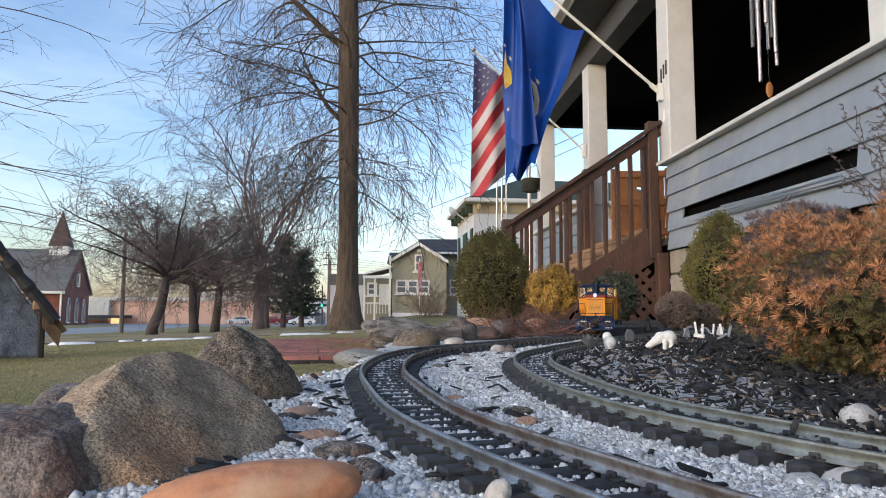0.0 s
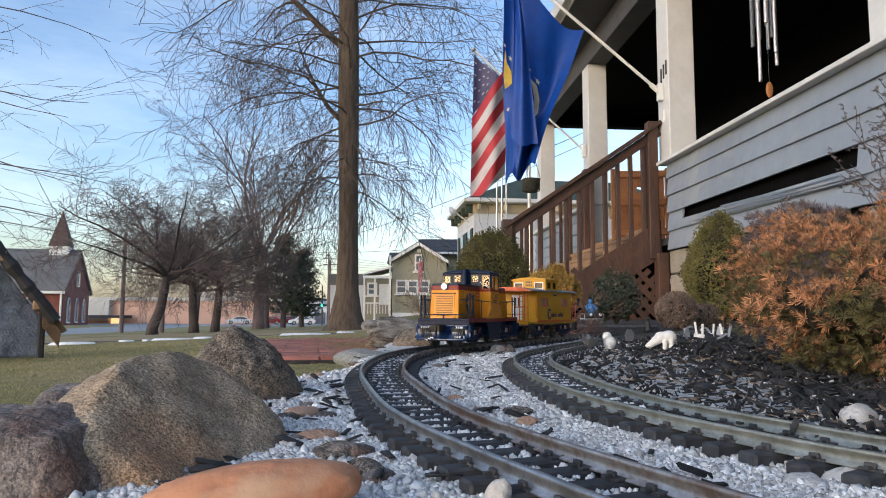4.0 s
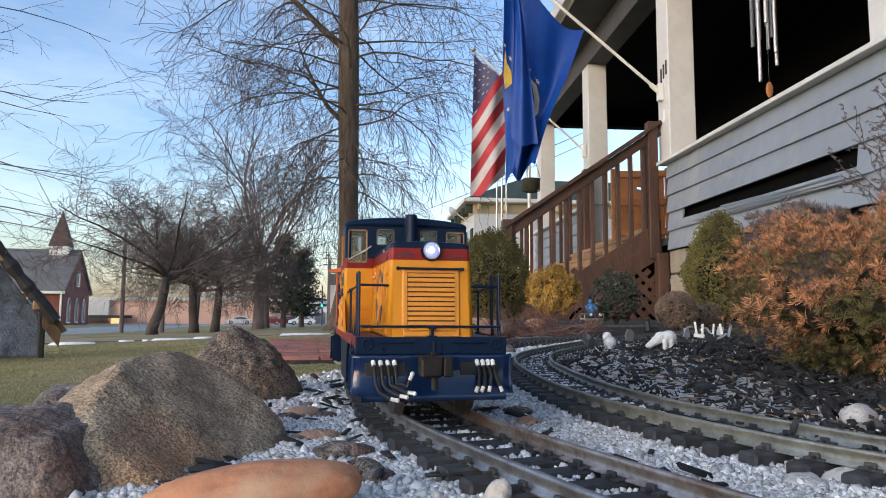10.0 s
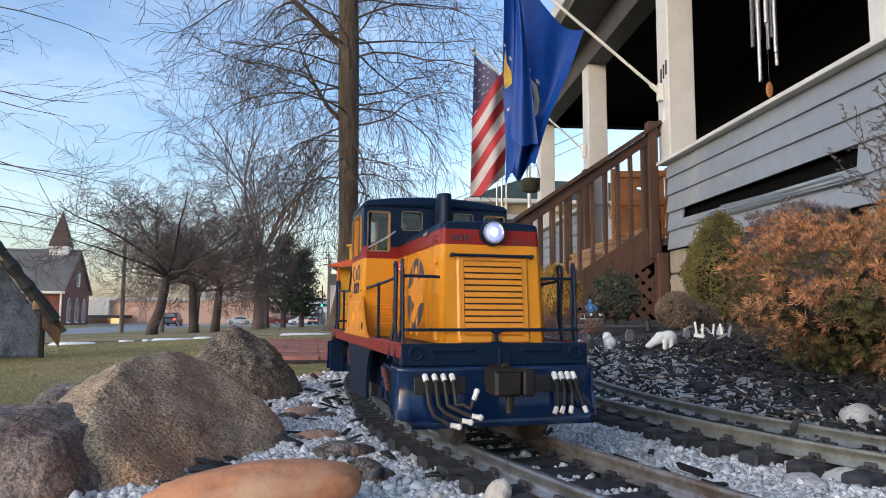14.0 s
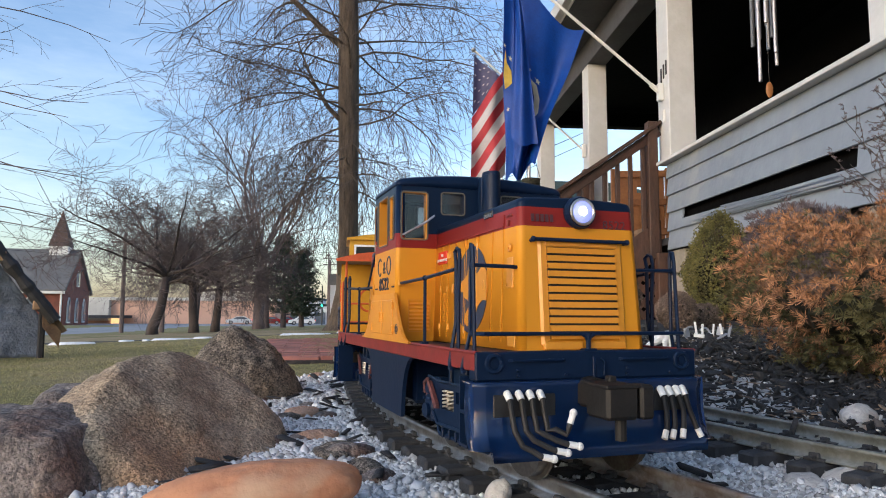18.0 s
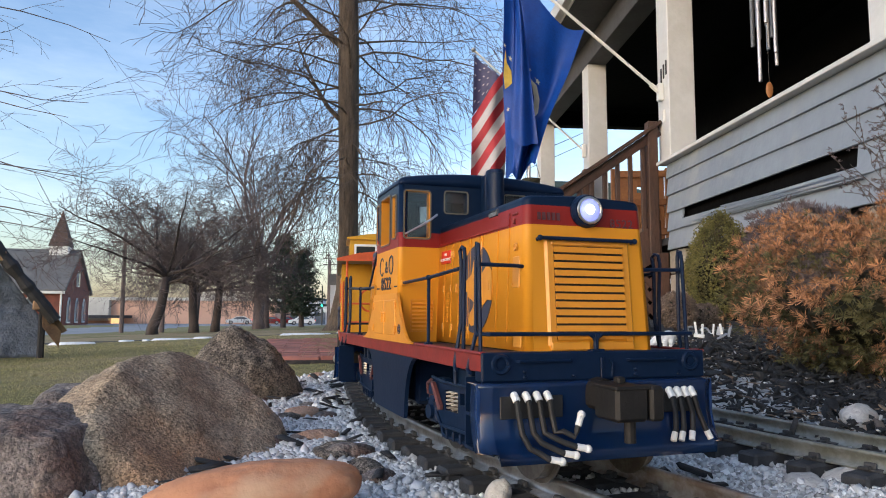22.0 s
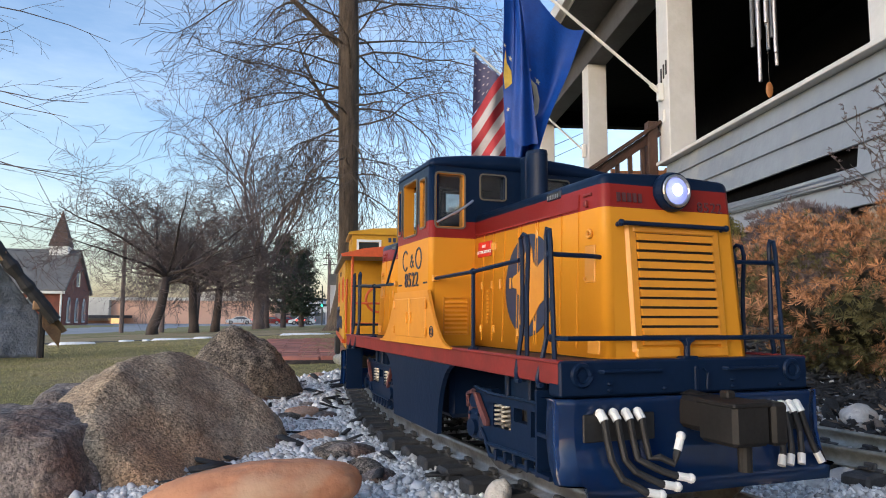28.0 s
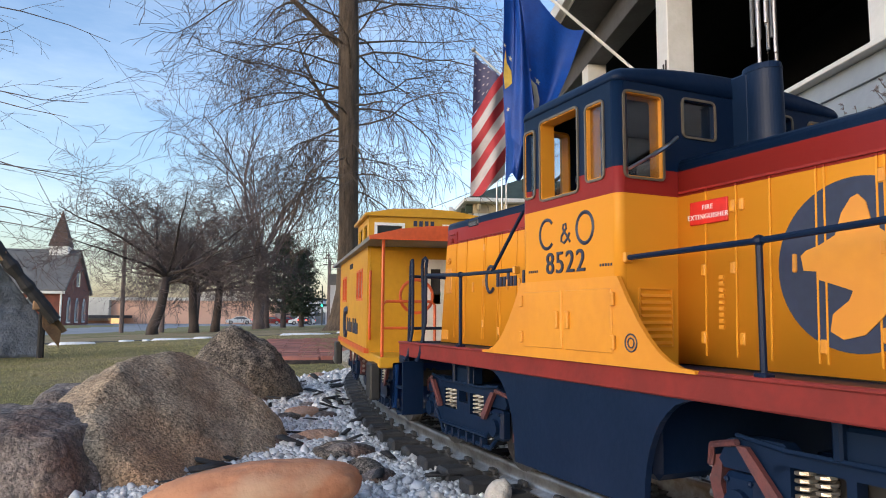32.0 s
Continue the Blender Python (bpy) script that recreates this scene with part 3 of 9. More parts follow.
        part("pane", bm, surf("dark_pane", (0.01, 0.01, 0.012), None, 3, 0.1, 0.0), w)
    # upper house body and roof
    bm = B()
    box(bm, (2.0, 5.0, 2.6), (14.4, 5.0, 5.2))
    part("house_body", bm, M["siding"], h)
    bm = B()
    prism(bm, [(-0.55, 3.74), (2.4, 4.7), (2.4, 4.8), (-0.55, 3.82)], 15.6, Matrix(((0, 0, 1, 2.0), (1, 0, 0, 0), (0, 1, 0, 0), (0, 0, 0, 1))))
    prism(bm, [(2.2, 5.2), (5.0, 7.6), (7.8, 5.2), (5.0, 7.8)], 15.0, Matrix(((0, 0, 1, 2.0), (1, 0, 0, 0), (0, 1, 0, 0), (0, 0, 0, 1))))
    part("roof", bm, surf("dark_shingle", (0.08, 0.085, 0.09), (0.05, 0.05, 0.055), 8, 0.9, 0.4), h)
    # foundation blocks, and a near-black sheet for the shade of the crawl space
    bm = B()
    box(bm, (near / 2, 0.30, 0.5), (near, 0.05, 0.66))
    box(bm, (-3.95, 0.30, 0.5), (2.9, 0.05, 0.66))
    part("crawl_space_shade", bm, M["porch_shade"], h)
    for a in (0.12, 2.6, 5.2):
        for k in range(3):
            bm = B()
            box(bm, (a, 0.10, 0.30 + k * 0.205), (0.30, 0.20, 0.195), 0.008)
            part("foundation_block", bm, M["stone"], h)
    return h


def build_stairs():
    st = tagged(empty("porch_stairs", PORCH), "dark-stained wooden porch stairs with worn treads and slatted railings", "stairs")
    n, riser, run = 5, 0.148, 0.25
    for i in range(n):
        z, b = FLOOR + 0.17 - riser * (i + 1), -0.02 - run * (i + 0.5)
        bm = B()
        box(bm, (-1.2, b - 0.01, z + 0.0), (2.05, run + 0.02, 0.036), 0.004)
        part("tread", bm, M["tread"], st)
        bm = B()
        box(bm, (-1.2, b + run / 2, z + riser / 2 + 0.0), (2.05, 0.02, riser - 0.04))
        part("riser", bm, M["tread"], st)
    for a in (-0.17, -2.22):
        bm = B()
        L = n * run
        prism(bm, [(0.0, 1.10), (-L - 0.05, 0.275), (-L - 0.05, 0.19), (-0.96, 0.19), (0.0, 0.766)], 0.04, Matrix(((0, 0, 1, a), (1, 0, 0, -0.02), (0, 1, 0, 0), (0, 0, 0, 1))))
        part("stringer", bm, M["darkwood"], st)
        for (b, zt, zb) in ((-0.085, FLOOR + 1.06, 0.75), (-1.40, FLOOR + 0.15, 0.18)):
            bm = B()
            box(bm, (a, b, (zt + zb) / 2), (0.09, 0.09, zt - zb), 0.006)
            part("newel_post", bm, M["darkwood"], st)
        slope = 0.93 / 1.36
        ang = math.degrees(math.atan(slope))
        for dz, w, t in ((0.0, 0.13, 0.035), (-0.075, 0.035, 0.085)):
            bm = B()
            box(bm, (0, 0, 0), (w, 1.72, t), 0.005, pose(a, -0.72, FLOOR + 1.02 - slope * 0.66 + dz, ang))
            part("handrail", bm, M["darkwood"], st)
        for k in range(11):
            b = -0.16 - k * 0.118
            zt = FLOOR + 0.95 + slope * (b + 0.06)
            bm = B()
            box(bm, (a - 0.02, b, zt - 0.42), (0.036, 0.036, 0.86), 0.003)
            part("baluster", bm, M["darkwood"], st)
    # lattice and post under the landing
    # near-black sheet added for the shade behind the lattice
    bm = B()
    prism(bm, [(0.0, 0.76), (-0.95, 0.19), (0.0, 0.19)], 0.03, Matrix(((0, 0, 1, -0.28), (1, 0, 0, -0.03), (0, 1, 0, 0), (0, 0, 0, 1))))
    part("lattice_shade", bm, M["porch_shade"], st)
    bm = B()
    box(bm, (-0.12, -0.035, 0.475), (0.10, 0.10, 0.65), 0.006)
    part("landing_post", bm, M["darkwood"], st)
    for s in (-1, 1):
        for k in range(8):
            bm = B()
            box(bm, (0, 0, 0), (0.012, 0.046, 0.66), 0.0, pose(-0.16 + s * 0.007, -0.02 - k * 0.115, 0.42, s * 45))
            part("lattice_slat", bm, M["darkwood"], st)
    return st


def build_porch_chair():
    ch = tagged(empty("wooden_bench_back", PORCH @ pose(-1.02, 0.12, FLOOR + 0.02, 0, 0, 80)), "varnished pine rocking chair with a heart cut in its back", "chair")
    for k in range(3):
        bm = B()
        if k == 1:
            panel(bm, 0.16, 0.72, [(0.05, 0.5, 0.11, 0.56)], 0.02, Matrix(((1, 0, 0, -0.08), (0, 0, 1, 0), (0, 1, 0, 0.05), (0, 0, 0, 1))))
        else:
            box(bm, ((k - 1) * 0.165, 0.01, 0.40), (0.155, 0.02, 0.68), 0.006)
        part("back_slat", bm, M["chairwood"], ch)
    for z in (0.15, 0.45, 0.74):
        bm = B()
        box(bm, (0, -0.015, z), (0.52, 0.03, 0.07), 0.006)
        part("cross_rail", bm, M["chairwood"], ch)
    for s in (-1, 1):
        bm = B()
        box(bm, (s * 0.27, 0, 0.40), (0.04, 0.05, 0.80), 0.006)
        part("stile", bm, M["chairwood"], ch)
    bm = B()
    box(bm, (0, 0.2, 0.35), (0.5, 0.4, 0.03), 0.006)
    part("seat", bm, M["chairwood"], ch)
    return ch


house = build_house()
build_stairs()
build_porch_chair()


# ---- bare trees ----
def sticks(segs, sides):
    """Tapered sticks (p0, p1, r0, r1) as one set of vertices and faces."""
    p0 = np.array([s[0] for s in segs])
    p1 = np.array([s[1] for s in segs])
    r0 = np.array([s[2] for s in segs])
    r1 = np.array([s[3] for s in segs])
    d = p1 - p0
    d /= np.linalg.norm(d, axis=1)[:, None] + 1e-9
    h = np.where(np.abs(d[:, 2:3]) < 0.9, np.array([[0, 0, 1.0]]), np.array([[1.0, 0, 0]]))
    x = np.cross(h, d)
    x /= np.linalg.norm(x, axis=1)[:, None]
    y = np.cross(d, x)
    t = 2 * np.pi * np.arange(sides) / sides
    ring = np.cos(t)[None, :, None] * x[:, None] + np.sin(t)[None, :, None] * y[:, None]
    a = p0[:, None] + ring * r0[:, None, None]
    b = p1[:, None] + ring * r1[:, None, None]
    v = np.concatenate([a, b], 1)
    k = np.arange(sides)
    f = np.stack([k, (k + 1) % sides, (k + 1) % sides + sides, k + sides], 1)
    f = f[None] + (np.arange(len(segs)) * 2 * sides)[:, None, None]
    return v.reshape(-1, 3), f.reshape(-1, 4)


def shoot(rng, p, d, length, r, depth, out, droop=0.0, wander=0.25, kids=4, spread=0.8, shrink=0.55, rmin=0.004, first=0.2):
    """A limb in short pieces, with side shoots, and theirs in turn."""
    n = 6 if depth > 1 else 4
    p, d = np.array(p, float), np.array(d, float)
    pts = [p.copy()]
    for i in range(n):
        d = d + rng.normal(0, wander / 2, 3) + np.array([0, 0, -droop / n])
        d /= np.linalg.norm(d)
        q = p + d * length / n
        ra, rb = max(rmin, r * (1 - 0.75 * i / n)), max(rmin * 0.8, r * (1 - 0.75 * (i + 1) / n))
        out.append((p, q, ra, rb, depth))
        p = q
        pts.append(p.copy())
    if depth <= 0:
        return
    for k in range(kids):
        u = first + (0.98 - first) * (k + rng.uniform(0.2, 0.8)) / kids
        i = min(n - 1, int(u * n))
        base = pts[i] + (pts[i + 1] - pts[i]) * (u * n - i)
        ax = pts[i + 1] - pts[i]
        ax /= np.linalg.norm(ax)
        side = rng.normal(size=3)
        side -= ax * side.dot(ax)
        side /= np.linalg.norm(side)
        nd = ax * math.cos(spread) + side * math.sin(spread)
        shoot(rng, base, nd, length * shrink * rng.uniform(0.7, 1.2), r * 0.45 * (1 - 0.5 * u), depth - 1, out, droop, wander, kids, spread, shrink, rmin, 0.12)


def sprig(nb, lean, width, rng):
    """A star-shaped tuft of short needles: flat narrow blades."""
    vs, fs = [], []
    for k in range(nb):
        a = 2 * math.pi * k / nb + rng.uniform(-0.3, 0.3)
        e = lean * rng.uniform(0.6, 1.2)
        d = np.array([math.cos(a) * math.sin(e), math.sin(a) * math.sin(e), math.cos(e)])
        s = np.array([-math.sin(a), math.cos(a), 0]) * width
        i = len(vs)
        ln = rng.uniform(0.7, 1.1)
        vs += [d * 0.05, d * 0.5 * ln + s, d * ln, d * 0.5 * ln - s]
        fs += [(i, i + 1, i + 2), (i, i + 2, i + 3)]
    return np.array(vs), np.array(fs)


def tree_from(name, trunk, limbs, label, at, mat_trunk, mat_twig, twig_cut):
    """A tree: a rooted trunk and a crown of limbs and twigs."""
    t = tagged(empty(name, Matrix.Translation(at)), label, "tree")
    bm = B()
    tube(bm, [p for p, r in trunk], [r for p, r in trunk], 14)
    part("trunk", bm, mat_trunk, t, smooth=True)
    thin = [s[:4] for s in limbs if s[4] < twig_cut]
    run = []
    for s in limbs + [(None, None, 0, 0, -1)]:
        if s[4] >= twig_cut and (not run or np.allclose(run[-1][1], s[0])):
            run.append(s)
        elif run:
            bm = B()
            tube(bm, [run[0][0]] + [q[1] for q in run], [run[0][2]] + [q[3] for q in run], 6)
            part("limb", bm, mat_trunk, t)
            run = [s] if s[4] >= twig_cut else []
    v, f = sticks(thin, 3)
    raw("crown", v, f, mat_twig, t)
    return t


def build_pin_oak():
    rng = np.random.default_rng(7)
    at = Vector((-2.38, 17.0, -0.15))
    trunk = [((0, 0, -0.3), 0.85), ((0, 0, 0.0), 0.60), ((0, 0, 0.14), 0.49), ((0, 0, 0.4), 0.395), ((0.02, 0, 1.0), 0.285), ((0.02, 0, 2.4), 0.245), ((0.0, 0, 4.0), 0.25), ((-0.03, 0, 5.6), 0.268), ((-0.06, 0, 7.6), 0.262), ((-0.10, 0, 10.0), 0.22), ((-0.10, 0, 13.0), 0.12), ((-0.1, 0, 16.0), 0.03)]
    out = []
    for i in range(76):
        z = 3.5 + 10.6 * (i / 76) ** 1.08 + rng.uniform(-0.2, 0.2)
        a = i * 2.4 + rng.uniform(-0.5, 0.5)
        up = -0.15 + 0.05 * (z - 4)
        ln = (2.7 if z < 5 else 3.7 if z < 9 else 3.2) * rng.uniform(0.75, 1.15)
        shoot(rng, (0, 0, z), (math.cos(a), math.sin(a), up + 0.25), ln, 0.022 if z < 5 else 0.030, 2, out, droop=0.8 if z < 6 else 0.55, wander=0.36, kids=10, spread=0.78, shrink=0.47, rmin=0.0056)
    # two heavy limbs on the west side
    shoot(rng, (-0.2, -0.1, 5.25), (-0.75, -0.1, 0.65), 2.7, 0.07, 3, out, droop=0.95, wander=0.3, kids=6, spread=0.8, shrink=0.5, rmin=0.0065)
    shoot(rng, (-0.2, 0.0, 7.2), (-0.62, 0.1, 0.8), 4.6, 0.10, 3, out, droop=0.35, wander=0.2, kids=6, spread=0.8, shrink=0.5, rmin=0.0065)
    return tree_from("oak_tree", trunk, out, "tall bare pin oak with drooping fine twigs on the lawn", at, M["bark"], M["twig"], 2)


def build_crab_tree(at, seed, height, lean, label, spread=0.95):
    rng = np.random.default_rng(seed)
    trunk = [((0, 0, -0.3), 0.22), ((0.0, 0, 0.15), 0.155), ((lean * 0.6, 0, 0.7), 0.13), ((lean, 0.05, height * 0.30), 0.115)]
    out = []
    for i in range(10):
        a = i * 0.63 + rng.uniform(-0.3, 0.3)
        shoot(rng, (lean, 0.05, height * 0.26 + 0.03 * i), (math.cos(a), math.sin(a), 0.42 + 0.5 * (i % 3)), height * rng.uniform(0.50, 0.68), 0.05, 3, out, droop=0.12, wander=0.34, kids=8, spread=spread, shrink=0.47, rmin=0.0058)
    return tree_from("crab_apple_tree", trunk, out, label, at, M["limbwood"], M["farwood"], 3)


def build_maple(at, seed, height, label):
    rng = np.random.default_rng(seed)
    trunk = [((0, 0, -0.5), 0.4), ((0, 0, 0.4), 0.29), ((0, 0, 1.5), 0.26), ((0, 0, height * 0.24), 0.23)]
    out = []
    for i in range(8):
        a = i * 2.4
        shoot(rng, (0, 0, height * (0.2 + 0.012 * i)), (0.42 * math.cos(a), 0.42 * math.sin(a), 1.0), height * rng.uniform(0.55, 0.74), 0.08, 3, out, droop=0.05, wander=0.42, kids=6, spread=0.60, shrink=0.44, rmin=0.0085)
    return tree_from("maple_tree", trunk, out, label, at, M["farwood"], M["farwood"], 3)


def build_pine(at, seed, height, label):
    rng = np.random.default_rng(seed)
    t = tagged(empty("pine_tree", Matrix.Translation(at)), label, "tree")
    bm = B()
    rod(bm, (0, 0, -0.5), (0, 0, height * 0.95), 0.2, 9, 0.03)
    part("trunk", bm, M["farwood"], t)
    pos, dirs, segs = [], [], []
    for k in range(64):
        u = 0.14 + 0.86 * (k + rng.uniform(0, 1)) / 64
        a, ln = k * 2.4 + rng.uniform(-0.4, 0.4), height * (0.30 * (1.02 - u) ** 0.7 + 0.03) * rng.uniform(0.6, 1.25)
        d = np.array([math.cos(a), math.sin(a), 0.12])
        base = np.array([0, 0, u * height])
        tip = base + d * ln
        segs.append((base, tip, 0.035, 0.012))
        for j in range(34):
            w = rng.uniform(0.25, 1.0)
            pos.append(base + d * ln * w + rng.normal(0, 0.13, 3) * np.array([1, 1, 0.6]) * (0.5 + w))
            dirs.append(d + rng.normal(0, 0.5, 3) + np.array([0, 0, 0.35]))
    v, f = sticks(segs, 4)
    raw("boughs", v, f, M["farwood"], t)
    tv, tf = sprig(9, 0.7, 0.07, rng)
    pos, dirs = np.array(pos), np.array(dirs)
    scatter("crown", tv, tf, pos, facing(rng, dirs), rng.uniform(0.14, 0.27, len(pos)), surf("pine_needles", (0.055, 0.075, 0.05), (0.085, 0.105, 0.07), 2, 0.9, 0.0, isle=0.4), t)
    return t


def build_side_branches():
    """The tips of a tree that stands out of view on the west side."""
    rng = np.random.default_rng(23)
    at = Vector((-8.6, 9.0, -0.2))
    trunk = [((0, 0, -0.4), 0.35), ((0, 0, 1.0), 0.26), ((0, 0, 4.0), 0.2), ((0, 0, 7.5), 0.05)]
    out = []
    for z, a, up, ln in ((2.0, 0.0, 0.16, 4.7), (2.9, 0.15, -0.05, 4.2), (1.7, 0.2, 0.05, 4.0), (3.9, 0.1, 0.05, 4.2), (4.4, -0.2, -0.05, 4.0), (2.5, 0.1, 0.02, 4.6), (5.0, 0.1, 0.0, 4.3), (3.4, -0.1, 0.05, 4.2)):
        shoot(rng, (0, 0, z), (math.cos(a), math.sin(a), up), ln * 0.86, 0.016, 2, out, droop=0.1, wander=0.2, kids=4, spread=0.55, shrink=0.36, rmin=0.003)
    for i in range(14):
        a = 1.2 + i * 0.3
        shoot(rng, (0, 0, 3 + 0.25 * i), (math.cos(a), math.sin(a), 0.4), 2.5, 0.05, 2, out, droop=0.1, wander=0.2, kids=4, spread=0.6, shrink=0.5, rmin=0.005)
    return tree_from("lawn_tree", trunk, out, "young bare tree with spreading thin branches", at, M["farwood"], M["twig"], 2)


build_pin_oak()
build_crab_tree((-8.4, 20.0, -0.32), 3, 5.5, 0.35, "spreading bare crab apple tree with a leaning trunk")
build_crab_tree((-8.1, 22.5, -0.30), 4, 4.9, -0.1, "bare crab apple tree with a thick grey trunk", 0.85)
build_crab_tree((-7.9, 24.0, -0.34), 5, 5.1, 0.1, "bare crab apple tree with dense dark twigs")
build_crab_tree((-12.2, 34.0, -0.5), 6, 6.5, 0.1, "bare ornamental tree across the lawn", 0.8)
build_maple((-9.6, 36.0, -0.5), 8, 13.0, "bare vase-shaped maple tree")
build_maple((-10.6, 41.0, -0.6), 9, 13.5, "bare maple tree with upright limbs")
build_pine((-9.7, 42.0, -0.6), 11, 5.6, "dark green pine tree behind the lawn")
build_pine((-8.9, 43.5, -0.6), 12, 4.8, "dark green pine tree with ragged lower boughs")
build_side_branches()


# ---- buildings across the street ----
def wall_windows(h, wins, m, t=0.08, trim="white"):
    """Framed windows (x, z, w, h) on a wall whose local x, y lie in m and z points out."""
    for x, z, w, ht in wins:
        bm = B()
        panel(bm, w, ht, [(0.1, 0.1, w / 2 - 0.02, ht - 0.1), (w / 2 + 0.02, 0.1, w - 0.1, ht - 0.1)] if w > 1.2 else [(0.1, 0.1, w - 0.1, ht / 2 - 0.03), (0.1, ht / 2 + 0.03, w - 0.1, ht - 0.1)], t, m @ Matrix.Translation((x - w / 2, z, 0.0)))
        wn = part("window", bm, M[trim], h)
        bm = B()
        box(bm, (x, z + ht / 2, 0.02), (w - 0.16, ht - 0.16, 0.02), 0, m)
        part("pane", bm, M["farpane"], wn)
        bm = B()
        box(bm, (x, z - 0.04, 0.08), (w + 0.2, 0.08, 0.16), 0, m)
        part("sill", bm, M[trim], wn)


M["farpane"] = surf("reflective_pane", (0.10, 0.13, 0.16), (0.16, 0.19, 0.22), 1.5, 0.08, 0.0)
M["churchbrick"] = surf("red_church_brick", (0.215, 0.075, 0.052), (0.155, 0.058, 0.044), 3, 0.9, 0.2)
M["churchroof"] = surf("grey_slate_roof", (0.165, 0.16, 0.155), (0.125, 0.122, 0.12), 1, 0.85, 0.2)
M["olive"] = surf("olive_siding", (0.32, 0.30, 0.225), (0.285, 0.27, 0.20), 1, 0.8, 0.1)
M["darkroof"] = surf("charcoal_shingles", (0.05, 0.055, 0.065), (0.035, 0.04, 0.05), 3, 0.9, 0.3)
M["peach"] = surf("peach_stucco", (0.70, 0.43, 0.31), (0.64, 0.39, 0.28), 0.5, 0.9, 0.1)
M["creamsiding"] = surf("cream_siding", (0.62, 0.60, 0.54), (0.55, 0.53, 0.48), 1, 0.8, 0.1)
M["frieze"] = surf("cream_frieze_paint", (0.56, 0.46, 0.30), (0.48, 0.39, 0.26), 2, 0.7, 0.1)
M["whitesiding"] = surf("white_lap_siding", (0.66, 0.67, 0.69), (0.58, 0.59, 0.62), 1, 0.7, 0.1)
M["greenroof"] = surf("green_shingles", (0.06, 0.085, 0.065), (0.045, 0.065, 0.05), 3, 0.9, 0.3)
M["shutter"] = surf("dark_green_shutter", (0.03, 0.05, 0.035), None, 4, 0.6, 0.1)
M["lit_sign"] = surf("lit_yellow_window", (1.0, 0.66, 0.28), None, 2, 0.5, 0.0, emit=0.6)
M["tail"] = surf("red_tail_light", (1.0, 0.05, 0.03), None, 2, 0.5, 0.0, emit=1.5)
M["signal"] = surf("green_signal", (0.05, 1.0, 0.55), None, 2, 0.5, 0.0, emit=3.0)


def build_church():
    c = tagged(empty("church", pose(-52.7, 99.2, -3.06, 0, 0, 15) @ Matrix.Scale(1.6, 4)), "red brick church with a grey slate roof and small steeple", "church")
    # nave along local x, ending in a gable that faces the street at x = 0
    z0, ze, zr = 0.0, 4.0, 7.4
    bm = B()
    prism(bm, [(-4.5, z0 - 1), (4.5, z0 - 1), (4.5, ze), (0, zr), (-4.5, ze)], 26, Matrix(((0, 0, 1, -13), (1, 0, 0, 0), (0, 1, 0, 0), (0, 0, 0, 1))))
    part("wall", bm, M["churchbrick"], c)
    bm = B()
    for s in (-1, 1):
        prism(bm, [(s * 4.9, ze - 0.25), (0, zr + 0.1), (0, zr + 0.35), (s * 5.0, ze + 0.0)], 26.6, Matrix(((0, 0, 1, -13.1), (1, 0, 0, 0), (0, 1, 0, 0), (0, 0, 0, 1))))
    part("roof", bm, M["churchroof"], c)
    bm = B()
    box(bm, (-13.1, -4.95, ze - 0.22), (26.6, 0.12, 0.22))
    part("eave_board", bm, M["white"], c)
    bm = B()
    rod(bm, (-0.15, -4.62, 0), (-0.15, -4.62, ze - 0.2), 0.08)
    part("downpipe", bm, M["white"], c)
    def lancet(mm, w, ht):
        pts = [(-w / 2, 0), (w / 2, 0), (w / 2, ht * 0.65), (w * 0.3, ht * 0.87), (0, ht), (-w * 0.3, ht * 0.87), (-w / 2, ht * 0.65)]
        bm = B()
        prism(bm, pts, 0.12, mm)
        wn = part("window", bm, M["white"], c, "white arched window frame")
        bm = B()
        prism(bm, [(x * 0.75, 0.12 + y * 0.9) for x, y in pts], 0.05, mm @ Matrix.Translation((0, 0, 0.08)))
        part("pane", bm, M["farpane"], wn)
    side = Matrix(((1, 0, 0, 0), (0, 0, -1, -4.55), (0, 1, 0, 0), (0, 0, 0, 1)))
    for x in (-2.6, -6.5, -10.5, -14.5, -18.5):
        lancet(side @ Matrix.Translation((x, 1.0, 0)), 1.1, 2.4)
    end = Matrix(((0, 0, 1, 0.05), (1, 0, 0, 0), (0, 1, 0, 0), (0, 0, 0, 1)))
    for y in (-2.9, -0.2, 2.4):
        lancet(end @ Matrix.Translation((y, 1.2, 0)), 0.9 if y else 1.6, 2.2)
    lancet(end @ Matrix.Translation((-0.1, 4.4, 0)), 0.8, 1.4)
    # steeple
    bm = B()
    box(bm, (-1.5, 0, 7.6), (1.55, 1.55, 0.9), 0.05)
    part("belfry", bm, M["white"], c)
    bm = B()
    bmesh.ops.create_cone(bm, cap_ends=True, segments=4, radius1=1.22, radius2=0.02, depth=3.3, matrix=pose(-1.5, 0, 9.65, 0, 0, 45))
    part("spire", bm, surf("brown_spire_shingle", (0.12, 0.08, 0.07), None, 2, 0.9, 0.2), c)
    return c


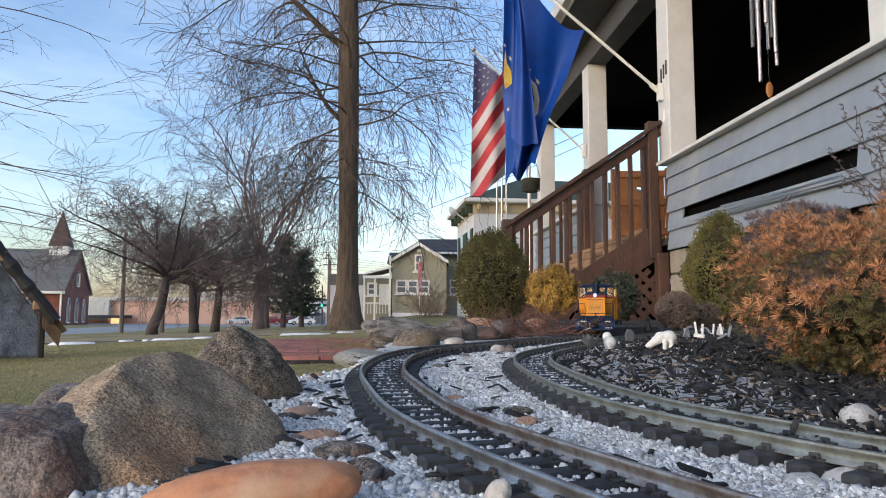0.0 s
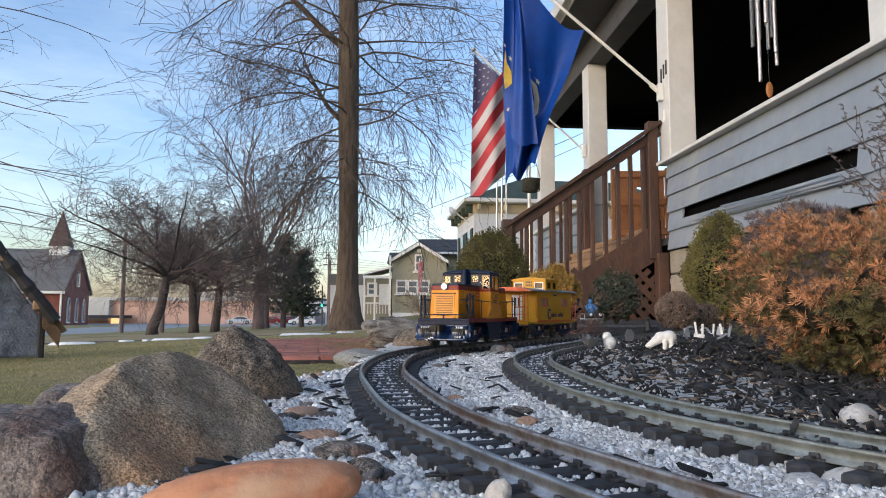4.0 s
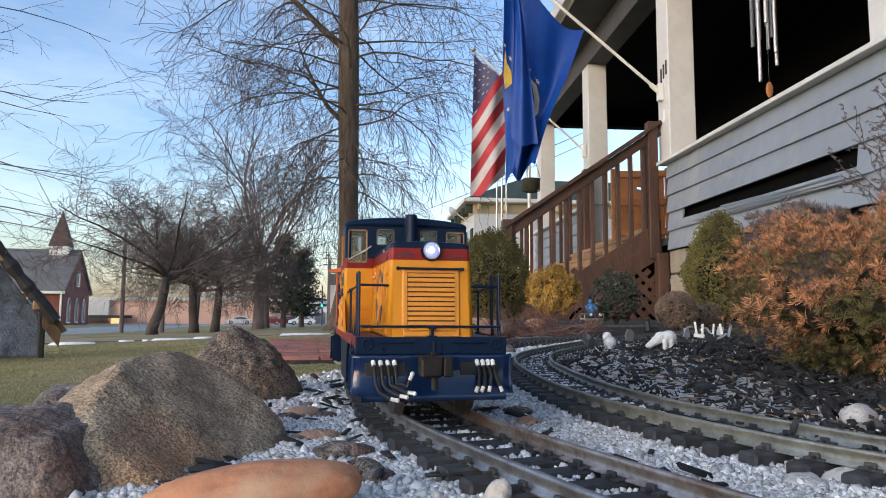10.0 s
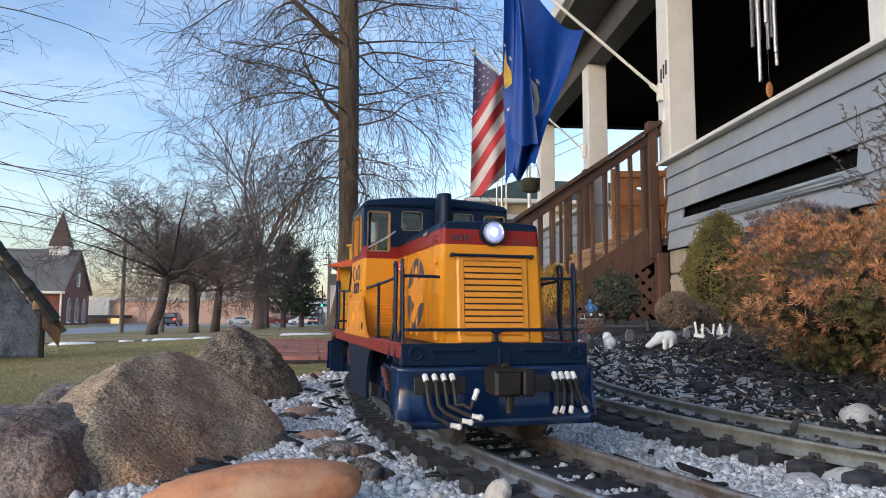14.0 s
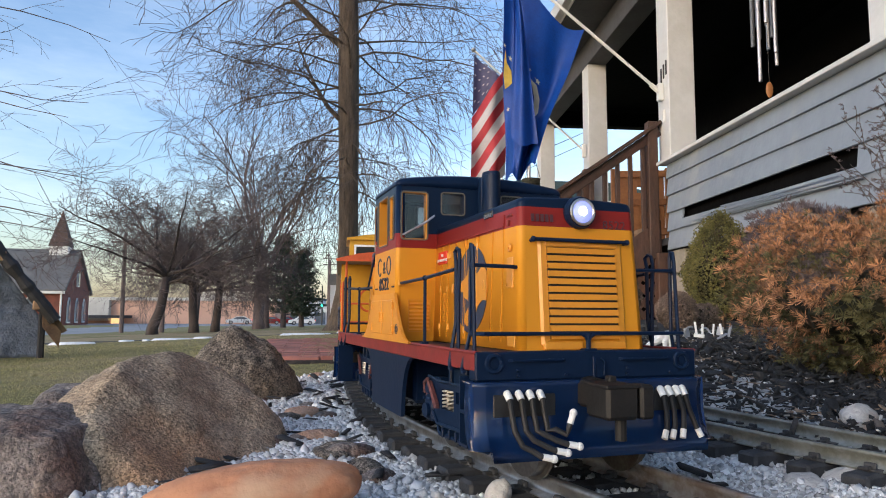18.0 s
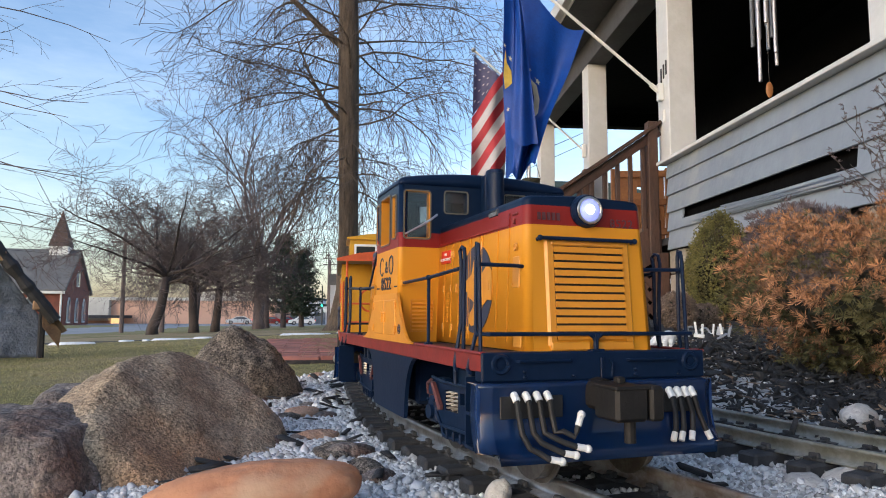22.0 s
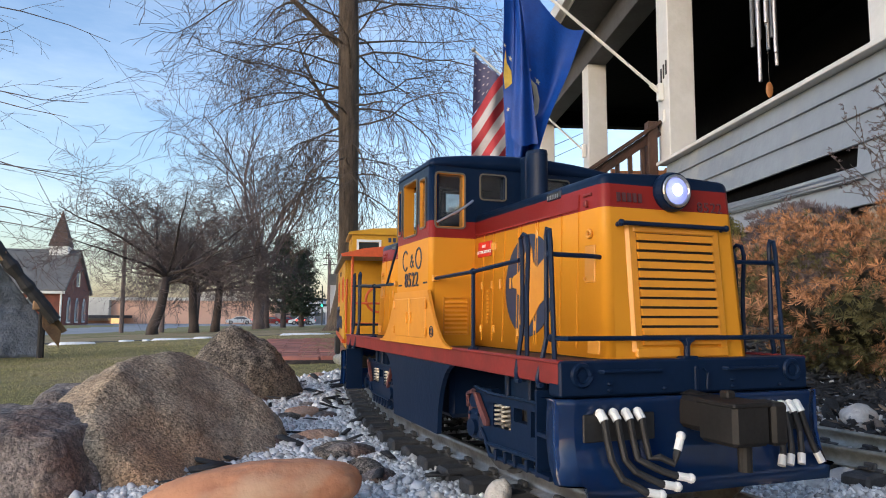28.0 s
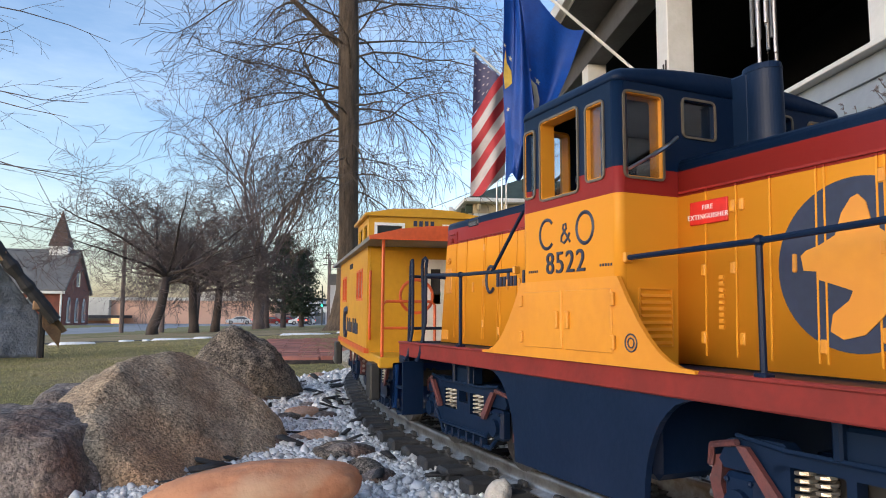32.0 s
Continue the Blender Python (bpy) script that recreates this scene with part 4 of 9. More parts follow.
def build_shop():
    s = tagged(empty("shop_building", pose(-64.0, 124.8, -2.75) @ Matrix.Scale(1.6, 4)), "long low peach stucco shop building with a flat roof", "shop")
    bm = B()
    box(bm, (10.0, 4, 1.4), (22, 8, 4.0))
    part("wall", bm, M["peach"], s)
    bm = B()
    box(bm, (10.0, 3.9, 3.5), (22.4, 8.4, 0.35))
    part("parapet", bm, M["creamsiding"], s)
    bm = B()
    box(bm, (0.4, -0.1, 2.2), (4.2, 1.0, 2.3))
    part("entrance_wall", bm, M["creamsiding"], s)
    bm = B()
    box(bm, (1.5, -1.2, 1.5), (7.0, 2.0, 0.3))
    part("canopy", bm, surf("dark_canopy", (0.05, 0.05, 0.055), None, 1, 0.8, 0.1), s)
    bm = B()
    box(bm, (3.2, -0.1, 0.7), (1.1, 0.2, 1.6))
    part("lit_window", bm, M["lit_sign"], s, "window lit yellow from inside")
    for k in range(8):
        bm = B()
        ball(bm, (5.2 + k * 1.9, -1.2, 0.1), 0.45, 8, (1.3, 1, 0.8))
        part("hedge_ball", bm, M["shutter"], s)
    return s


def build_far_row():
    """Small shop fronts and a filling station far down the street."""
    rng = random.Random(5)
    specs = [(-27.5, 95, 5.5, 3.4, "creamsiding"), (-21.0, 96, 5.0, 3.8, "whitesiding"), (-14.5, 92, 4.4, 2.9, "whitesiding"), (-34.5, 110, 7, 5.5, "creamsiding"), (-11.2, 120, 5.0, 4.4, "whitesiding")]
    for x, y, w, h, m in specs:
        b = tagged(empty("small_shop", pose(x * 1.5, y * 1.5, -2.5) @ Matrix.Scale(1.5, 4)), "small pale shop front far down the street", "shop", "far shop fronts")
        bm = B()
        box(bm, (0, 3, h / 2), (w * 1.5, 6, h))
        part("wall", bm, M[m], b)
        bm = B()
        box(bm, (0, 2.9, h + 0.15), (w * 1.55, 6.4, 0.3))
        part("parapet", bm, M["darkroof"], b)
        bm = B()
        box(bm, (0, -0.1, h * 0.8), (w * 0.6, 0.2, 0.45))
        part("sign_board", bm, M["signred"] if rng.random() < 0.7 else M["white"], b)
        for k in range(3):
            bm = B()
            box(bm, ((k - 1) * w * 0.42, -0.08, 1.2), (w * 0.33, 0.1, 1.7))
            part("window", bm, M["farpane"], b)


def build_olive_house():
    h = tagged(empty("house", pose(-1.95, 40, 0.0)), "olive two-storey house with white trim and dark roof", "house")
    # gable end that faces the street
    zr = 4.30
    bm = B()
    prism(bm, [(-1.0, -0.5), (2.15, -0.5), (2.15, 3.42), (0.55, zr), (-1.0, 3.42)], 8, Matrix(((1, 0, 0, 0), (0, 0, 1, 4), (0, 1, 0, 0), (0, 0, 0, 1))))
    part("wall", bm, M["olive"], h)
    for x1, z1 in ((-1.12, 3.30), (2.27, 3.26)):
        bm = B()
        prism(bm, [(0.55, zr + 0.0), (x1, z1), (x1, z1 + 0.18), (0.55, zr + 0.2)], 8.6, Matrix(((1, 0, 0, 0), (0, 0, 1, 3.9), (0, 1, 0, 0), (0, 0, 0, 1))))
        part("roof", bm, M["darkroof"], h)
        bm = B()
        prism(bm, [(0.55, zr - 0.05), (x1, z1 - 0.05), (x1, z1 + 0.13), (0.55, zr + 0.15)], 0.12, Matrix(((1, 0, 0, 0), (0, 0, 1, -0.42), (0, 1, 0, 0), (0, 0, 0, 1))))
        part("barge_board", bm, M["white"], h)
    front = Matrix(((1, 0, 0, 0), (0, 0, -1, -0.02), (0, 1, 0, 0), (0, 0, 0, 1)))
    wall_windows(h, [(0.55, 2.76, 0.50, 1.0), (-0.46, 1.45, 0.64, 0.82), (0.20, 1.45, 0.64, 0.82), (0.86, 1.45, 0.64, 0.82)], front)
    bm = B()
    box(bm, (0.55, -0.03, 3.98), (0.24, 0.06, 0.2))
    part("gable_vent", bm, M["white"], h)
    # main house behind with a dark roof
    bm = B()
    box(bm, (4.1, 6.0, 1.75), (7.4, 6.0, 4.8))
    box(bm, (-0.4, 5.0, 1.5), (1.7, 4.0, 4.0))
    part("wall", bm, M["olive"], h)
    bm = B()
    prism(bm, [(-0.4, 4.2), (3.2, 5.3), (6.8, 4.2), (6.8, 4.0), (-0.4, 4.0)], 7.6, Matrix(((0, 0, 1, 4.15), (1, 0, 0, 2.6), (0, 1, 0, 0), (0, 0, 0, 1))))
    part("roof", bm, M["darkroof"], h)
    bm = B()
    box(bm, (4.15, 2.2, 4.05), (7.6, 0.12, 0.14))
    part("gutter", bm, M["white"], h)
    rear = Matrix(((1, 0, 0, 0), (0, 0, -1, 2.98), (0, 1, 0, 0), (0, 0, 0, 1)))
    wall_windows(h, [(2.62, 1.5, 0.5, 0.95), (3.3, 2.5, 0.5, 0.9)], rear)
    # side porch
    bm = B()
    box(bm, (-1.8, 1.6, 1.0), (1.5, 3.0, 2.9))
    part("porch_wall", bm, M["olive"], h)
    bm = B()
    prism(bm, [(-2.7, 2.52), (-1.0, 2.95), (-1.0, 3.08), (-2.7, 2.64)], 3.4, Matrix(((1, 0, 0, 0), (0, 0, 1, 1.4), (0, 1, 0, 0), (0, 0, 0, 1))))
    part("porch_roof", bm, M["white"], h)
    for x in (-2.55, -1.95, -1.08):
        bm = B()
        box(bm, (x, -0.6, 1.1 if x < -1.2 else 1.7), (0.1, 0.12, 2.6 if x < -1.2 else 3.9))
        part("porch_post", bm, M["white"], h)
    bm = B()
    box(bm, (-1.8, -0.5, 2.4), (1.65, 0.3, 0.16))
    part("porch_fascia", bm, M["white"], h)
    bm = B()
    box(bm, (-1.45, 0.05, 1.42), (0.62, 0.1, 1.2))
    part("door", bm, M["white"], h)
    wall_windows(h, [(-2.15, 1.35, 0.58, 0.75)], front)
    for k in range(9):
        bm = B()
        box(bm, (-2.5 + k * 0.17, -0.6, 0.6), (0.04, 0.04, 0.6))
        part("porch_baluster", bm, M["white"], h)
    bm = B()
    box(bm, (-1.8, -0.6, 0.9), (1.5, 0.06, 0.07))
    part("porch_railing", bm, M["white"], h)
    bm = B()
    box(bm, (0.5, -0.1, 0.15), (2.9, 0.2, 0.42))
    part("foundation", bm, M["whitesiding"], h)
    # low grey wing further back
    bm = B()
    box(bm, (-4.0, 5.0, 0.8), (2.0, 5, 2.6))
    part("wing_wall", bm, M["whitesiding"], h)
    bm = B()
    prism(bm, [(0.0, 3.45), (2.0, 4.3), (4.0, 3.45)], 2.0, Matrix(((0, 0, 1, -0.55), (1, 0, 0, 2.8), (0, 1, 0, 0), (0, 0, 0, 1))))
    part("rear_roof", bm, M["darkroof"], h)
    wall_windows(h, [(-4.4, 1.0, 0.5, 0.7), (-3.7, 1.0, 0.5, 0.7)], Matrix(((1, 0, 0, 0), (0, 0, -1, 2.48), (0, 1, 0, 0), (0, 0, 0, 1))))
    bm = B()
    prism(bm, [(-5.1, 2.05), (-2.9, 2.05), (-3.0, 2.75), (-5.0, 2.75)], 5.2, Matrix(((1, 0, 0, 0), (0, 0, 1, 5.0), (0, 1, 0, 0), (0, 0, 0, 1))))
    part("wing_roof", bm, M["churchroof"], h)
    return h


def build_flagpole():
    f = tagged(empty("flagpole", pose(-1.22, 36.0, 0.0)), "thin white pole with a furled striped flag before the olive house", "flagpole")
    bm = B()
    rod(bm, (0, 0, -0.3), (0, 0, 3.2), 0.025)
    part("pole", bm, M["white"], f)
    bm = B()
    for k in range(6):
        box(bm, (0.02 + 0.02 * (k % 2), 0, 2.9 - k * 0.27), (0.26 - 0.02 * k, 0.05, 0.27), 0, pose(0, 0, 0, 0, 0, 12 * (k % 3)))
    part("flag", bm, surf("red_flag_cloth", (0.5, 0.06, 0.07), (0.55, 0.4, 0.42), 5, 0.8, 0.1), f, "red and white cloth hanging limp")


def build_white_house():
    h = tagged(empty("house", pose(1.27, 27, 0.0, 0, 0, 7)), "white clapboard house with bracketed eaves and a green hip roof", "house")
    ze = 4.55
    bm = B()
    box(bm, (4.3, 2.3, 2.0), (8.6, 4.6, 5.0))
    part("wall", bm, M["creamsiding"], h)
    for k in range(23):
        bm = B()
        box(bm, (4.3, -0.03, 0.2 + k * 0.18), (8.6, 0.03, 0.17), 0, pose(0, 0, 0))
        part("siding_board", bm, M["whitesiding"], h)
    for k in range(23):
        bm = B()
        box(bm, (-0.03, 2.3, 0.2 + k * 0.18), (0.03, 4.6, 0.17))
        part("siding_board", bm, M["whitesiding"], h)
    for at, size in (((4.3, -0.05, ze - 0.09), (8.7, 0.05, 0.36)), ((-0.05, 2.3, ze - 0.09), (0.05, 4.7, 0.36))):
        bm = B()
        box(bm, at, size)
        part("frieze", bm, M["frieze"], h, "cream frieze board under the eaves")
    bm = B()
    box(bm, (4.3, 2.3, ze + 0.16), (9.4, 5.4, 0.12))
    part("eave", bm, M["creamsiding"], h)
    bm = B()
    box(bm, (4.3, -0.44, ze + 0.2), (9.5, 0.12, 0.14))
    box(bm, (-0.44, 2.3, ze + 0.2), (0.12, 5.4, 0.14))
    part("gutter", bm, M["white"], h)
    bm = B()
    lo = [bm.verts.new(p) for p in ((-0.5, -0.5, ze + 0.23), (9.1, -0.5, ze + 0.23), (9.1, 5.1, ze + 0.23), (-0.5, 5.1, ze + 0.23))]
    hi = [bm.verts.new(p) for p in ((2.2, 1.9, ze + 1.5), (6.4, 1.9, ze + 1.5), (6.4, 2.7, ze + 1.5), (2.2, 2.7, ze + 1.5))]
    for i in range(4):
        bm.faces.new((lo[i], lo[(i + 1) % 4], hi[(i + 1) % 4], hi[i]))
    bm.faces.new(hi)
    bm.faces.new(lo[::-1])
    part("roof", bm, M["greenroof"], h)
    for k in range(5):
        bm = B()
        box(bm, (-0.22, 0.2 + k * 1.05, ze - 0.08), (0.30, 0.14, 0.34), 0.03)
        part("bracket", bm, M["shutter"], h)
    for k in range(9):
        bm = B()
        box(bm, (0.1 + k * 1.05, -0.22, ze - 0.05), (0.14, 0.30, 0.26), 0.03)
        part("bracket", bm, M["frieze"], h)
    for y in (0.75, 2.75):
        for dy in (-0.75, 0.75):
            bm = B()
            box(bm, (-0.06, y + dy + 0.4, 2.75), (0.08, 0.45, 1.9))
            part("shutter", bm, M["shutter"], h)
        bm = B()
        box(bm, (-0.04, y + 0.4, 2.75), (0.06, 0.95, 1.9))
        part("window", bm, M["farpane"], h)
    for k in range(24):
        bm = B()
        box(bm, (-0.02, 2.3, 0.2 + k * 0.18), (0.03, 4.56, 0.17))
        part("siding_board", bm, M["whitesiding"], h)
    bm = B()
    bmesh.ops.create_cone(bm, cap_ends=True, segments=20, radius1=0.22, radius2=0.02, depth=0.08, matrix=pose(-0.75, 1.0, ze - 0.05, 70, 0, 40))
    rod(bm, (-0.75, 1.0, ze - 0.05), (-0.02, 1.3, ze - 0.5), 0.03)
    part("satellite_dish", bm, M["white"], h, "grey satellite dish on the eave")
    bm = B()
    rod(bm, (3.0, -0.2, 0), (3.0, -0.2, ze), 0.05)
    part("downpipe", bm, M["white"], h)
    return h


build_church()
build_shop()
build_far_row()
build_olive_house()
build_flagpole()
build_white_house()


def utility_pole(x, y, z, ht):
    p = tagged(empty("utility_pole", pose(x, y, z)), "weathered wooden utility pole by the road", "utility pole", "poles along the road")
    bm = B()
    rod(bm, (0, 0, -0.5), (0, 0, ht), 0.13, 8, 0.09)
    part("pole", bm, M["farwood"], p)
    bm = B()
    box(bm, (0, 0, ht - 0.5), (1.5, 0.1, 0.1))
    part("crossarm", bm, M["farwood"], p)
    return p


for spec in ((-12.0, 29.5, -0.6, 3.2), (-17.2, 37, -0.9, 5.5), (-11.5, 70, -1.2, 7.0), (-14.0, 84, -1.4, 9.0)):
    utility_pole(*spec)


def wire(p0, p1, sag, r=0.012):
    pts = []
    for k in range(13):
        u = k / 12
        q = Vector(p0).lerp(Vector(p1), u)
        q.z -= sag * 4 * u * (1 - u)
        pts.append(q)
    bm = B()
    tube(bm, pts, r, 4)
    tagged(part("overhead_wire", bm, M["black"]), "thin black overhead cable across the sky", "cable", "overhead cables")


for k in range(5):
    wire((-26, 28, 6.6 - 0.75 * k), (-3.0, 46, 3.6 - 0.1 * k), 0.4, 0.010)
wire((-6, 30, 3.1), (6, 24.5, 6.9), 0.3, 0.012)
wire((-8, 44, 4.2), (3.0, 40, 4.6), 0.2, 0.012)
wire((1.0, 24, 5.2), (8.0, 26, 8.6), 0.2, 0.014)
def build_car(name, label, paint, tall=False, k=1.0):
    """A car: nose towards +x, wheels on z = 0."""
    car = tagged(empty(name), label, "car")
    zr, zb = (1.72, 0.98) if tall else (1.42, 0.86)
    outline = [(2.15, 0.28), (2.22, 0.62), (2.1, zb - 0.06), (1.15, zb + 0.02), (0.55, zr - 0.05), (-1.5 if tall else -0.9, zr), (-2.05 if tall else -1.65, zb + 0.05), (-2.2, zb - 0.05), (-2.25, 0.55), (-2.2, 0.28)]
    bm = B()
    prism(bm, outline, 1.78, xz_at(0))
    bmesh.ops.bevel(bm, geom=[e for e in bm.edges if abs(e.verts[0].co.y - e.verts[1].co.y) < 0.01], offset=0.09, segments=2, affect="EDGES")
    part("body", bm, paint, car)
    for f in (-1, 1):
        bm = B()
        prism(bm, [(1.0, zb + 0.04), (0.5, zr - 0.14), (-1.35 if tall else -0.85, zr - 0.12), (-1.75 if tall else -1.4, zb + 0.08)], 0.02, xz_at(f * 0.885))
        part("side_window", bm, M["farpane"], car)
        bm = B()
        box(bm, (-2.22, f * 0.68, zb - 0.08), (0.08, 0.32, 0.22), 0.02)
        part("tail_light", bm, M["tail"], car, "red lit tail light")
        for wx in (-1.35, 1.4):
            bm = B()
            rod(bm, (wx, f * 0.72, 0.33), (wx, f * 0.91, 0.33), 0.33, 16)
            wh = part("wheel", bm, M["rubber"], car)
            bm = B()
            rod(bm, (wx, f * 0.90, 0.33), (wx, f * 0.92, 0.33), 0.2, 12)
            part("rim", bm, M["steel"], wh)
    bm = B()
    box(bm, (-1.9 if tall else -1.3, 0, (zb + zr) / 2 + 0.04), (0.03, 1.4, (zr - zb) * 0.62), 0.01, pose(0, 0, 0))
    part("rear_window", bm, M["farpane"], car)
    bm = B()
    box(bm, (-2.26, 0, 0.5), (0.06, 1.7, 0.2), 0.03)
    part("bumper", bm, M["black"], car)
    return car


def xz_at(y):
    return Matrix(((1, 0, 0, 0), (0, 0, 1, y), (0, 1, 0, 0), (0, 0, 0, 1)))


M["suv_paint"] = surf("dark_blue_car_paint", (0.02, 0.03, 0.045), None, 4, 0.25, 0.0, coat=0.5)
M["red_paint"] = surf("red_car_paint", (0.45, 0.02, 0.02), None, 4, 0.25, 0.0, coat=0.5)
suv = build_car("moving_car", "dark blue car driving along the road with red tail lights", M["suv_paint"], True)
sedan = build_car("waiting_car", "dark car braking at the far junction with red tail lights", M["suv_paint"])
for x, y, red in ((-31.5, 125, 1), (-24.5, 120, 0), (-30.2, 131, 1), (-36.0, 122, 0)):
    c = build_car("parked_car", "red car parked far down the street" if red else "white car parked far down the street", M["red_paint"] if red else M["white"])
    c["group"] = "parked cars"
    c.matrix_world = pose(x, y, lawn_z(x, y), 0, 0, 200)
bm = B()
rod(bm, (0, 0, 0), (0, 0, 5.0), 0.08)
sig = part("traffic_signal", bm, M["black"], None)
sig.location = (-15.4, 88, lawn_z(-15.4, 88))
tagged(sig, "street signal post with a lit green lamp", "traffic light")
bm = B()
ball(bm, (0, -0.2, 2.5), 0.16, 10)
part("signal_lamp", bm, M["signal"], sig, "green lit lamp")


# ---- rocks of the bed ----
def boulder(name, c, half, mat, label, seed, rough=0.22, turn=(0, 0, 0), detail=4, facet=0.0, smooth=True, cone=0.0, lean=0.0, cuts=(), crag=0.0):
    """An uneven stone; cuts: flat broken faces (x, y, z of the outward direction, distance); crag: small ledges and pits."""
    bm = B()
    bmesh.ops.create_icosphere(bm, subdivisions=detail, radius=1.0)
    off = Vector((seed * 7.3, seed * 3.1, seed * 1.7))
    planes = [(Vector(q[:3]).normalized(), q[3]) for q in cuts]
    size = max(half)
    for v in bm.verts:
        p = v.co.normalized()
        k = 1 + rough * noise.fractal(p * 1.1 + off, 0.9, 2.1, 5) + rough * 0.10 * noise.fractal(p * 12 + off, 0.8, 2.0, 3)
        if facet:
            cell = noise.voronoi(p * 1.3 + off)[0]
            k += facet * (cell[1] - cell[0])
        nar = 1 - cone * max(0.0, p.z) ** 1.2
        w = Vector((p.x * half[0] * nar, p.y * half[1] * nar, p.z * half[2])) * k
        w.x += lean * w.z
        for n, h in planes:
            over = w.dot(n) - h - 0.05 * size * noise.noise(w * (3.0 / size) + off)
            if over > 0:
                w = w - n * over * 0.9
        if crag:
            cell = noise.voronoi(w * (3.4 / size) + off)[0]
            ledge = min(0.22, cell[1] - cell[0]) / 0.22
            w += p * size * crag * (ledge - 0.6 + 0.9 * noise.fractal(w * (7.0 / size) + off, 0.8, 2.2, 4) + 0.25 * noise.fractal(w * (42.0 / size) + off, 0.7, 2.0, 3))
        v.co = w
    ob = part(name, bm, mat, None, "", smooth)
    ob.matrix_world = pose(*c, *turn)
    return tagged(ob, label, "rock")


boulder("boulder", (-0.155, 0.402, 0.154), (0.071, 0.105, 0.071), M["tan_rock"], "large rounded tan granite rock at the bed's edge", 1, 0.06, (0, 0, 0), 6, lean=-0.16, cuts=((0.60, -0.22, 0.76, 0.047), (0.25, -0.85, 0.46, 0.088)), crag=0.010)
boulder("boulder", (-0.216, 0.318, 0.125), (0.084, 0.060, 0.097), M["grey_rock"], "dark grey granite rock with a flat top", 2, 0.06, (0, 0, 0), 6, cuts=((0.03, -0.10, 1.0, 0.0765), (0.90, -0.10, 0.40, 0.0790), (0.72, -0.70, 0.25, 0.0755), (0.2, -0.95, 0.35, 0.054)), crag=0.012)
boulder("smooth_stone", (-0.0760, 0.275, 0.1785), (0.0455, 0.017, 0.0138), M["terracotta"], "long smooth orange stone lying in white gravel", 3, 0.06, (0, -9, 4), 5, crag=0.005)
boulder("boulder", (-0.190, 0.650, 0.168), (0.063, 0.05, 0.069), M["rough_rock"], "cone-shaped pitted brown rock beside the gravel", 4, 0.09, (0, 0, 30), 6, 0.0, True, 0.42, crag=0.014)
boulder("boulder", (-0.262, 0.505, 0.150), (0.035, 0.04, 0.045), M["grey_rock"], "dark angular rock behind the tan boulder", 5, 0.25, (0, 0, 40), 4, 0.1)
boulder("flat_stone", (-0.140, 1.23, 0.170), (0.044, 0.15, 0.018), M["pale_rock"], "flat pale grey-green stone by the curve", 6, 0.15, (0, 0, 20), 4)
boulder("boulder", (0.045, 1.83, 0.205), (0.045, 0.04, 0.036), M["brown_rock"], "dark brown rock wedged against the log", 27, 0.25, (0, 20, 0), 4, 0.15)
boulder("boulder", (-0.058, 1.55, 0.186), (0.052, 0.04, 0.036), M["rough_rock"], "low brown rock before the log", 7, 0.18, (0, 0, 0), 4)
boulder("boulder", (0.098, 1.98, 0.213), (0.056, 0.04, 0.026), M["orange_rock"], "layered orange sandstone rock", 8, 0.25, (0, 0, 10), 4, 0.12)
boulder("boulder", (0.095, 1.86, 0.196), (0.065, 0.04, 0.024), M["grey_rock"], "flat dark grey rock under the sandstone", 9, 0.15, (0, 0, 5), 4)
boulder("boulder", (0.165, 1.92, 0.205), (0.040, 0.03, 0.028), M["grey_rock"], "speckled grey rock by the brushwood", 10, 0.3, (0, 0, 60), 4)
boulder("boulder", (0.275, 2.05, 0.222), (0.032, 0.03, 0.020), M["orange_rock"], "small pale peach rock in the brushwood", 11, 0.15, (0, 0, 0), 4)
boulder("flat_stone", (0.026, 1.52, 0.190), (0.022, 0.018, 0.011), M["white_rock"], "small flat white stone beside the track", 12, 0.1, (0, 0, 15), 3, 0.1)
boulder("white_stone", (0.286, 0.480, 0.180), (0.014, 0.011, 0.010), M["white_rock"], "chunk of white quartz beside the inner track", 13, 0.2, (0, 0, 30), 3, 0.15)
boulder("white_stone", (0.170, 0.330, 0.168), (0.014, 0.010, 0.009), M["white_rock"], "chunk of white quartz in the gravel", 14, 0.2, (0, 0, 70), 3, 0.15)
boulder("white_stone", (0.194, 0.335, 0.170), (0.012, 0.010, 0.009), M["white_rock"], "small white quartz chunk in the gravel", 15, 0.2, (0, 0, 10), 3, 0.15)
boulder("white_stone", (0.0225, 0.283, 0.1765), (0.0058, 0.0055, 0.0085), M["white_rock"], "upright chip of white quartz among the ties", 16, 0.2, (20, 0, 10), 3, 0.15)
boulder("white_stone", (0.105, 1.30, 0.184), (0.016, 0.012, 0.011), M["white_rock"], "white quartz chunk between the tracks", 17, 0.2, (0, 0, 10), 3, 0.15)
boulder("white_stone", (0.125, 1.28, 0.184), (0.010, 0.009, 0.011), M["brown_rock"], "small brown stone between the tracks", 18, 0.2, (0, 0, 40), 3, 0.15)
rr = random.Random(31)
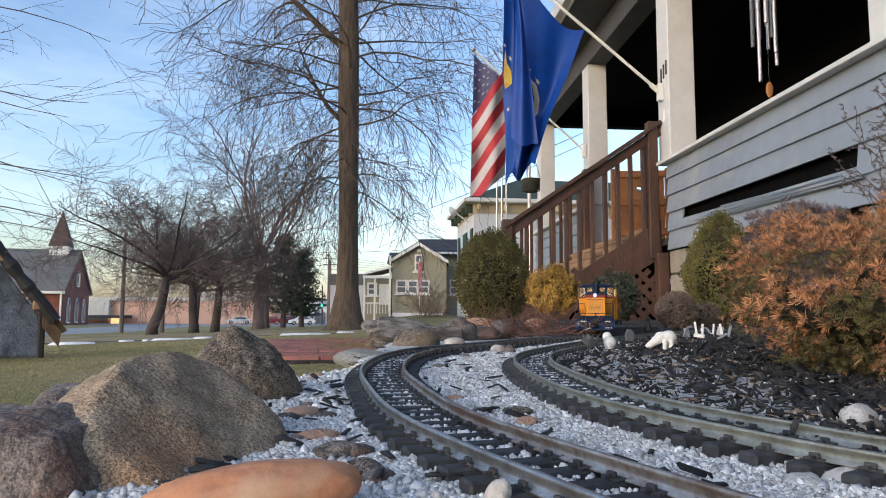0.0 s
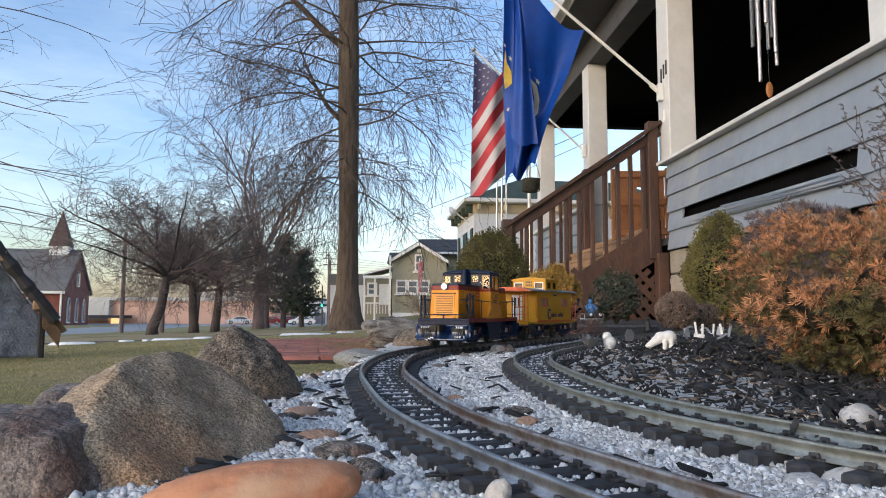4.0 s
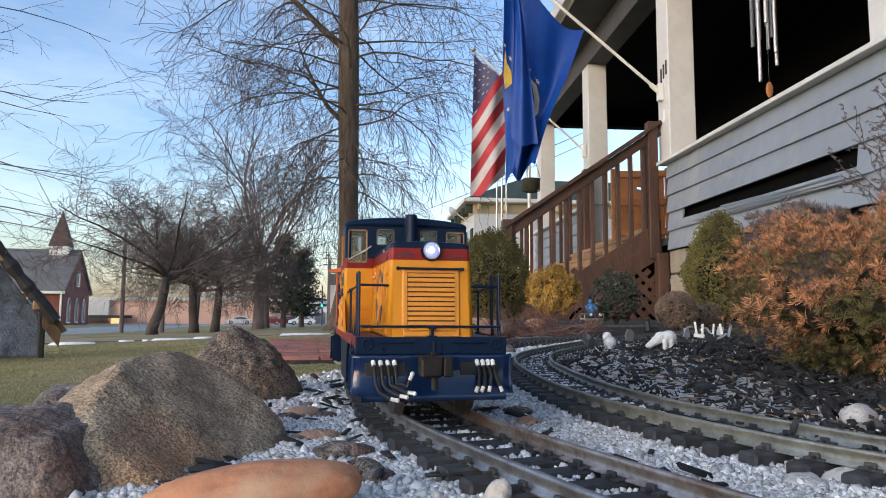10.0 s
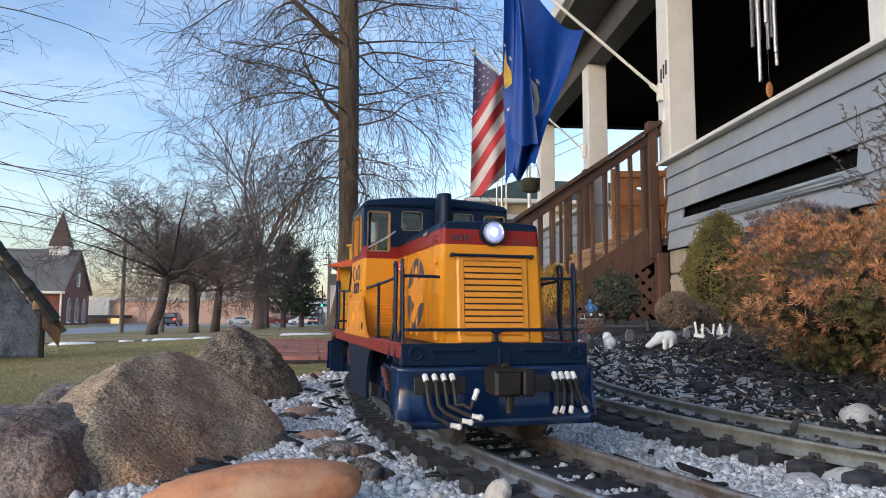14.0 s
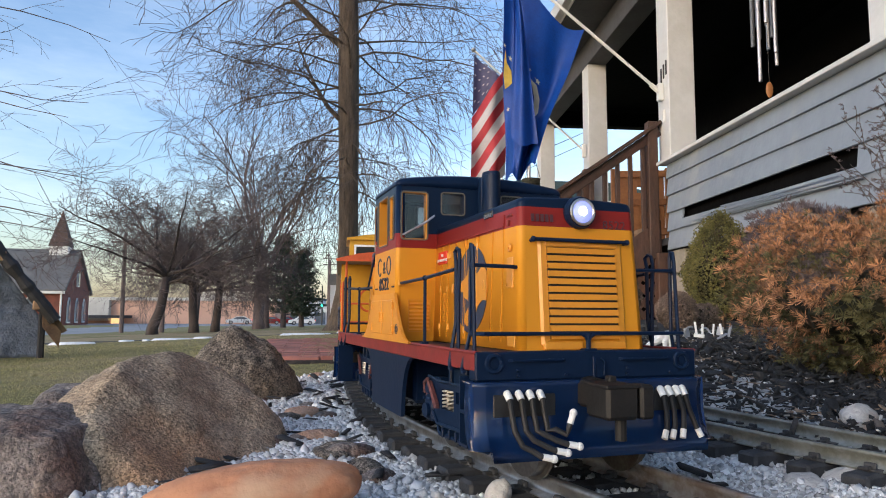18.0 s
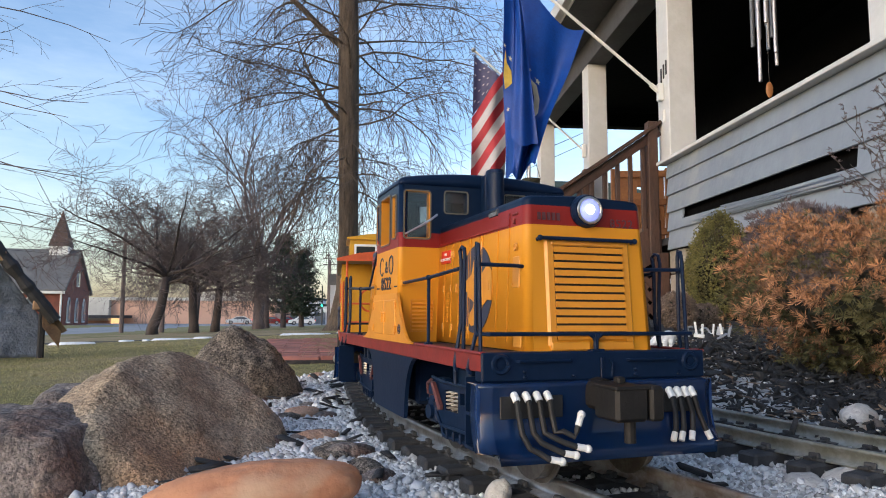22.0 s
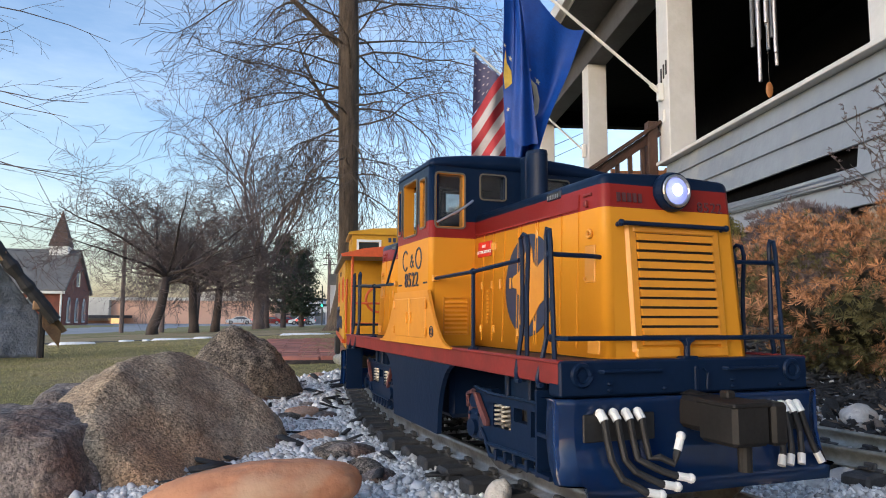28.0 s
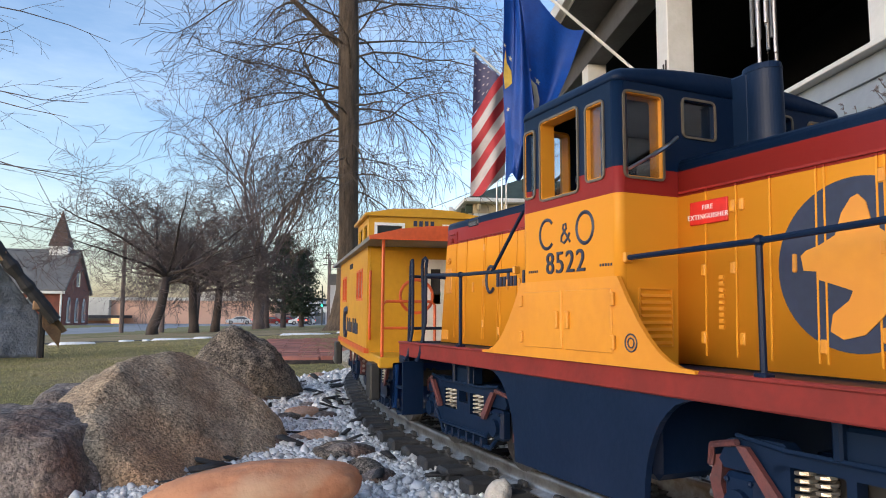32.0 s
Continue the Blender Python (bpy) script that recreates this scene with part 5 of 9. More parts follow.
for k in range(40):
    y = 0.33 * (1.3 / 0.33) ** rr.random()
    x = spline(OUT_Y, OUT_X, y) - 0.065 - rr.random() * (0.05 + 0.06 * y)
    if k > 30:
        x = spline(OUT_Y, OUT_X, y) + 0.055 + rr.random() * 0.035
    s = rr.uniform(0.006, 0.016)
    if (x + 0.0745) ** 2 / 0.06 ** 2 + (y - 0.275) ** 2 / 0.05 ** 2 < 1:
        continue
    boulder("small_stone", (x, y, ground_z(x, y) + s * 0.12), (s, s * rr.uniform(0.6, 1.0), s * 0.32), (M["grey_rock"], M["rough_rock"], M["orange_rock"], M["grey_rock"])[k % 4], "small flat brown-grey stone in the gravel", 40 + k, 0.2, (0, 0, rr.uniform(0, 180)), 3, 0.12)["group"] = "loose stones"



def build_log():
    lg = tagged(empty("weathered_log", pose(-0.074, 1.76, 0.194, 0, 4, 8)), "weathered grey log with cracked bark lying beside the bed", "log")
    bm = B()
    n, seg = 90, 72
    rings = []
    for i in range(n):
        u = i / (n - 1)
        x = -0.118 + 0.236 * u
        r0 = 0.036 + 0.006 * math.sin(u * 5) - 0.012 * max(0, 0.12 - u) / 0.12
        ring = []
        for k in range(seg):
            t = 2 * math.pi * k / seg
            g = noise.noise((x * 8, math.cos(t) * 2.2, math.sin(t) * 2.2)) * 0.008 + noise.noise((x * 14, math.cos(t) * 9, math.sin(t) * 9)) * 0.004 + noise.noise((x * 40, math.cos(t) * 22, math.sin(t) * 22)) * 0.0045 - 0.005 * max(0.0, noise.noise((x * 7, math.cos(t) * 14, math.sin(t) * 14)))
            ring.append(bm.verts.new((x, (r0 + g) * math.cos(t) * 1.1, (r0 + g) * math.sin(t))))
        rings.append(ring)
    for a, b in zip(rings, rings[1:]):
        for k in range(seg):
            bm.faces.new((a[k], a[(k + 1) % seg], b[(k + 1) % seg], b[k]))
    bm.faces.new(rings[0][::-1])
    bm.faces.new(rings[-1])
    part("trunk", bm, surf("weathered_bark", (0.25, 0.24, 0.23), (0.07, 0.065, 0.062), 70, 0.95, 1.0, stretch=(0.35, 1, 1), spots=(0.08, 0.055, 0.045), spot_scale=22), lg)
    bm = B()
    ball(bm, (-0.110, -0.01, 0.018), 0.022, 10, (1.2, 1, 0.8))
    part("knot", bm, bpy.data.materials["weathered_bark"], lg)


build_log()


# ---- gravel, chips and grass ----
def on_ground(xs, ys, lift):
    return np.stack([xs, ys, [ground_z(float(a), float(b)) for a, b in zip(xs, ys)] + np.asarray(lift)], 1)


def build_gravel():
    rng = np.random.default_rng(2)
    n = 120000
    y = 0.16 * (2.0 / 0.16) ** rng.uniform(0, 1, n)
    c = np.array([spline(OUT_Y, OUT_X, v) for v in y])
    left = np.array([edge_x(v) for v in y])
    inn = np.interp(y, [p[1] for p in IN_S[:11]], [p[0] for p in IN_S[:11]])
    x = left + (np.minimum(inn + 0.10, c + 0.75) - left) * rng.uniform(0, 1, n)
    keep = (x > left + 0.03) & (x > np.interp(y, [0.7, 0.8, 0.9, 1.0, 1.1], [-0.3, -0.2, -0.142, -0.138, -0.5])) & (np.abs(x) < 0.78 * y + 0.02)
    keep &= ~((y > 1.0) & (x < c - 0.075))
    # thinner towards the mulch
    inner = np.interp(y, [p[1] for p in IN_S], [p[0] for p in IN_S])
    keep &= (x < inner - 0.02) | (rng.uniform(0, 1, n) < np.clip(0.55 - (x - inner) * 7, 0.02, 1))
    x, y = x[keep], y[keep]
    n = len(x)
    s = rng.uniform(0.0009, 0.0026, n) * np.interp(y, [0.2, 0.6, 1.5], [0.80, 1.0, 1.5])
    s *= np.where(x > np.array([spline(OUT_Y, OUT_X, v) for v in y]) + 0.03, 0.85, 1.0)
    big = rng.uniform(0, 1, n) < 0.05
    s[big] *= 1.7
    centre = np.array([spline(OUT_Y, OUT_X, v) for v in y])
    dull = np.where(rng.uniform(0, 1, n) < np.clip(0.22 + (x - centre) * 1.6, 0.16, 0.5) * np.where(y < 1.0, 1, 0.6), 2, rng.integers(0, 2, n))
    for k in range(9):
        tv, tf = chip(rng)
        q = (np.arange(n) % 3 == k % 3) & (dull == k // 3)
        ob = scatter("gravel", tv, tf, on_ground(x[q], y[q], s[q] * 0.2), turns(rng, q.sum()), np.stack([s[q], s[q] * 0.8, s[q] * 0.65], 1), (M["ballast"], M["ballast"], M["ballast_dark"])[k // 3])
        tagged(ob, "crushed white and grey stone ballast round the track", "gravel", kind="stuff")


M["ballast_dark"] = surf("grey_ballast_stone", (0.52, 0.51, 0.50), (0.36, 0.35, 0.345), 90, 0.97, 0.1, isle=0.3, spec=0.08)


def build_mulch():
    rng = np.random.default_rng(3)
    n = 17000
    y = 0.36 * (4.0 / 0.36) ** rng.uniform(0, 1, n)
    inner = np.interp(y, [p[1] for p in IN_S], [p[0] for p in IN_S])
    x = inner + 0.02 + rng.uniform(0, 1, n) ** 0.8 * (0.35 + 0.5 * y)
    tv = np.array([(-1, -0.28, -0.12), (1, -0.2, -0.1), (0.9, 0.25, -0.14), (-0.9, 0.3, -0.1), (-0.95, -0.2, 0.12), (0.8, -0.26, 0.1), (1, 0.15, 0.12), (-0.85, 0.24, 0.14)])
    tf = np.array([(0, 3, 2, 1), (4, 5, 6, 7), (0, 1, 5, 4), (1, 2, 6, 5), (2, 3, 7, 6), (3, 0, 4, 7)])
    s = np.clip(rng.lognormal(-5.35, 0.55, n), 0.002, 0.016) * np.interp(y, [0.4, 1.2, 4], [0.7, 1.1, 1.8])
    ob = scatter("mulch", tv, tf, on_ground(x, y, 0.003 + rng.uniform(0, 0.006, n)), turns(rng, n, 0.6), np.stack([s * rng.uniform(0.5, 1.3, n), s * rng.uniform(0.6, 1.8, n), s * rng.uniform(0.4, 1.2, n)], 1), M["mulch"])
    tagged(ob, "black wood-chip mulch over the garden bed", "mulch", kind="stuff")
    n = 800
    y = 0.4 * (2.0 / 0.4) ** rng.uniform(0, 1, n)
    inner = np.interp(y, [p[1] for p in IN_S], [p[0] for p in IN_S])
    x = inner + 0.03 + rng.uniform(0, 1, n) * (0.15 + 0.3 * y)
    s = np.clip(rng.lognormal(-5.3, 0.6, n), 0.0015, 0.018)
    ob = scatter("wood_chips", tv, tf, on_ground(x, y, 0.006), turns(rng, n, 0.3), np.stack([s, s * 0.7, s * 0.4], 1), surf("pale_wood_chip", (0.22, 0.16, 0.11), (0.14, 0.10, 0.075), 60, 0.85, 0.3, isle=0.4))
    tagged(ob, "pale dry wood chips and leaf bits on the mulch", "wood chips", kind="stuff")
    n = 1100
    y = 0.38 * (2.2 / 0.38) ** rng.uniform(0, 1, n)
    inner = np.interp(y, [p[1] for p in IN_S], [p[0] for p in IN_S])
    x = inner + 0.03 + rng.uniform(0, 1, n) ** 3.5 * (0.12 + 0.35 * y)
    s = rng.uniform(0.0006, 0.0015, n) * np.interp(y, [0.4, 1.5], [1.0, 1.4])
    ob = scatter("white_chips", tv, tf, on_ground(x, y, 0.008), turns(rng, n), np.stack([s * 1.4, s * 2.2, s * 2.0], 1), M["ballast_dark"])
    tagged(ob, "scattered white stone chips lying on the mulch", "gravel", kind="stuff")
    n = 260
    y = 0.3 * (1.6 / 0.3) ** rng.uniform(0, 1, n)
    x = np.array([spline(OUT_Y, OUT_X, v) for v in y]) + rng.uniform(-0.2, 0.10, n) * (0.6 + y)
    keep = x > np.array([edge_x(v) for v in y]) + 0.04
    x, y = x[keep], y[keep]
    s = rng.uniform(0.005, 0.011, len(x))
    ob = scatter("bark_bits", tv, tf, on_ground(x, y, 0.004), turns(rng, len(x), 0.3), np.stack([s, s, s * 0.5], 1), M["mulch"])
    tagged(ob, "dark bits of bark lying on the gravel", "bark", kind="stuff")


def build_grass():
    rng = np.random.default_rng(4)
    n = 90000
    y = 1.1 * (11.0 / 1.1) ** rng.uniform(0, 1, n)
    x = -y * rng.uniform(0.0, 0.75, n) - 0.1
    keep = x < np.array([edge_x(v) for v in y]) - 0.03
    keep &= np.array([ground_kind(float(a), float(b)) == 0 for a, b in zip(x, y)])
    keep &= ~((np.abs(y - 4.9) < 1.45) & (x > -1.3) & (x < 0.0))
    x, y = x[keep], y[keep]
    n = len(x)
    tv = [(-0.06, 0, 0), (0.06, 0, 0), (0.25, 0.1, 1)]
    tf = [(0, 1, 2)]
    s = rng.uniform(0.005, 0.012, n) * np.interp(y, [1, 6], [0.8, 1.6])
    ob = scatter("grass", tv, tf, on_ground(x, y, np.zeros(n) - 0.002), turns(rng, n, 0.45), np.stack([s * 1.6, s, s], 1), M["grass"])
    tagged(ob, "short winter grass, green and straw-coloured", "grass", kind="stuff")


def build_track_gravel():
    """Stones lying between the ties, level with their tops."""
    rng = np.random.default_rng(12)
    for line, per in ((LINE_OUT, 34), (LINE_IN, 40)):
        places = []
        for p, d in along(line, 0.0255):
            side = Vector((-d.y, d.x, 0))
            for k in range(int(per * rng.uniform(0.4, 1.3))):
                q = p + d * (0.01275 + rng.uniform(-0.0052, 0.0052)) + side * rng.uniform(-0.019, 0.019)
                places.append((q.x, q.y, q.z - 0.0100 + rng.uniform(-0.0016, 0.0006)))
        n = len(places)
        tv, tf = chip(rng)
        s = rng.uniform(0.0011, 0.0026, n)
        ob = scatter("gravel", tv, tf, np.array(places), turns(rng, n), np.stack([s, s * 0.8, s * 0.65], 1), M["ballast"])
        tagged(ob, "white stone chips caught between the ties", "gravel", kind="stuff")


build_gravel()
build_track_gravel()
build_mulch()
build_grass()


# ---- brick walk and snow ----
def build_walk():
    pv = tagged(empty("pavement", pose(-0.64, 4.9, 0.012, 0, 0, 11)), "red brick garden walk with worn wet pavers", "pavement", kind="structure")
    bm = B()
    box(bm, (0, 0, -0.02), (1.32, 2.72, 0.05), 0.005)
    part("sand_bed", bm, M["soil"], pv)
    bm = B()
    box(bm, (0, 0, 0), (0.196, 0.094, 0.04), 0.006)
    me = None
    rng = random.Random(8)
    for j in range(26):
        for i in range(7):
            x = -0.65 + 0.1 + i * 0.204 + (0.1 if j % 2 else 0)
            if x > 0.62:
                continue
            if me is None:
                first = part("brick", bm, M["brick_walk"], pv)
                me, o = first.data, first
            else:
                o = new("brick", me)
                o.parent = pv
            o.matrix_basis = pose(x, -1.28 + j * 0.102, 0.006 + rng.uniform(-0.003, 0.003), rng.uniform(-1, 1), rng.uniform(-1, 1), rng.uniform(-1.5, 1.5))


def snow_patch(cx, cy, lx, ly, seed, turn):
    bm = B()
    n = 36
    ctr = bm.verts.new((0, 0, 0.026))
    rings = []
    for r, z in ((0.5, 0.026), (0.85, 0.022), (1.0, -0.01)):
        ring = []
        for k in range(n):
            t = 2 * math.pi * k / n
            w = 1 + 0.35 * noise.noise((math.cos(t) * 1.5 + seed, math.sin(t) * 1.5, seed)) + 0.12 * noise.noise((math.cos(t) * 5 + seed, math.sin(t) * 5, seed))
            ring.append(bm.verts.new((lx * r * w * math.cos(t), ly * r * w * math.sin(t), z)))
        rings.append(ring)
    for k in range(n):
        bm.faces.new((ctr, rings[0][k], rings[0][(k + 1) % n]))
        for a, b in zip(rings, rings[1:]):
            bm.faces.new((a[k], b[k], b[(k + 1) % n], a[(k + 1) % n]))
    ob = part("snow_patch", bm, M["snow"], None, "", True)
    ob.matrix_world = pose(cx, cy, ground_z(cx, cy), 0, 0, turn)
    tagged(ob, "thin patch of old melting snow on the lawn", "snow", "snow patches", "stuff")


build_walk()
for sx, sy, sl, sw, sd in ((-4.40, 8.3, 0.26, 0.10, 1), (-3.80, 9.7, 0.28, 0.13, 2), (-2.02, 10.4, 0.42, 0.22, 3), (-1.62, 11.6, 0.16, 0.2, 4), (-4.12, 9.0, 0.10, 0.06, 5), (-3.48, 10.1, 0.13, 0.1, 6), (-3.98, 9.3, 0.06, 0.05, 7)):
    snow_patch(sx, sy, sl, sw, sd, 20)


# ---- shrubs ----
def shrub(name, at, half, n, size, mats, label, seed, lump=0.25, nb=7, lean=0.9, width=0.12, squash=0.0, up=0.4, inner=0.5, zlow=-0.8, sink=0.0, slant=0.0, tufts=0.0):
    """Branches and a solid core under an uneven skin of tufts; mats: materials shared out over the tufts, the last for
    the core.
    """
    rng = np.random.default_rng(seed)
    sh = tagged(empty(name, Matrix.Translation(at)), label, "shrub")
    segs = []
    for k in range(26):
        d = rng.normal(size=3)
        d[2] = abs(d[2]) * 0.9 + 0.3
        d /= np.linalg.norm(d)
        q = np.array([d[0] * half[0], d[1] * half[1], d[2] * half[2]]) * 0.85
        segs.append((np.array([0, 0, -half[2]]), q * 0.5 + np.array([0, 0, -half[2] * 0.4]), half[0] * 0.05, half[0] * 0.03))
        segs.append((q * 0.5 + np.array([0, 0, -half[2] * 0.4]), q, half[0] * 0.03, half[0] * 0.01))
    v, f = sticks(segs, 4)
    raw("stems", v, f, M["twig"], sh)
    # solid core whose dark colour stands in for shade between tufts
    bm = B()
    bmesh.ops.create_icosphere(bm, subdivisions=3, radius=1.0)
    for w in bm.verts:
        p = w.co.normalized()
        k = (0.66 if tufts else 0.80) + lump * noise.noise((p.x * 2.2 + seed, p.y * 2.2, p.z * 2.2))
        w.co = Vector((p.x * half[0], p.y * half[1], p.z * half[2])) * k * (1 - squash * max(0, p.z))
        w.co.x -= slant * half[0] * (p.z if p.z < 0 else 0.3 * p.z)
    part("foliage_core", bm, mats[-1], sh)
    d = rng.normal(size=(n, 3))
    d /= np.linalg.norm(d, axis=1)[:, None]
    d = d[d[:, 2] > zlow]
    n = len(d)
    k = np.array([1 + lump * noise.noise((p[0] * 2.2 + seed, p[1] * 2.2, p[2] * 2.2)) + 0.5 * lump * noise.noise((p[0] * 6 + seed, p[1] * 6, p[2] * 6)) for p in d])
    k *= rng.uniform(inner, 1.0, n) ** 0.35
    if tufts:
        k += tufts * np.array([noise.noise((p[0] * 11 + seed, p[1] * 11, p[2] * 11)) for p in d])
    taper = 1 - squash * np.clip(d[:, 2], 0, 1)
    pos = d * np.array(half) * k[:, None]
    pos[:, 0] -= slant * half[0] * np.where(d[:, 2] < 0, d[:, 2], 0.3 * d[:, 2])
    pos[:, :2] *= (taper * (1 + 0.3 * np.minimum(0, d[:, 2])))[:, None]
    c = np.array([noise.noise((p[0] * 2.5 + 9 * seed, p[1] * 2.5, p[2] * 2.5)) for p in d]) + rng.normal(0, 0.12, n) + sink * d[:, 2]
    for i, m in enumerate(mats[:-1] if len(mats) > 1 else mats):
        cut = np.quantile(c, np.linspace(0, 1, max(2, len(mats))))
        q = (c >= cut[i]) & (c <= cut[i + 1]) if len(mats) > 2 else np.ones(n, bool)
        tv, tf = sprig(nb, lean, width, rng)
        dirs = d[q] + np.array([0, 0, up]) + rng.normal(0, 0.35, (q.sum(), 3))
        s = size * rng.uniform(0.6, 1.25, q.sum())
        scatter("foliage", tv, tf, pos[q], facing(rng, dirs), s, m, sh)
    return sh


M["orange_needle"] = surf("rust_orange_needles", (0.47, 0.23, 0.105), (0.31, 0.14, 0.06), 30, 0.75, 0.0, isle=0.5)
M["rust_needle"] = surf("brown_orange_needles", (0.24, 0.12, 0.055), (0.16, 0.085, 0.042), 30, 0.75, 0.0, isle=0.4)
M["olive_needle"] = surf("olive_green_needles", (0.10, 0.085, 0.025), (0.06, 0.058, 0.018), 30, 0.75, 0.0, isle=0.3)
M["grey_needle"] = surf("dead_grey_needles", (0.16, 0.125, 0.13), (0.11, 0.085, 0.09), 30, 0.85, 0.0, isle=0.3)
# near-black green: the shade deep in the shrubs as a base colour
M["core_shade"] = surf("foliage_core_shade", (0.016, 0.017, 0.008), (0.026, 0.024, 0.011), 30, 0.9, 0.5)
M["dark_green"] = surf("dark_green_foliage", (0.115, 0.105, 0.040), (0.075, 0.072, 0.028), 20, 0.8, 0.0, isle=0.45)
M["mid_green"] = surf("moss_green_foliage", (0.225, 0.20, 0.065), (0.145, 0.135, 0.042), 20, 0.8, 0.0, isle=0.4)
M["gold_leaf"] = surf("golden_foliage", (0.48, 0.30, 0.06), (0.27, 0.16, 0.035), 20, 0.75, 0.0, isle=0.5)
M["blue_green"] = surf("blue_green_foliage", (0.075, 0.088, 0.060), (0.045, 0.055, 0.038), 20, 0.8, 0.0, isle=0.5)
M["brown_leaf"] = surf("brown_heather", (0.22, 0.16, 0.125), (0.14, 0.105, 0.085), 20, 0.85, 0.0, isle=0.4)

shrub("juniper_shrub", (0.520, 0.775, 0.252), (0.180, 0.190, 0.115), 7600, 0.0096, [M["olive_needle"], M["olive_needle"], M["rust_needle"], M["orange_needle"], M["orange_needle"], M["core_shade"]], "rust-orange dwarf conifer with green inner needles", 5, 0.30, 15, 0.95, 0.050, up=0.10, sink=0.45, zlow=-1.0, slant=0.42, tufts=0.26)
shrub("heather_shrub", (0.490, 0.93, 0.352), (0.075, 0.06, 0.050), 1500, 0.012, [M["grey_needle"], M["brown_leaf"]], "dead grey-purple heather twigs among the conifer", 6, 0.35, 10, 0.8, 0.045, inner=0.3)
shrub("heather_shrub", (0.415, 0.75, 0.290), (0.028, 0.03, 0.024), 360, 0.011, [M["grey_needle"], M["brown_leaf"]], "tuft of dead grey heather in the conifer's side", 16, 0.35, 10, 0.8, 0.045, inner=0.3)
shrub("arborvitae_shrub", (0.22, 3.05, 0.390), (0.172, 0.165, 0.240), 16000, 0.0100, [M["dark_green"], M["mid_green"], M["dark_green"], M["core_shade"]], "rounded dark green clipped arborvitae", 7, 0.10, 7, 0.6, 0.13, squash=0.12, up=0.7, tufts=0.10)
shrub("golden_shrub", (0.388, 2.42, 0.330), (0.084, 0.085, 0.088), 5600, 0.0105, [M["gold_leaf"], M["core_shade"]], "golden yellow dwarf conifer shrub", 8, 0.34, 8, 0.9, 0.11, tufts=0.24)
shrub("evergreen_shrub", (0.692, 2.75, 0.318), (0.092, 0.09, 0.104), 4600, 0.0115, [M["blue_green"], M["blue_green"], M["blue_green"], M["brown_leaf"], M["core_shade"]], "low blue-green evergreen shrub by the stairs", 9, 0.28, 7, 0.9, 0.16, tufts=0.2)
shrub("conical_shrub", (1.155, 2.85, 0.432), (0.160, 0.14, 0.250), 14000, 0.0105, [M["mid_green"], M["mid_green"], M["mid_green"], M["dark_green"], M["core_shade"]], "green pointed arborvitae against the siding", 10, 0.14, 7, 0.6, 0.13, squash=0.45, up=0.7, tufts=0.12)
shrub("conical_shrub", (1.34, 2.95, 0.37), (0.07, 0.07, 0.17), 1300, 0.018, [M["mid_green"], M["core_shade"]], "slim green arborvitae beside the pointed one", 12, 0.15, 6, 0.6, 0.22, squash=0.35, up=0.7)
shrub("mound_shrub", (0.786, 2.32, 0.262), (0.067, 0.07, 0.066), 3800, 0.0085, [M["brown_leaf"], M["core_shade"]], "low brown mounded heather", 11, 0.12, 7, 0.9, 0.11, tufts=0.12)
shrub("mound_shrub", (0.935, 2.45, 0.248), (0.050, 0.05, 0.046), 1500, 0.0095, [M["brown_leaf"], M["core_shade"]], "small reddish-brown mounded heather", 13, 0.2, 6, 0.9, 0.12, tufts=0.15)


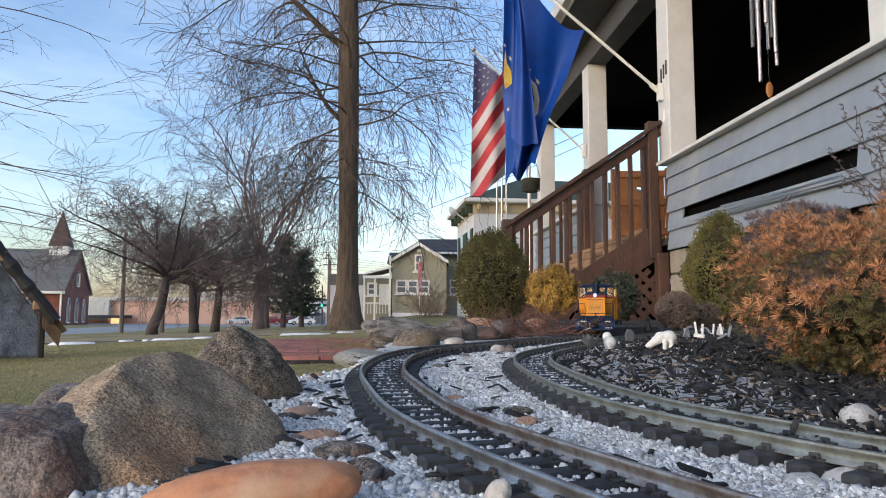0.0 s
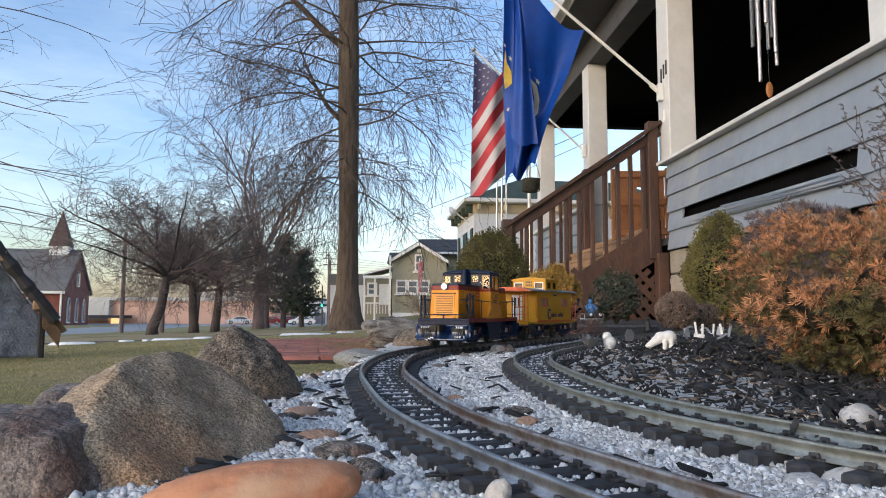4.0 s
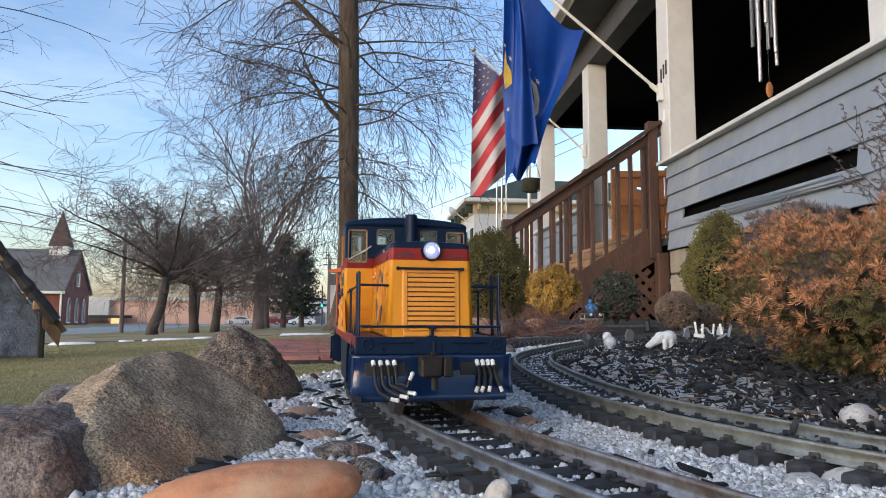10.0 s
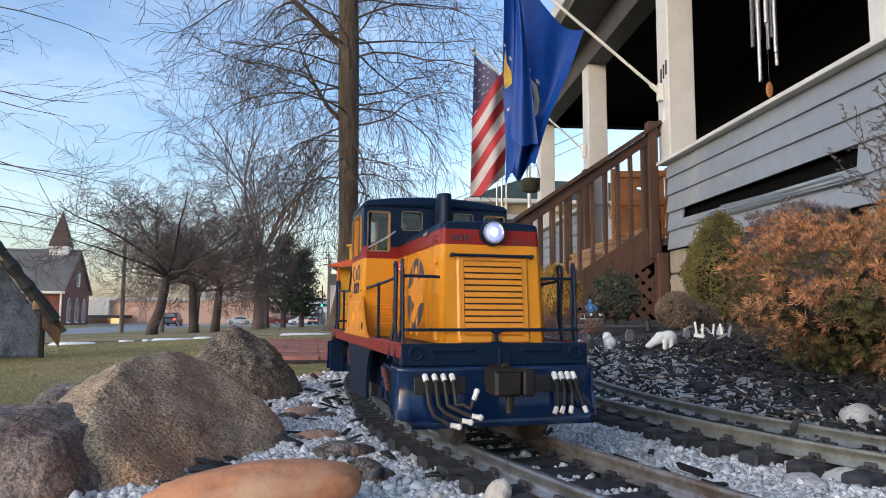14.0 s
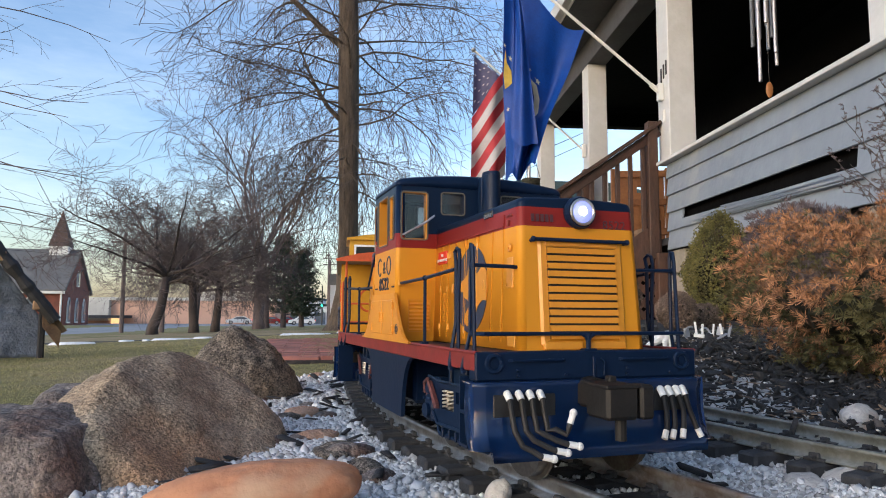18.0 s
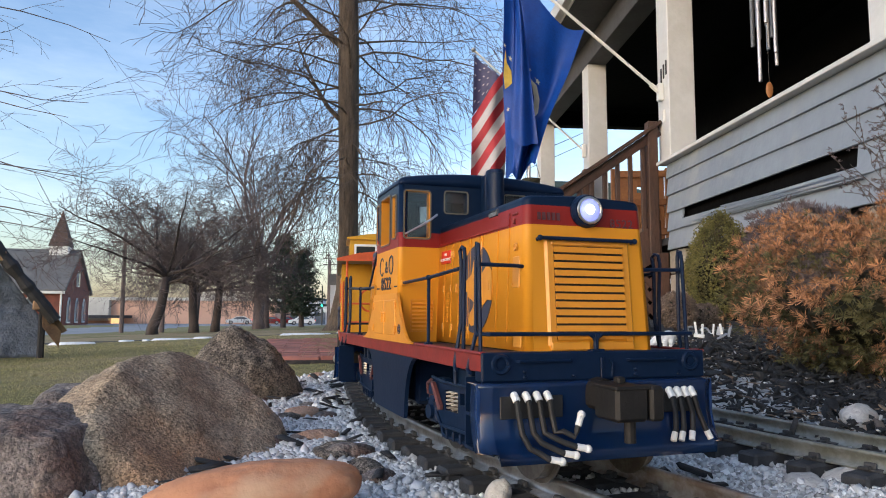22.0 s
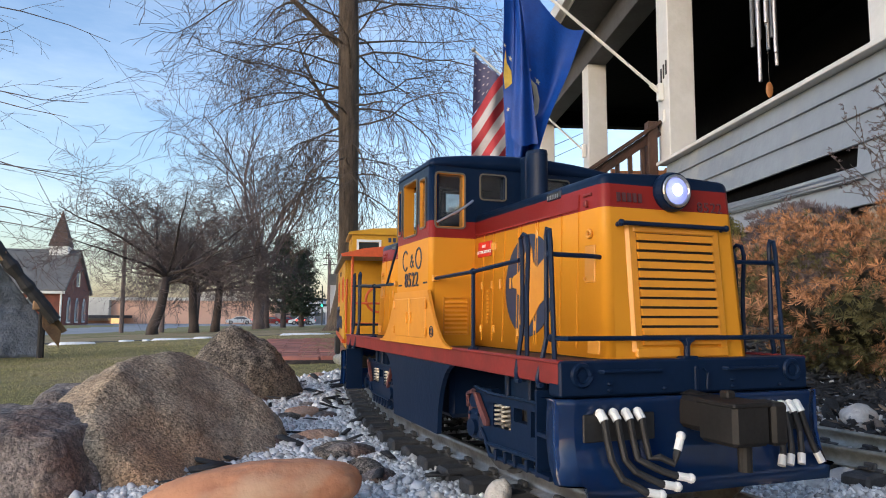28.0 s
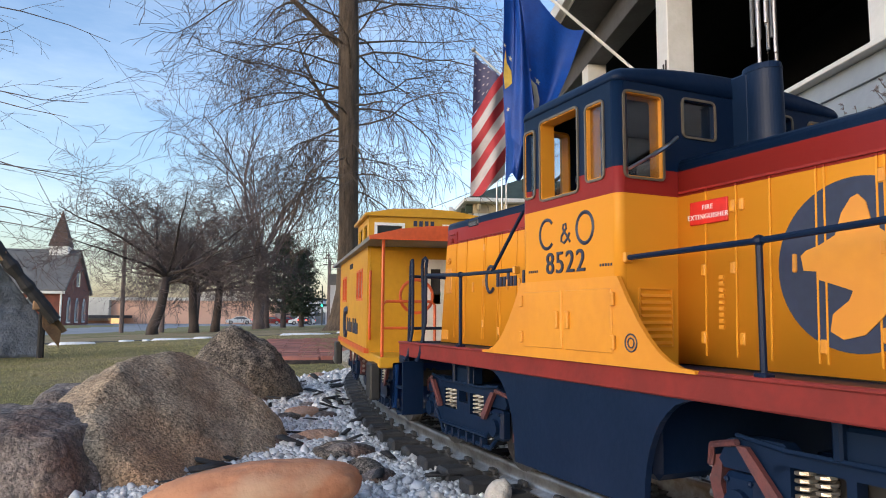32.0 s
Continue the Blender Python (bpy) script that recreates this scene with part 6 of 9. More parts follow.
def build_brush():
    rng = np.random.default_rng(15)
    out = []
    for k in range(60):
        p = (0.13 + rng.uniform(0, 0.26), 1.86 + rng.uniform(0, 0.14), 0.198)
        a = rng.uniform(0, 2 * np.pi)
        shoot(rng, p, (math.cos(a), math.sin(a) * 0.4, rng.uniform(0.15, 0.7)), rng.uniform(0.06, 0.11), 0.0018, 1, out, 0.2, 0.35, 5, 0.7, 0.6, 0.0009)
    v, f = sticks([s[:4] for s in out], 3)
    ob = raw("brushwood", v, f, surf("red_brown_twig", (0.20, 0.10, 0.075), (0.14, 0.075, 0.06), 30, 0.85, 0.1))
    tagged(ob, "heap of reddish dry twigs behind the track", "brushwood", kind="stuff")
    out = []
    for k in range(22):
        p = (0.69 + rng.uniform(-0.02, 0.06), 0.98 + rng.uniform(-0.05, 0.05), 0.26)
        shoot(rng, p, (rng.uniform(-0.08, 0.12), rng.uniform(-0.1, 0.1), 1.0), rng.uniform(0.15, 0.34), 0.0022, 2, out, -0.05, 0.25, 5, 0.6, 0.35, 0.0006)
    v, f = sticks([s[:4] for s in out], 3)
    bush = tagged(empty("dead_shrub"), "bare grey-brown shrub with dry seed heads", "shrub")
    raw("twigwork", v, f, M["twig"], bush)
    ends = np.array([s[1] for s in out if s[4] == 0])
    tv, tf = sprig(6, 0.7, 0.1, rng)
    scatter("seedwork", tv, tf, ends, turns(rng, len(ends)), rng.uniform(0.004, 0.009, len(ends)), M["grey_needle"], bush)
    out = []
    for k in range(40):
        p = (-0.21 + rng.uniform(-0.06, 0.03), 1.7 + rng.uniform(-0.1, 0.1), 0.17)
        a = rng.uniform(0, 2 * np.pi)
        shoot(rng, p, (math.cos(a), math.sin(a), 0.5), 0.06, 0.0012, 1, out, 0.4, 0.3, 3, 0.6, 0.5, 0.0006)
    v, f = sticks([s[:4] for s in out], 3)
    tagged(raw("dry_grass", v, f, surf("straw", (0.28, 0.2, 0.12), None, 20, 0.9, 0.0)), "tuft of straw-coloured dry grass by the log", "dry grass", kind="stuff")
    out = []
    for k in range(70):
        p = (-0.6 + rng.uniform(-0.5, 0.6), 30 + rng.uniform(-1, 1), 0.0)
        a = rng.uniform(0, 2 * np.pi)
        shoot(rng, p, (math.cos(a) * 0.5, math.sin(a) * 0.5, 0.9), rng.uniform(0.8, 1.8), 0.012, 1, out, 0.2, 0.25, 5, 0.5, 0.5, 0.006)
    v, f = sticks([s[:4] for s in out], 3)
    tagged(raw("brushwood", v, f, surf("tan_brush", (0.22, 0.15, 0.10), (0.16, 0.11, 0.08), 2, 0.9, 0.0)), "tall tan dry brush before the olive house", "brushwood", kind="stuff")


build_brush()


# ---- the locomotive: x forward from its middle, z up from the rail, metres ----
def yz(x):
    """Frame whose local x, y lie along loco y, z, facing forward, at x."""
    return Matrix(((0, 0, 1, x), (1, 0, 0, 0), (0, 1, 0, 0), (0, 0, 0, 1)))


def xz(y):
    """Frame whose local x, y lie along loco x, z, at y."""
    return Matrix(((1, 0, 0, 0), (0, 0, 1, y), (0, 1, 0, 0), (0, 0, 0, 1)))


REAR = 0.008                        # the rear end stands this much further from the cab
FACE, SILL, DECK = 0.1358, 0.1408, 0.0490      # hood end, end sill and deck height
CAB_X, CAB_Y, CAB_Z = 0.0264, 0.0491, 0.1325   # half length, half width, eaves of the cab
LEAN = math.atan2(0.0045, 0.060)    # slope of the hood ends
TUMBLE = math.atan2(0.0018, 0.055)  # slope of the hood flanks


def end_turn(s):
    return Matrix.Identity(4) if s > 0 else Matrix.Translation((-REAR, 0, 0)) @ Matrix.Rotation(math.pi, 4, "Z")


def flank(f):
    """Frame on a hood flank: x along the loco, z up from the hood's foot."""
    return Matrix.Translation((0, f * 0.0282, 0.05)) @ Matrix.Rotation(f * TUMBLE, 4, "X")


def hood_shell(bm, x0, x1):
    """A tapered engine hood with rounded corners, a crowned roof and a leaning end."""
    def ring(x, k, dz):
        w0, w1, z1 = 0.0282 * k, 0.0262 * k, 0.1100 + dz
        pr = [(-w0, 0.0493), (-w1 - 0.0001, z1 - 0.0020), (-w1 + 0.0004, z1 - 0.0009), (-w1 + 0.0012, z1 - 0.0002), (-w1 + 0.0034, z1 + 0.0002), (0, z1 + 0.0012)]
        pr += [(-y, z) for y, z in pr[-2::-1]]
        return [(x - math.tan(LEAN) * (z - 0.05) if x > x0 else x, y, z) for y, z in pr]
    secs = [ring(x0, 1, 0), ring(x1 - 0.0036, 1.0, 0), ring(x1 - 0.0022, 0.992, 0.0), ring(x1 - 0.0009, 0.968, -0.0002), ring(x1 - 0.0002, 0.930, -0.0006), ring(x1, 0.895, -0.0012)]
    rings = [[bm.verts.new(p) for p in r] for r in secs]
    for a, b in zip(rings, rings[1:]):
        n = len(a)
        for i in range(n):
            fc = bm.faces.new((a[i], a[(i + 1) % n], b[(i + 1) % n], b[i]))
            fc.smooth = True
    bm.faces.new(rings[0])
    bm.faces.new(rings[-1])
    return bm


def disc_logo(parent, x, z, s, flat):
    """Round dark emblem with a plain pale shape in it, on a hood side."""
    r = 0.0200
    m = xz(0) @ Matrix.Translation((x, z - 0.05, 0))
    bm = B()
    prism(bm, [(r * math.cos(t), r * math.sin(t)) for t in (2 * math.pi * k / 56 for k in range(56))], 0.0006, m)
    d = part("emblem", bm, M["ink"], parent, "round navy emblem")
    d.matrix_basis = flank(s)
    f = flat
    shape = [(-0.0135, 0.0028), (-0.0120, 0.0040), (-0.0085, 0.0050), (-0.0045, 0.0070), (-0.0028, 0.0120), (-0.0005, 0.0152), (0.0012, 0.0158), (0.0030, 0.0138), (0.0042, 0.0088), (0.0075, 0.0062), (0.0100, 0.0078), (0.0150, 0.0105), (0.0192, 0.0070), (0.0203, 0.0000), (0.0195, -0.0055), (0.0150, -0.0052), (0.0100, -0.0078), (0.0060, -0.0120), (0.0020, -0.0158), (-0.0030, -0.0170), (-0.0062, -0.0152), (-0.0055, -0.0112), (-0.0015, -0.0082), (-0.0005, -0.0060), (-0.0040, -0.0048), (-0.0088, -0.0032), (-0.0092, -0.0012), (-0.0128, -0.0008)]
    bm = B()
    prism(bm, [(f * a, b) for a, b in shape], 0.0012, m)
    part("emblem_shape", bm, M["yellow"], d, "plain yellow shape")


def hood_fittings(L, s):
    """Louvres, doors, lamp and rails of one end; s: +1 front, -1 rear."""
    turn = end_turn(s)
    def P(name, bm, mat, parent=L, label=""):
        o = part(name, bm, mat, parent, label)
        o.matrix_basis = turn
        return o
    bm = B()
    hood_shell(bm, CAB_X - 0.001 if s > 0 else CAB_X - 0.001 - REAR, FACE)
    P("hood", bm, M["livery"])
    # black sheet added as the shadow line under the hood
    bm = B()
    box(bm, (FACE - 0.058, 0, 0.0494), (0.112, 0.0530, 0.0016))
    P("hood_gap_shade", bm, M["black"])
    # louvre panel on the end: flat slats with narrow dark slots between them
    E = Matrix.Translation((FACE, 0, 0.05)) @ Matrix.Rotation(-LEAN, 4, "Y")
    bm = B()
    box(bm, (0.0002, 0, 0.0222), (0.0010, 0.0308, 0.0368), 0, E)
    P("grille_backing", bm, M["black"])
    bm = B()
    for y in (-0.0172, 0.0172):
        prism(bm, [(0.0, -0.0018), (0.0010, -0.0016), (0.0010, 0.0008), (0.0, 0.0018)] if y > 0 else [(0.0, -0.0018), (0.0010, -0.0008), (0.0010, 0.0016), (0.0, 0.0018)], 0.0420, E @ Matrix(((1, 0, 0, 0), (0, 1, 0, y), (0, 0, 1, 0.0225), (0, 0, 0, 1))))
    box(bm, (0.0008, 0, 0.0418), (0.0014, 0.0330, 0.0032), 0.0004, E)
    P("grille_rim", bm, M["yellow"])
    for k in range(12):
        bm = B()
        z = 0.0048 + k * 0.00308
        prism(bm, [(0.0004, -0.0010), (0.0019, -0.0011), (0.0013, 0.0012), (0.0004, 0.0012)], 0.0306, E @ Matrix(((1, 0, 0, 0), (0, 0, 1, 0), (0, 1, 0, z), (0, 0, 0, 1))))
        P("louvre", bm, M["yellow"])
    for y in (-0.0098, 0.0098):
        bm = B()
        box(bm, (0.0006, y, 0.0012), (0.0020, 0.0168, 0.0034), 0.0005, E)
        P("sill_strip", bm, M["yellow"])
    bm = B()
    tube(bm, [(FACE - 0.0036, -0.0218, 0.0925), (FACE - 0.0005, -0.0218, 0.0929), (FACE - 0.0005, 0.0205, 0.0929), (FACE - 0.0036, 0.0205, 0.0925)], 0.0008)
    for y in (-0.0218, 0.0205):
        ball(bm, (FACE - 0.0006, y, 0.0929), 0.0012, 8)
    P("grab_rail", bm, M["navy"])
    # headlight
    bm = B()
    rod(bm, (FACE - 0.010, 0, 0.1046), (FACE - 0.0026, 0, 0.1046), 0.0064, 28, 0.0068)
    rod(bm, (FACE - 0.0026, 0, 0.1046), (FACE - 0.0006, 0, 0.1046), 0.0068, 28, 0.0062)
    lamp = P("headlight", bm, M["navy"], L, "round navy headlight housing")
    bm = B()
    tube(bm, [(FACE - 0.0002, 0.0051 * math.cos(t), 0.1046 + 0.0051 * math.sin(t)) for t in (2 * math.pi * k / 24 for k in range(24))], 0.0006, 6, True)
    part("lens_ring", bm, M["steel"], lamp)
    bm = B()
    bmesh.ops.create_uvsphere(bm, u_segments=18, v_segments=9, radius=0.0048, matrix=Matrix.Translation((FACE - 0.0008, 0, 0.1046)) @ Matrix.Diagonal((0.35, 1, 1, 1)))
    part("lens", bm, M["lens"] if s > 0 else M["glass"], lamp, "bright white lit lens" if s > 0 else "")
    if s > 0:
        bm = B()
        ball(bm, (FACE + 0.0008, -0.0004, 0.1048), 0.0019, 10, (0.4, 1, 1))
        part("bulb", bm, M["bulb"], lamp, "white glowing bulb")
    N = E @ Matrix(((0, 0, 1, 0.0002), (1, 0, 0, 0), (0, 1, 0, 0), (0, 0, 0, 1)))
    if s > 0:
        lettering("number", "8522", 0.0050, M["dullmark"], L, N @ Matrix.Translation((0.0165, 0.0502, -0.0001)), 0.0002)
    for y in (-0.0165,):
        bm = B()
        for k in range(5):
            box(bm, (0.0003, y + (k - 2) * 0.0021, 0.0520), (0.0004, 0.0013, 0.0030), 0, E)
        P("word_mark", bm, M["dullmark"])
    # side doors, hinges, latches and vents on both flanks
    for f in (-1, 1):
        tilt = flank(f)
        for a, z0, z1 in ((0.0375, 0.002, 0.0490), (0.0482, 0.002, 0.0490), (0.0590, 0.002, 0.0490), (0.0720, 0.002, 0.0490), (0.0742, 0.002, 0.0490), (0.0868, 0.002, 0.0490), (0.0885, 0.002, 0.0490), (0.1060, 0.002, 0.0490), (0.1175, 0.002, 0.0545)):
            bm = B()
            box(bm, (a, 0, (z0 + z1) / 2), (0.0005, 0.0008, z1 - z0), 0, tilt)
            P("door_seam", bm, M["livery"])
        for a, zs in ((0.0365, (0.007, 0.026)), (0.0470, (0.026, 0.043)), (0.0500, (0.007, 0.043)), (0.0878, (0.009, 0.028, 0.044)), (0.0731, (0.006,))):
            for z in zs:
                bm = B()
                box(bm, (a, 0, z), (0.0016, 0.0014, 0.0034), 0.0003, tilt)
                P("hinge", bm, M["yellow"])
        for a, z in ((0.0560, 0.026), (0.0980, 0.026), (0.0660, 0.026)):
            bm = B()
            box(bm, (a, 0, z), (0.0012, 0.0018, 0.0046), 0.0003, tilt)
            P("latch", bm, M["yellow"])
        bm = B()
        for j in range(9):
            box(bm, (0.0430, 0, 0.010 + j * 0.0017), (0.0016, 0.0009, 0.0011), 0, tilt)
        P("door_vent", bm, M["yellow"])
        bm = B()
        box(bm, (0.0720, 0, 0.0496), (0.0900, 0.0010, 0.0007), 0, tilt)
        P("drip_strip", bm, M["livery"])
        bm = B()
        box(bm, (0.1000, -f * 0.0010, 0.0570), (0.0112, 0.0028, 0.0042), 0.0008, tilt)
        P("vent_frame", bm, M["navy"])
        bm = B()
        box(bm, (0.1000, -f * 0.0007, 0.0570), (0.0098, 0.0026, 0.0030), 0.0005, tilt)
        P("side_vent", bm, M["black"])
        bm = B()
        for j in range(7):
            box(bm, (0.0964 + j * 0.0012, f * 0.0005, 0.0564), (0.0003, 0.0006, 0.0016), 0, tilt)
        P("vent_mesh", bm, M["roofgrey"])
        bm = B()
        box(bm, (0.1252, 0, 0.0300), (0.0062, 0.0010, 0.0125), 0.0003, tilt)
        box(bm, (0.1228, 0, 0.0252), (0.0010, 0.0018, 0.0010), 0, tilt)
        P("access_plate", bm, M["yellow"])
        bm = B()
        box(bm, (0.1280, 0, 0.0030), (0.0070, 0.0010, 0.0050), 0.0003, tilt)
        P("access_plate", bm, M["yellow"])
        bm = B()
        tube(bm, [tilt @ Vector((0.1250 + 0.0012 * math.cos(t), f * 0.0006, 0.0400 + 0.0012 * math.sin(t))) for t in (2 * math.pi * k / 10 for k in range(10))], 0.0006, 5, True)
        P("filler_cap", bm, M["yellow"])
        bm = B()
        box(bm, (0.1230, 0, 0.0535), (0.0050, 0.0012, 0.0010), 0.0003, tilt)
        box(bm, (0.1225, 0, 0.0505), (0.0016, 0.0022, 0.0022), 0.0003, tilt)
        P("catch", bm, M["red"])


def rail_pipe(L, pts, r=0.00080, name="handrail"):
    bm = B()
    tube(bm, pts, r, 7)
    return part(name, bm, M["navy"], L)


def end_gear(L, s):
    """Deck end: sill, pilot plate, coupler, hoses and railings."""
    turn = end_turn(s)
    def P(name, bm, mat, label="", parent=L, smooth=False):
        o = part(name, bm, mat, parent, label, smooth)
        if parent is L:
            o.matrix_basis = turn
        return o
    bm = B()
    box(bm, (SILL - 0.0035, 0, 0.0441), (0.0070, 0.0966, 0.0108), 0.0006)
    P("end_sill", bm, M["navy"])
    for y in (-0.0410, 0.0410):
        bm = B()
        tube(bm, [(SILL + 0.0003, y + 0.0030 * math.cos(t), 0.0452 + 0.0030 * math.sin(t)) for t in (2 * math.pi * k / 18 for k in range(18))], 0.0009, 6, True)
        rod(bm, (SILL - 0.001, y, 0.0452), (SILL + 0.0004, y, 0.0452), 0.0014, 12)
        P("marker_ring", bm, M["navy"])
    for y in (-0.0235, 0.0235):
        bm = B()
        tube(bm, [(SILL - 0.0005, y - 0.0115, 0.0462), (SILL + 0.0012, y - 0.0105, 0.0462), (SILL + 0.0012, y + 0.0105, 0.0462), (SILL - 0.0005, y + 0.0115, 0.0462)], 0.0006, 6)
        P("grab_rail", bm, M["navy"])
        for dy, z in ((-0.008, 0.0425), (-0.008, 0.0405), (0.012, 0.0405)):
            bm = B()
            box(bm, (SILL + 0.0004, y + dy, z), (0.0012, 0.0014, 0.0010), 0.0003)
            P("rivet", bm, M["navy"])
    bm = B()
    box(bm, (SILL + 0.0003, 0.0010, 0.0432), (0.0008, 0.0014, 0.0080), 0.0003)
    tube(bm, [(SILL + 0.0004, 0.0052, 0.0400), (SILL + 0.0006, 0.0056, 0.0450), (SILL + 0.0004, 0.0040, 0.0466)], 0.0005, 5)
    P("release_lever", bm, M["navy"])
    # pilot plate, swept forward at its foot, with a rolled top edge
    prof = [(SILL - 0.0020, 0.0386), (SILL + 0.0026, 0.0386), (SILL + 0.0034, 0.0378), (SILL + 0.0032, 0.0366), (SILL + 0.0026, 0.0330), (SILL + 0.0028, 0.0260), (SILL + 0.0042, 0.0200), (SILL + 0.0072, 0.0150), (SILL + 0.0098, 0.0112)]
    bm = B()
    cols = []
    for y in (-0.0520, -0.0500, -0.0455, -0.0450, -0.03, -0.015, 0, 0.015, 0.03, 0.0450, 0.0455, 0.0500, 0.0520):
        e = max(0.0, abs(y) - 0.0450) / 0.0070
        cols.append([bm.verts.new((x - 0.0045 * e * e, y, z if abs(y) < 0.0452 else max(z, 0.0150))) for x, z in prof])
    for a, b in zip(cols, cols[1:]):
        for i in range(len(prof) - 1):
            try:
                bm.faces.new((a[i], b[i], b[i + 1], a[i + 1]))
            except ValueError:
                pass
    bmesh.ops.solidify(bm, geom=bm.faces[:], thickness=0.0012)
    P("pilot_plate", bm, M["bluegloss"], "glossy dark blue steel pilot plate", smooth=True)
    for y in (-0.0500, 0.0500):
        bm = B()
        prism(bm, [(SILL - 0.0030, 0.0384), (SILL + 0.0010, 0.0384), (SILL + 0.0010, 0.0250), (SILL + 0.0030, 0.0160), (SILL - 0.0010, 0.0160)], 0.0012, xz(y))
        P("pilot_side", bm, M["bluegloss"])
        for z in (0.0150, 0.0270):
            bm = B()
            box(bm, (SILL - 0.0070, y * 0.90, z), (0.0080, 0.0110, 0.0012))
            P("step", bm, M["navy"])
        bm = B()
        box(bm, (SILL - 0.0110, y * 0.90, 0.0270), (0.0012, 0.0110, 0.0260))
        P("step_back", bm, M["navy"])
    for y in (-0.0300, 0.0295):
        bm = B()
        box(bm, (SILL + 0.0027, y, 0.0300), (0.0012, 0.0250, 0.0080), 0.0003)
        P("hose_opening", bm, M["black"])
    # coupler
    bm = B()
    rod(bm, (SILL - 0.002, -0.0010, 0.0335), (SILL + 0.0050, -0.0010, 0.0335), 0.0066, 14, 0.0060)
    box(bm, (SILL + 0.0100, -0.0012, 0.0338), (0.0170, 0.0135, 0.0098), 0.0014)
    cp = P("coupler", bm, M["coupler"], "blocky black plastic coupler")
    bm = B()
    box(bm, (SILL + 0.0228, -0.0056, 0.0332), (0.0150, 0.0128, 0.0118), 0.0012)
    box(bm, (SILL + 0.0262, 0.0040, 0.0332), (0.0090, 0.0056, 0.0118), 0.0010)
    box(bm, (SILL + 0.0228, -0.0056, 0.0386), (0.0156, 0.0134, 0.0014), 0.0004)
    part("knuckle", bm, M["coupler"], cp)
    bm = B()
    rod(bm, (SILL + 0.0240, -0.003, 0.0280), (SILL + 0.0240, -0.003, 0.0195), 0.0020, 12)
    box(bm, (SILL + 0.0180, -0.003, 0.0402), (0.0036, 0.0032, 0.0024), 0.0005)
    part("pin", bm, M["coupler"], cp)
    # air hoses with white ends
    for f in (-1, 1):
        for i in range(4):
            x0 = SILL + 0.0034
            if f < 0:
                y = (-0.0378, -0.0333, -0.0290, -0.0248)[i]
                ey, ez = (-0.0255, -0.0200, -0.0152, -0.0152)[i], (0.0128, 0.0146, 0.0166, 0.0262)[i]
                low = 0.0148 + 0.0018 * i
                pts = [(x0 - 0.001, y, 0.0342), (x0 + 0.0014, y, 0.0345), (x0 + 0.0028, y + 0.0004, 0.0325), (x0 + 0.0034, y + 0.0010, 0.0270), (x0 + 0.0046, y + 0.0016, 0.0215), (x0 + 0.0064, y + 0.0038, low + 0.0018), (x0 + 0.0080, y + 0.0074, low)]
                pts += [(x0 + 0.0094, ey - 0.0030, ez + 0.0006), (x0 + 0.0100, ey, ez)] if i < 3 else [(x0 + 0.0084, ey - 0.0016, low + 0.0022), (x0 + 0.0080, ey, ez)]
            else:
                y = (0.0275, 0.0310, 0.0345, 0.0375)[i]
                ey, ez = (0.0262, 0.0298, 0.0345, 0.0425)[i], 0.0170
                pts = [(x0 - 0.001, y, 0.0342), (x0 + 0.0014, y, 0.0345), (x0 + 0.0028, y + 0.0004, 0.0320), (x0 + 0.0034, y + (0.0012 if i < 2 else 0.0020), 0.0260), (x0 + 0.0044, (y + ey) / 2 + 0.0012, 0.0205), (x0 + 0.0054, ey, ez)]
            bm = B()
            tube(bm, pts, 0.00105, 8)
            hs = P("air_hose", bm, M["rubber"])
            bm = B()
            rod(bm, pts[1], pts[2], 0.0014, 9)
            ball(bm, pts[1], 0.0015, 9)
            part("hose_end", bm, M["whiteplastic"], hs, "white plastic hose end")
            p, q = Vector(pts[-1]), Vector(pts[-2])
            d = (p - q).normalized()
            bm = B()
            rod(bm, p - d * 0.0024, p + d * 0.0010, 0.0012, 9)
            if f < 0:
                ball(bm, p + d * 0.0018, 0.0015, 9)
            part("hose_end", bm, M["whiteplastic"], hs, "white plastic hose end")
    # corner railings
    for f in (-1, 1):
        y = f * 0.0458
        def pipe(pts, r=0.0008):
            rail_pipe(L, [turn @ Vector(p) for p in pts], r)
        pipe([(0.1336, y, 0.0395), (0.1334, y, 0.0500), (0.1316, y, 0.0860), (0.1309, y, 0.0900), (0.1296, y, 0.0905), (0.1289, y, 0.0880), (0.1286, y, 0.0560), (0.1274, y * 1.06, 0.0430), (0.1292, y * 1.07, 0.0412), (0.1309, y * 1.07, 0.0416)])
        pipe([(0.1152, y, 0.0495), (0.1154, y, 0.0700), (0.1167, y, 0.0860), (0.1157, y, 0.0895), (0.1132, y, 0.0903), (0.1110, y, 0.0890), (0.1122, y, 0.0850), (0.1122, y, 0.0600), (0.1127, y * 1.06, 0.0440), (0.1142, y * 1.07, 0.0414), (0.1162, y * 1.07, 0.0416)])
        pipe([(0.1309, y, 0.0822), (0.1312, f * 0.0300, 0.0820), (0.1304, f * 0.0262, 0.0818)])
        pipe([(0.1102, y, 0.0818), (0.0722, f * 0.0470, 0.0800), (0.0268, f * 0.0465, 0.0795)])
        pipe([(0.0722, f * 0.0470, 0.0805), (0.0722, f * 0.0470, 0.0490)])
        bm = B()
        ball(bm, (0.0722, f * 0.0470, 0.0800), 0.0014, 8)
        P("rail_joint", bm, M["navy"])
        bm = B()
        box(bm, (0.0722, f * 0.0470, 0.0498), (0.0034, 0.0034, 0.0016), 0.0004)
        P("rail_foot", bm, M["navy"])
        bm = B()
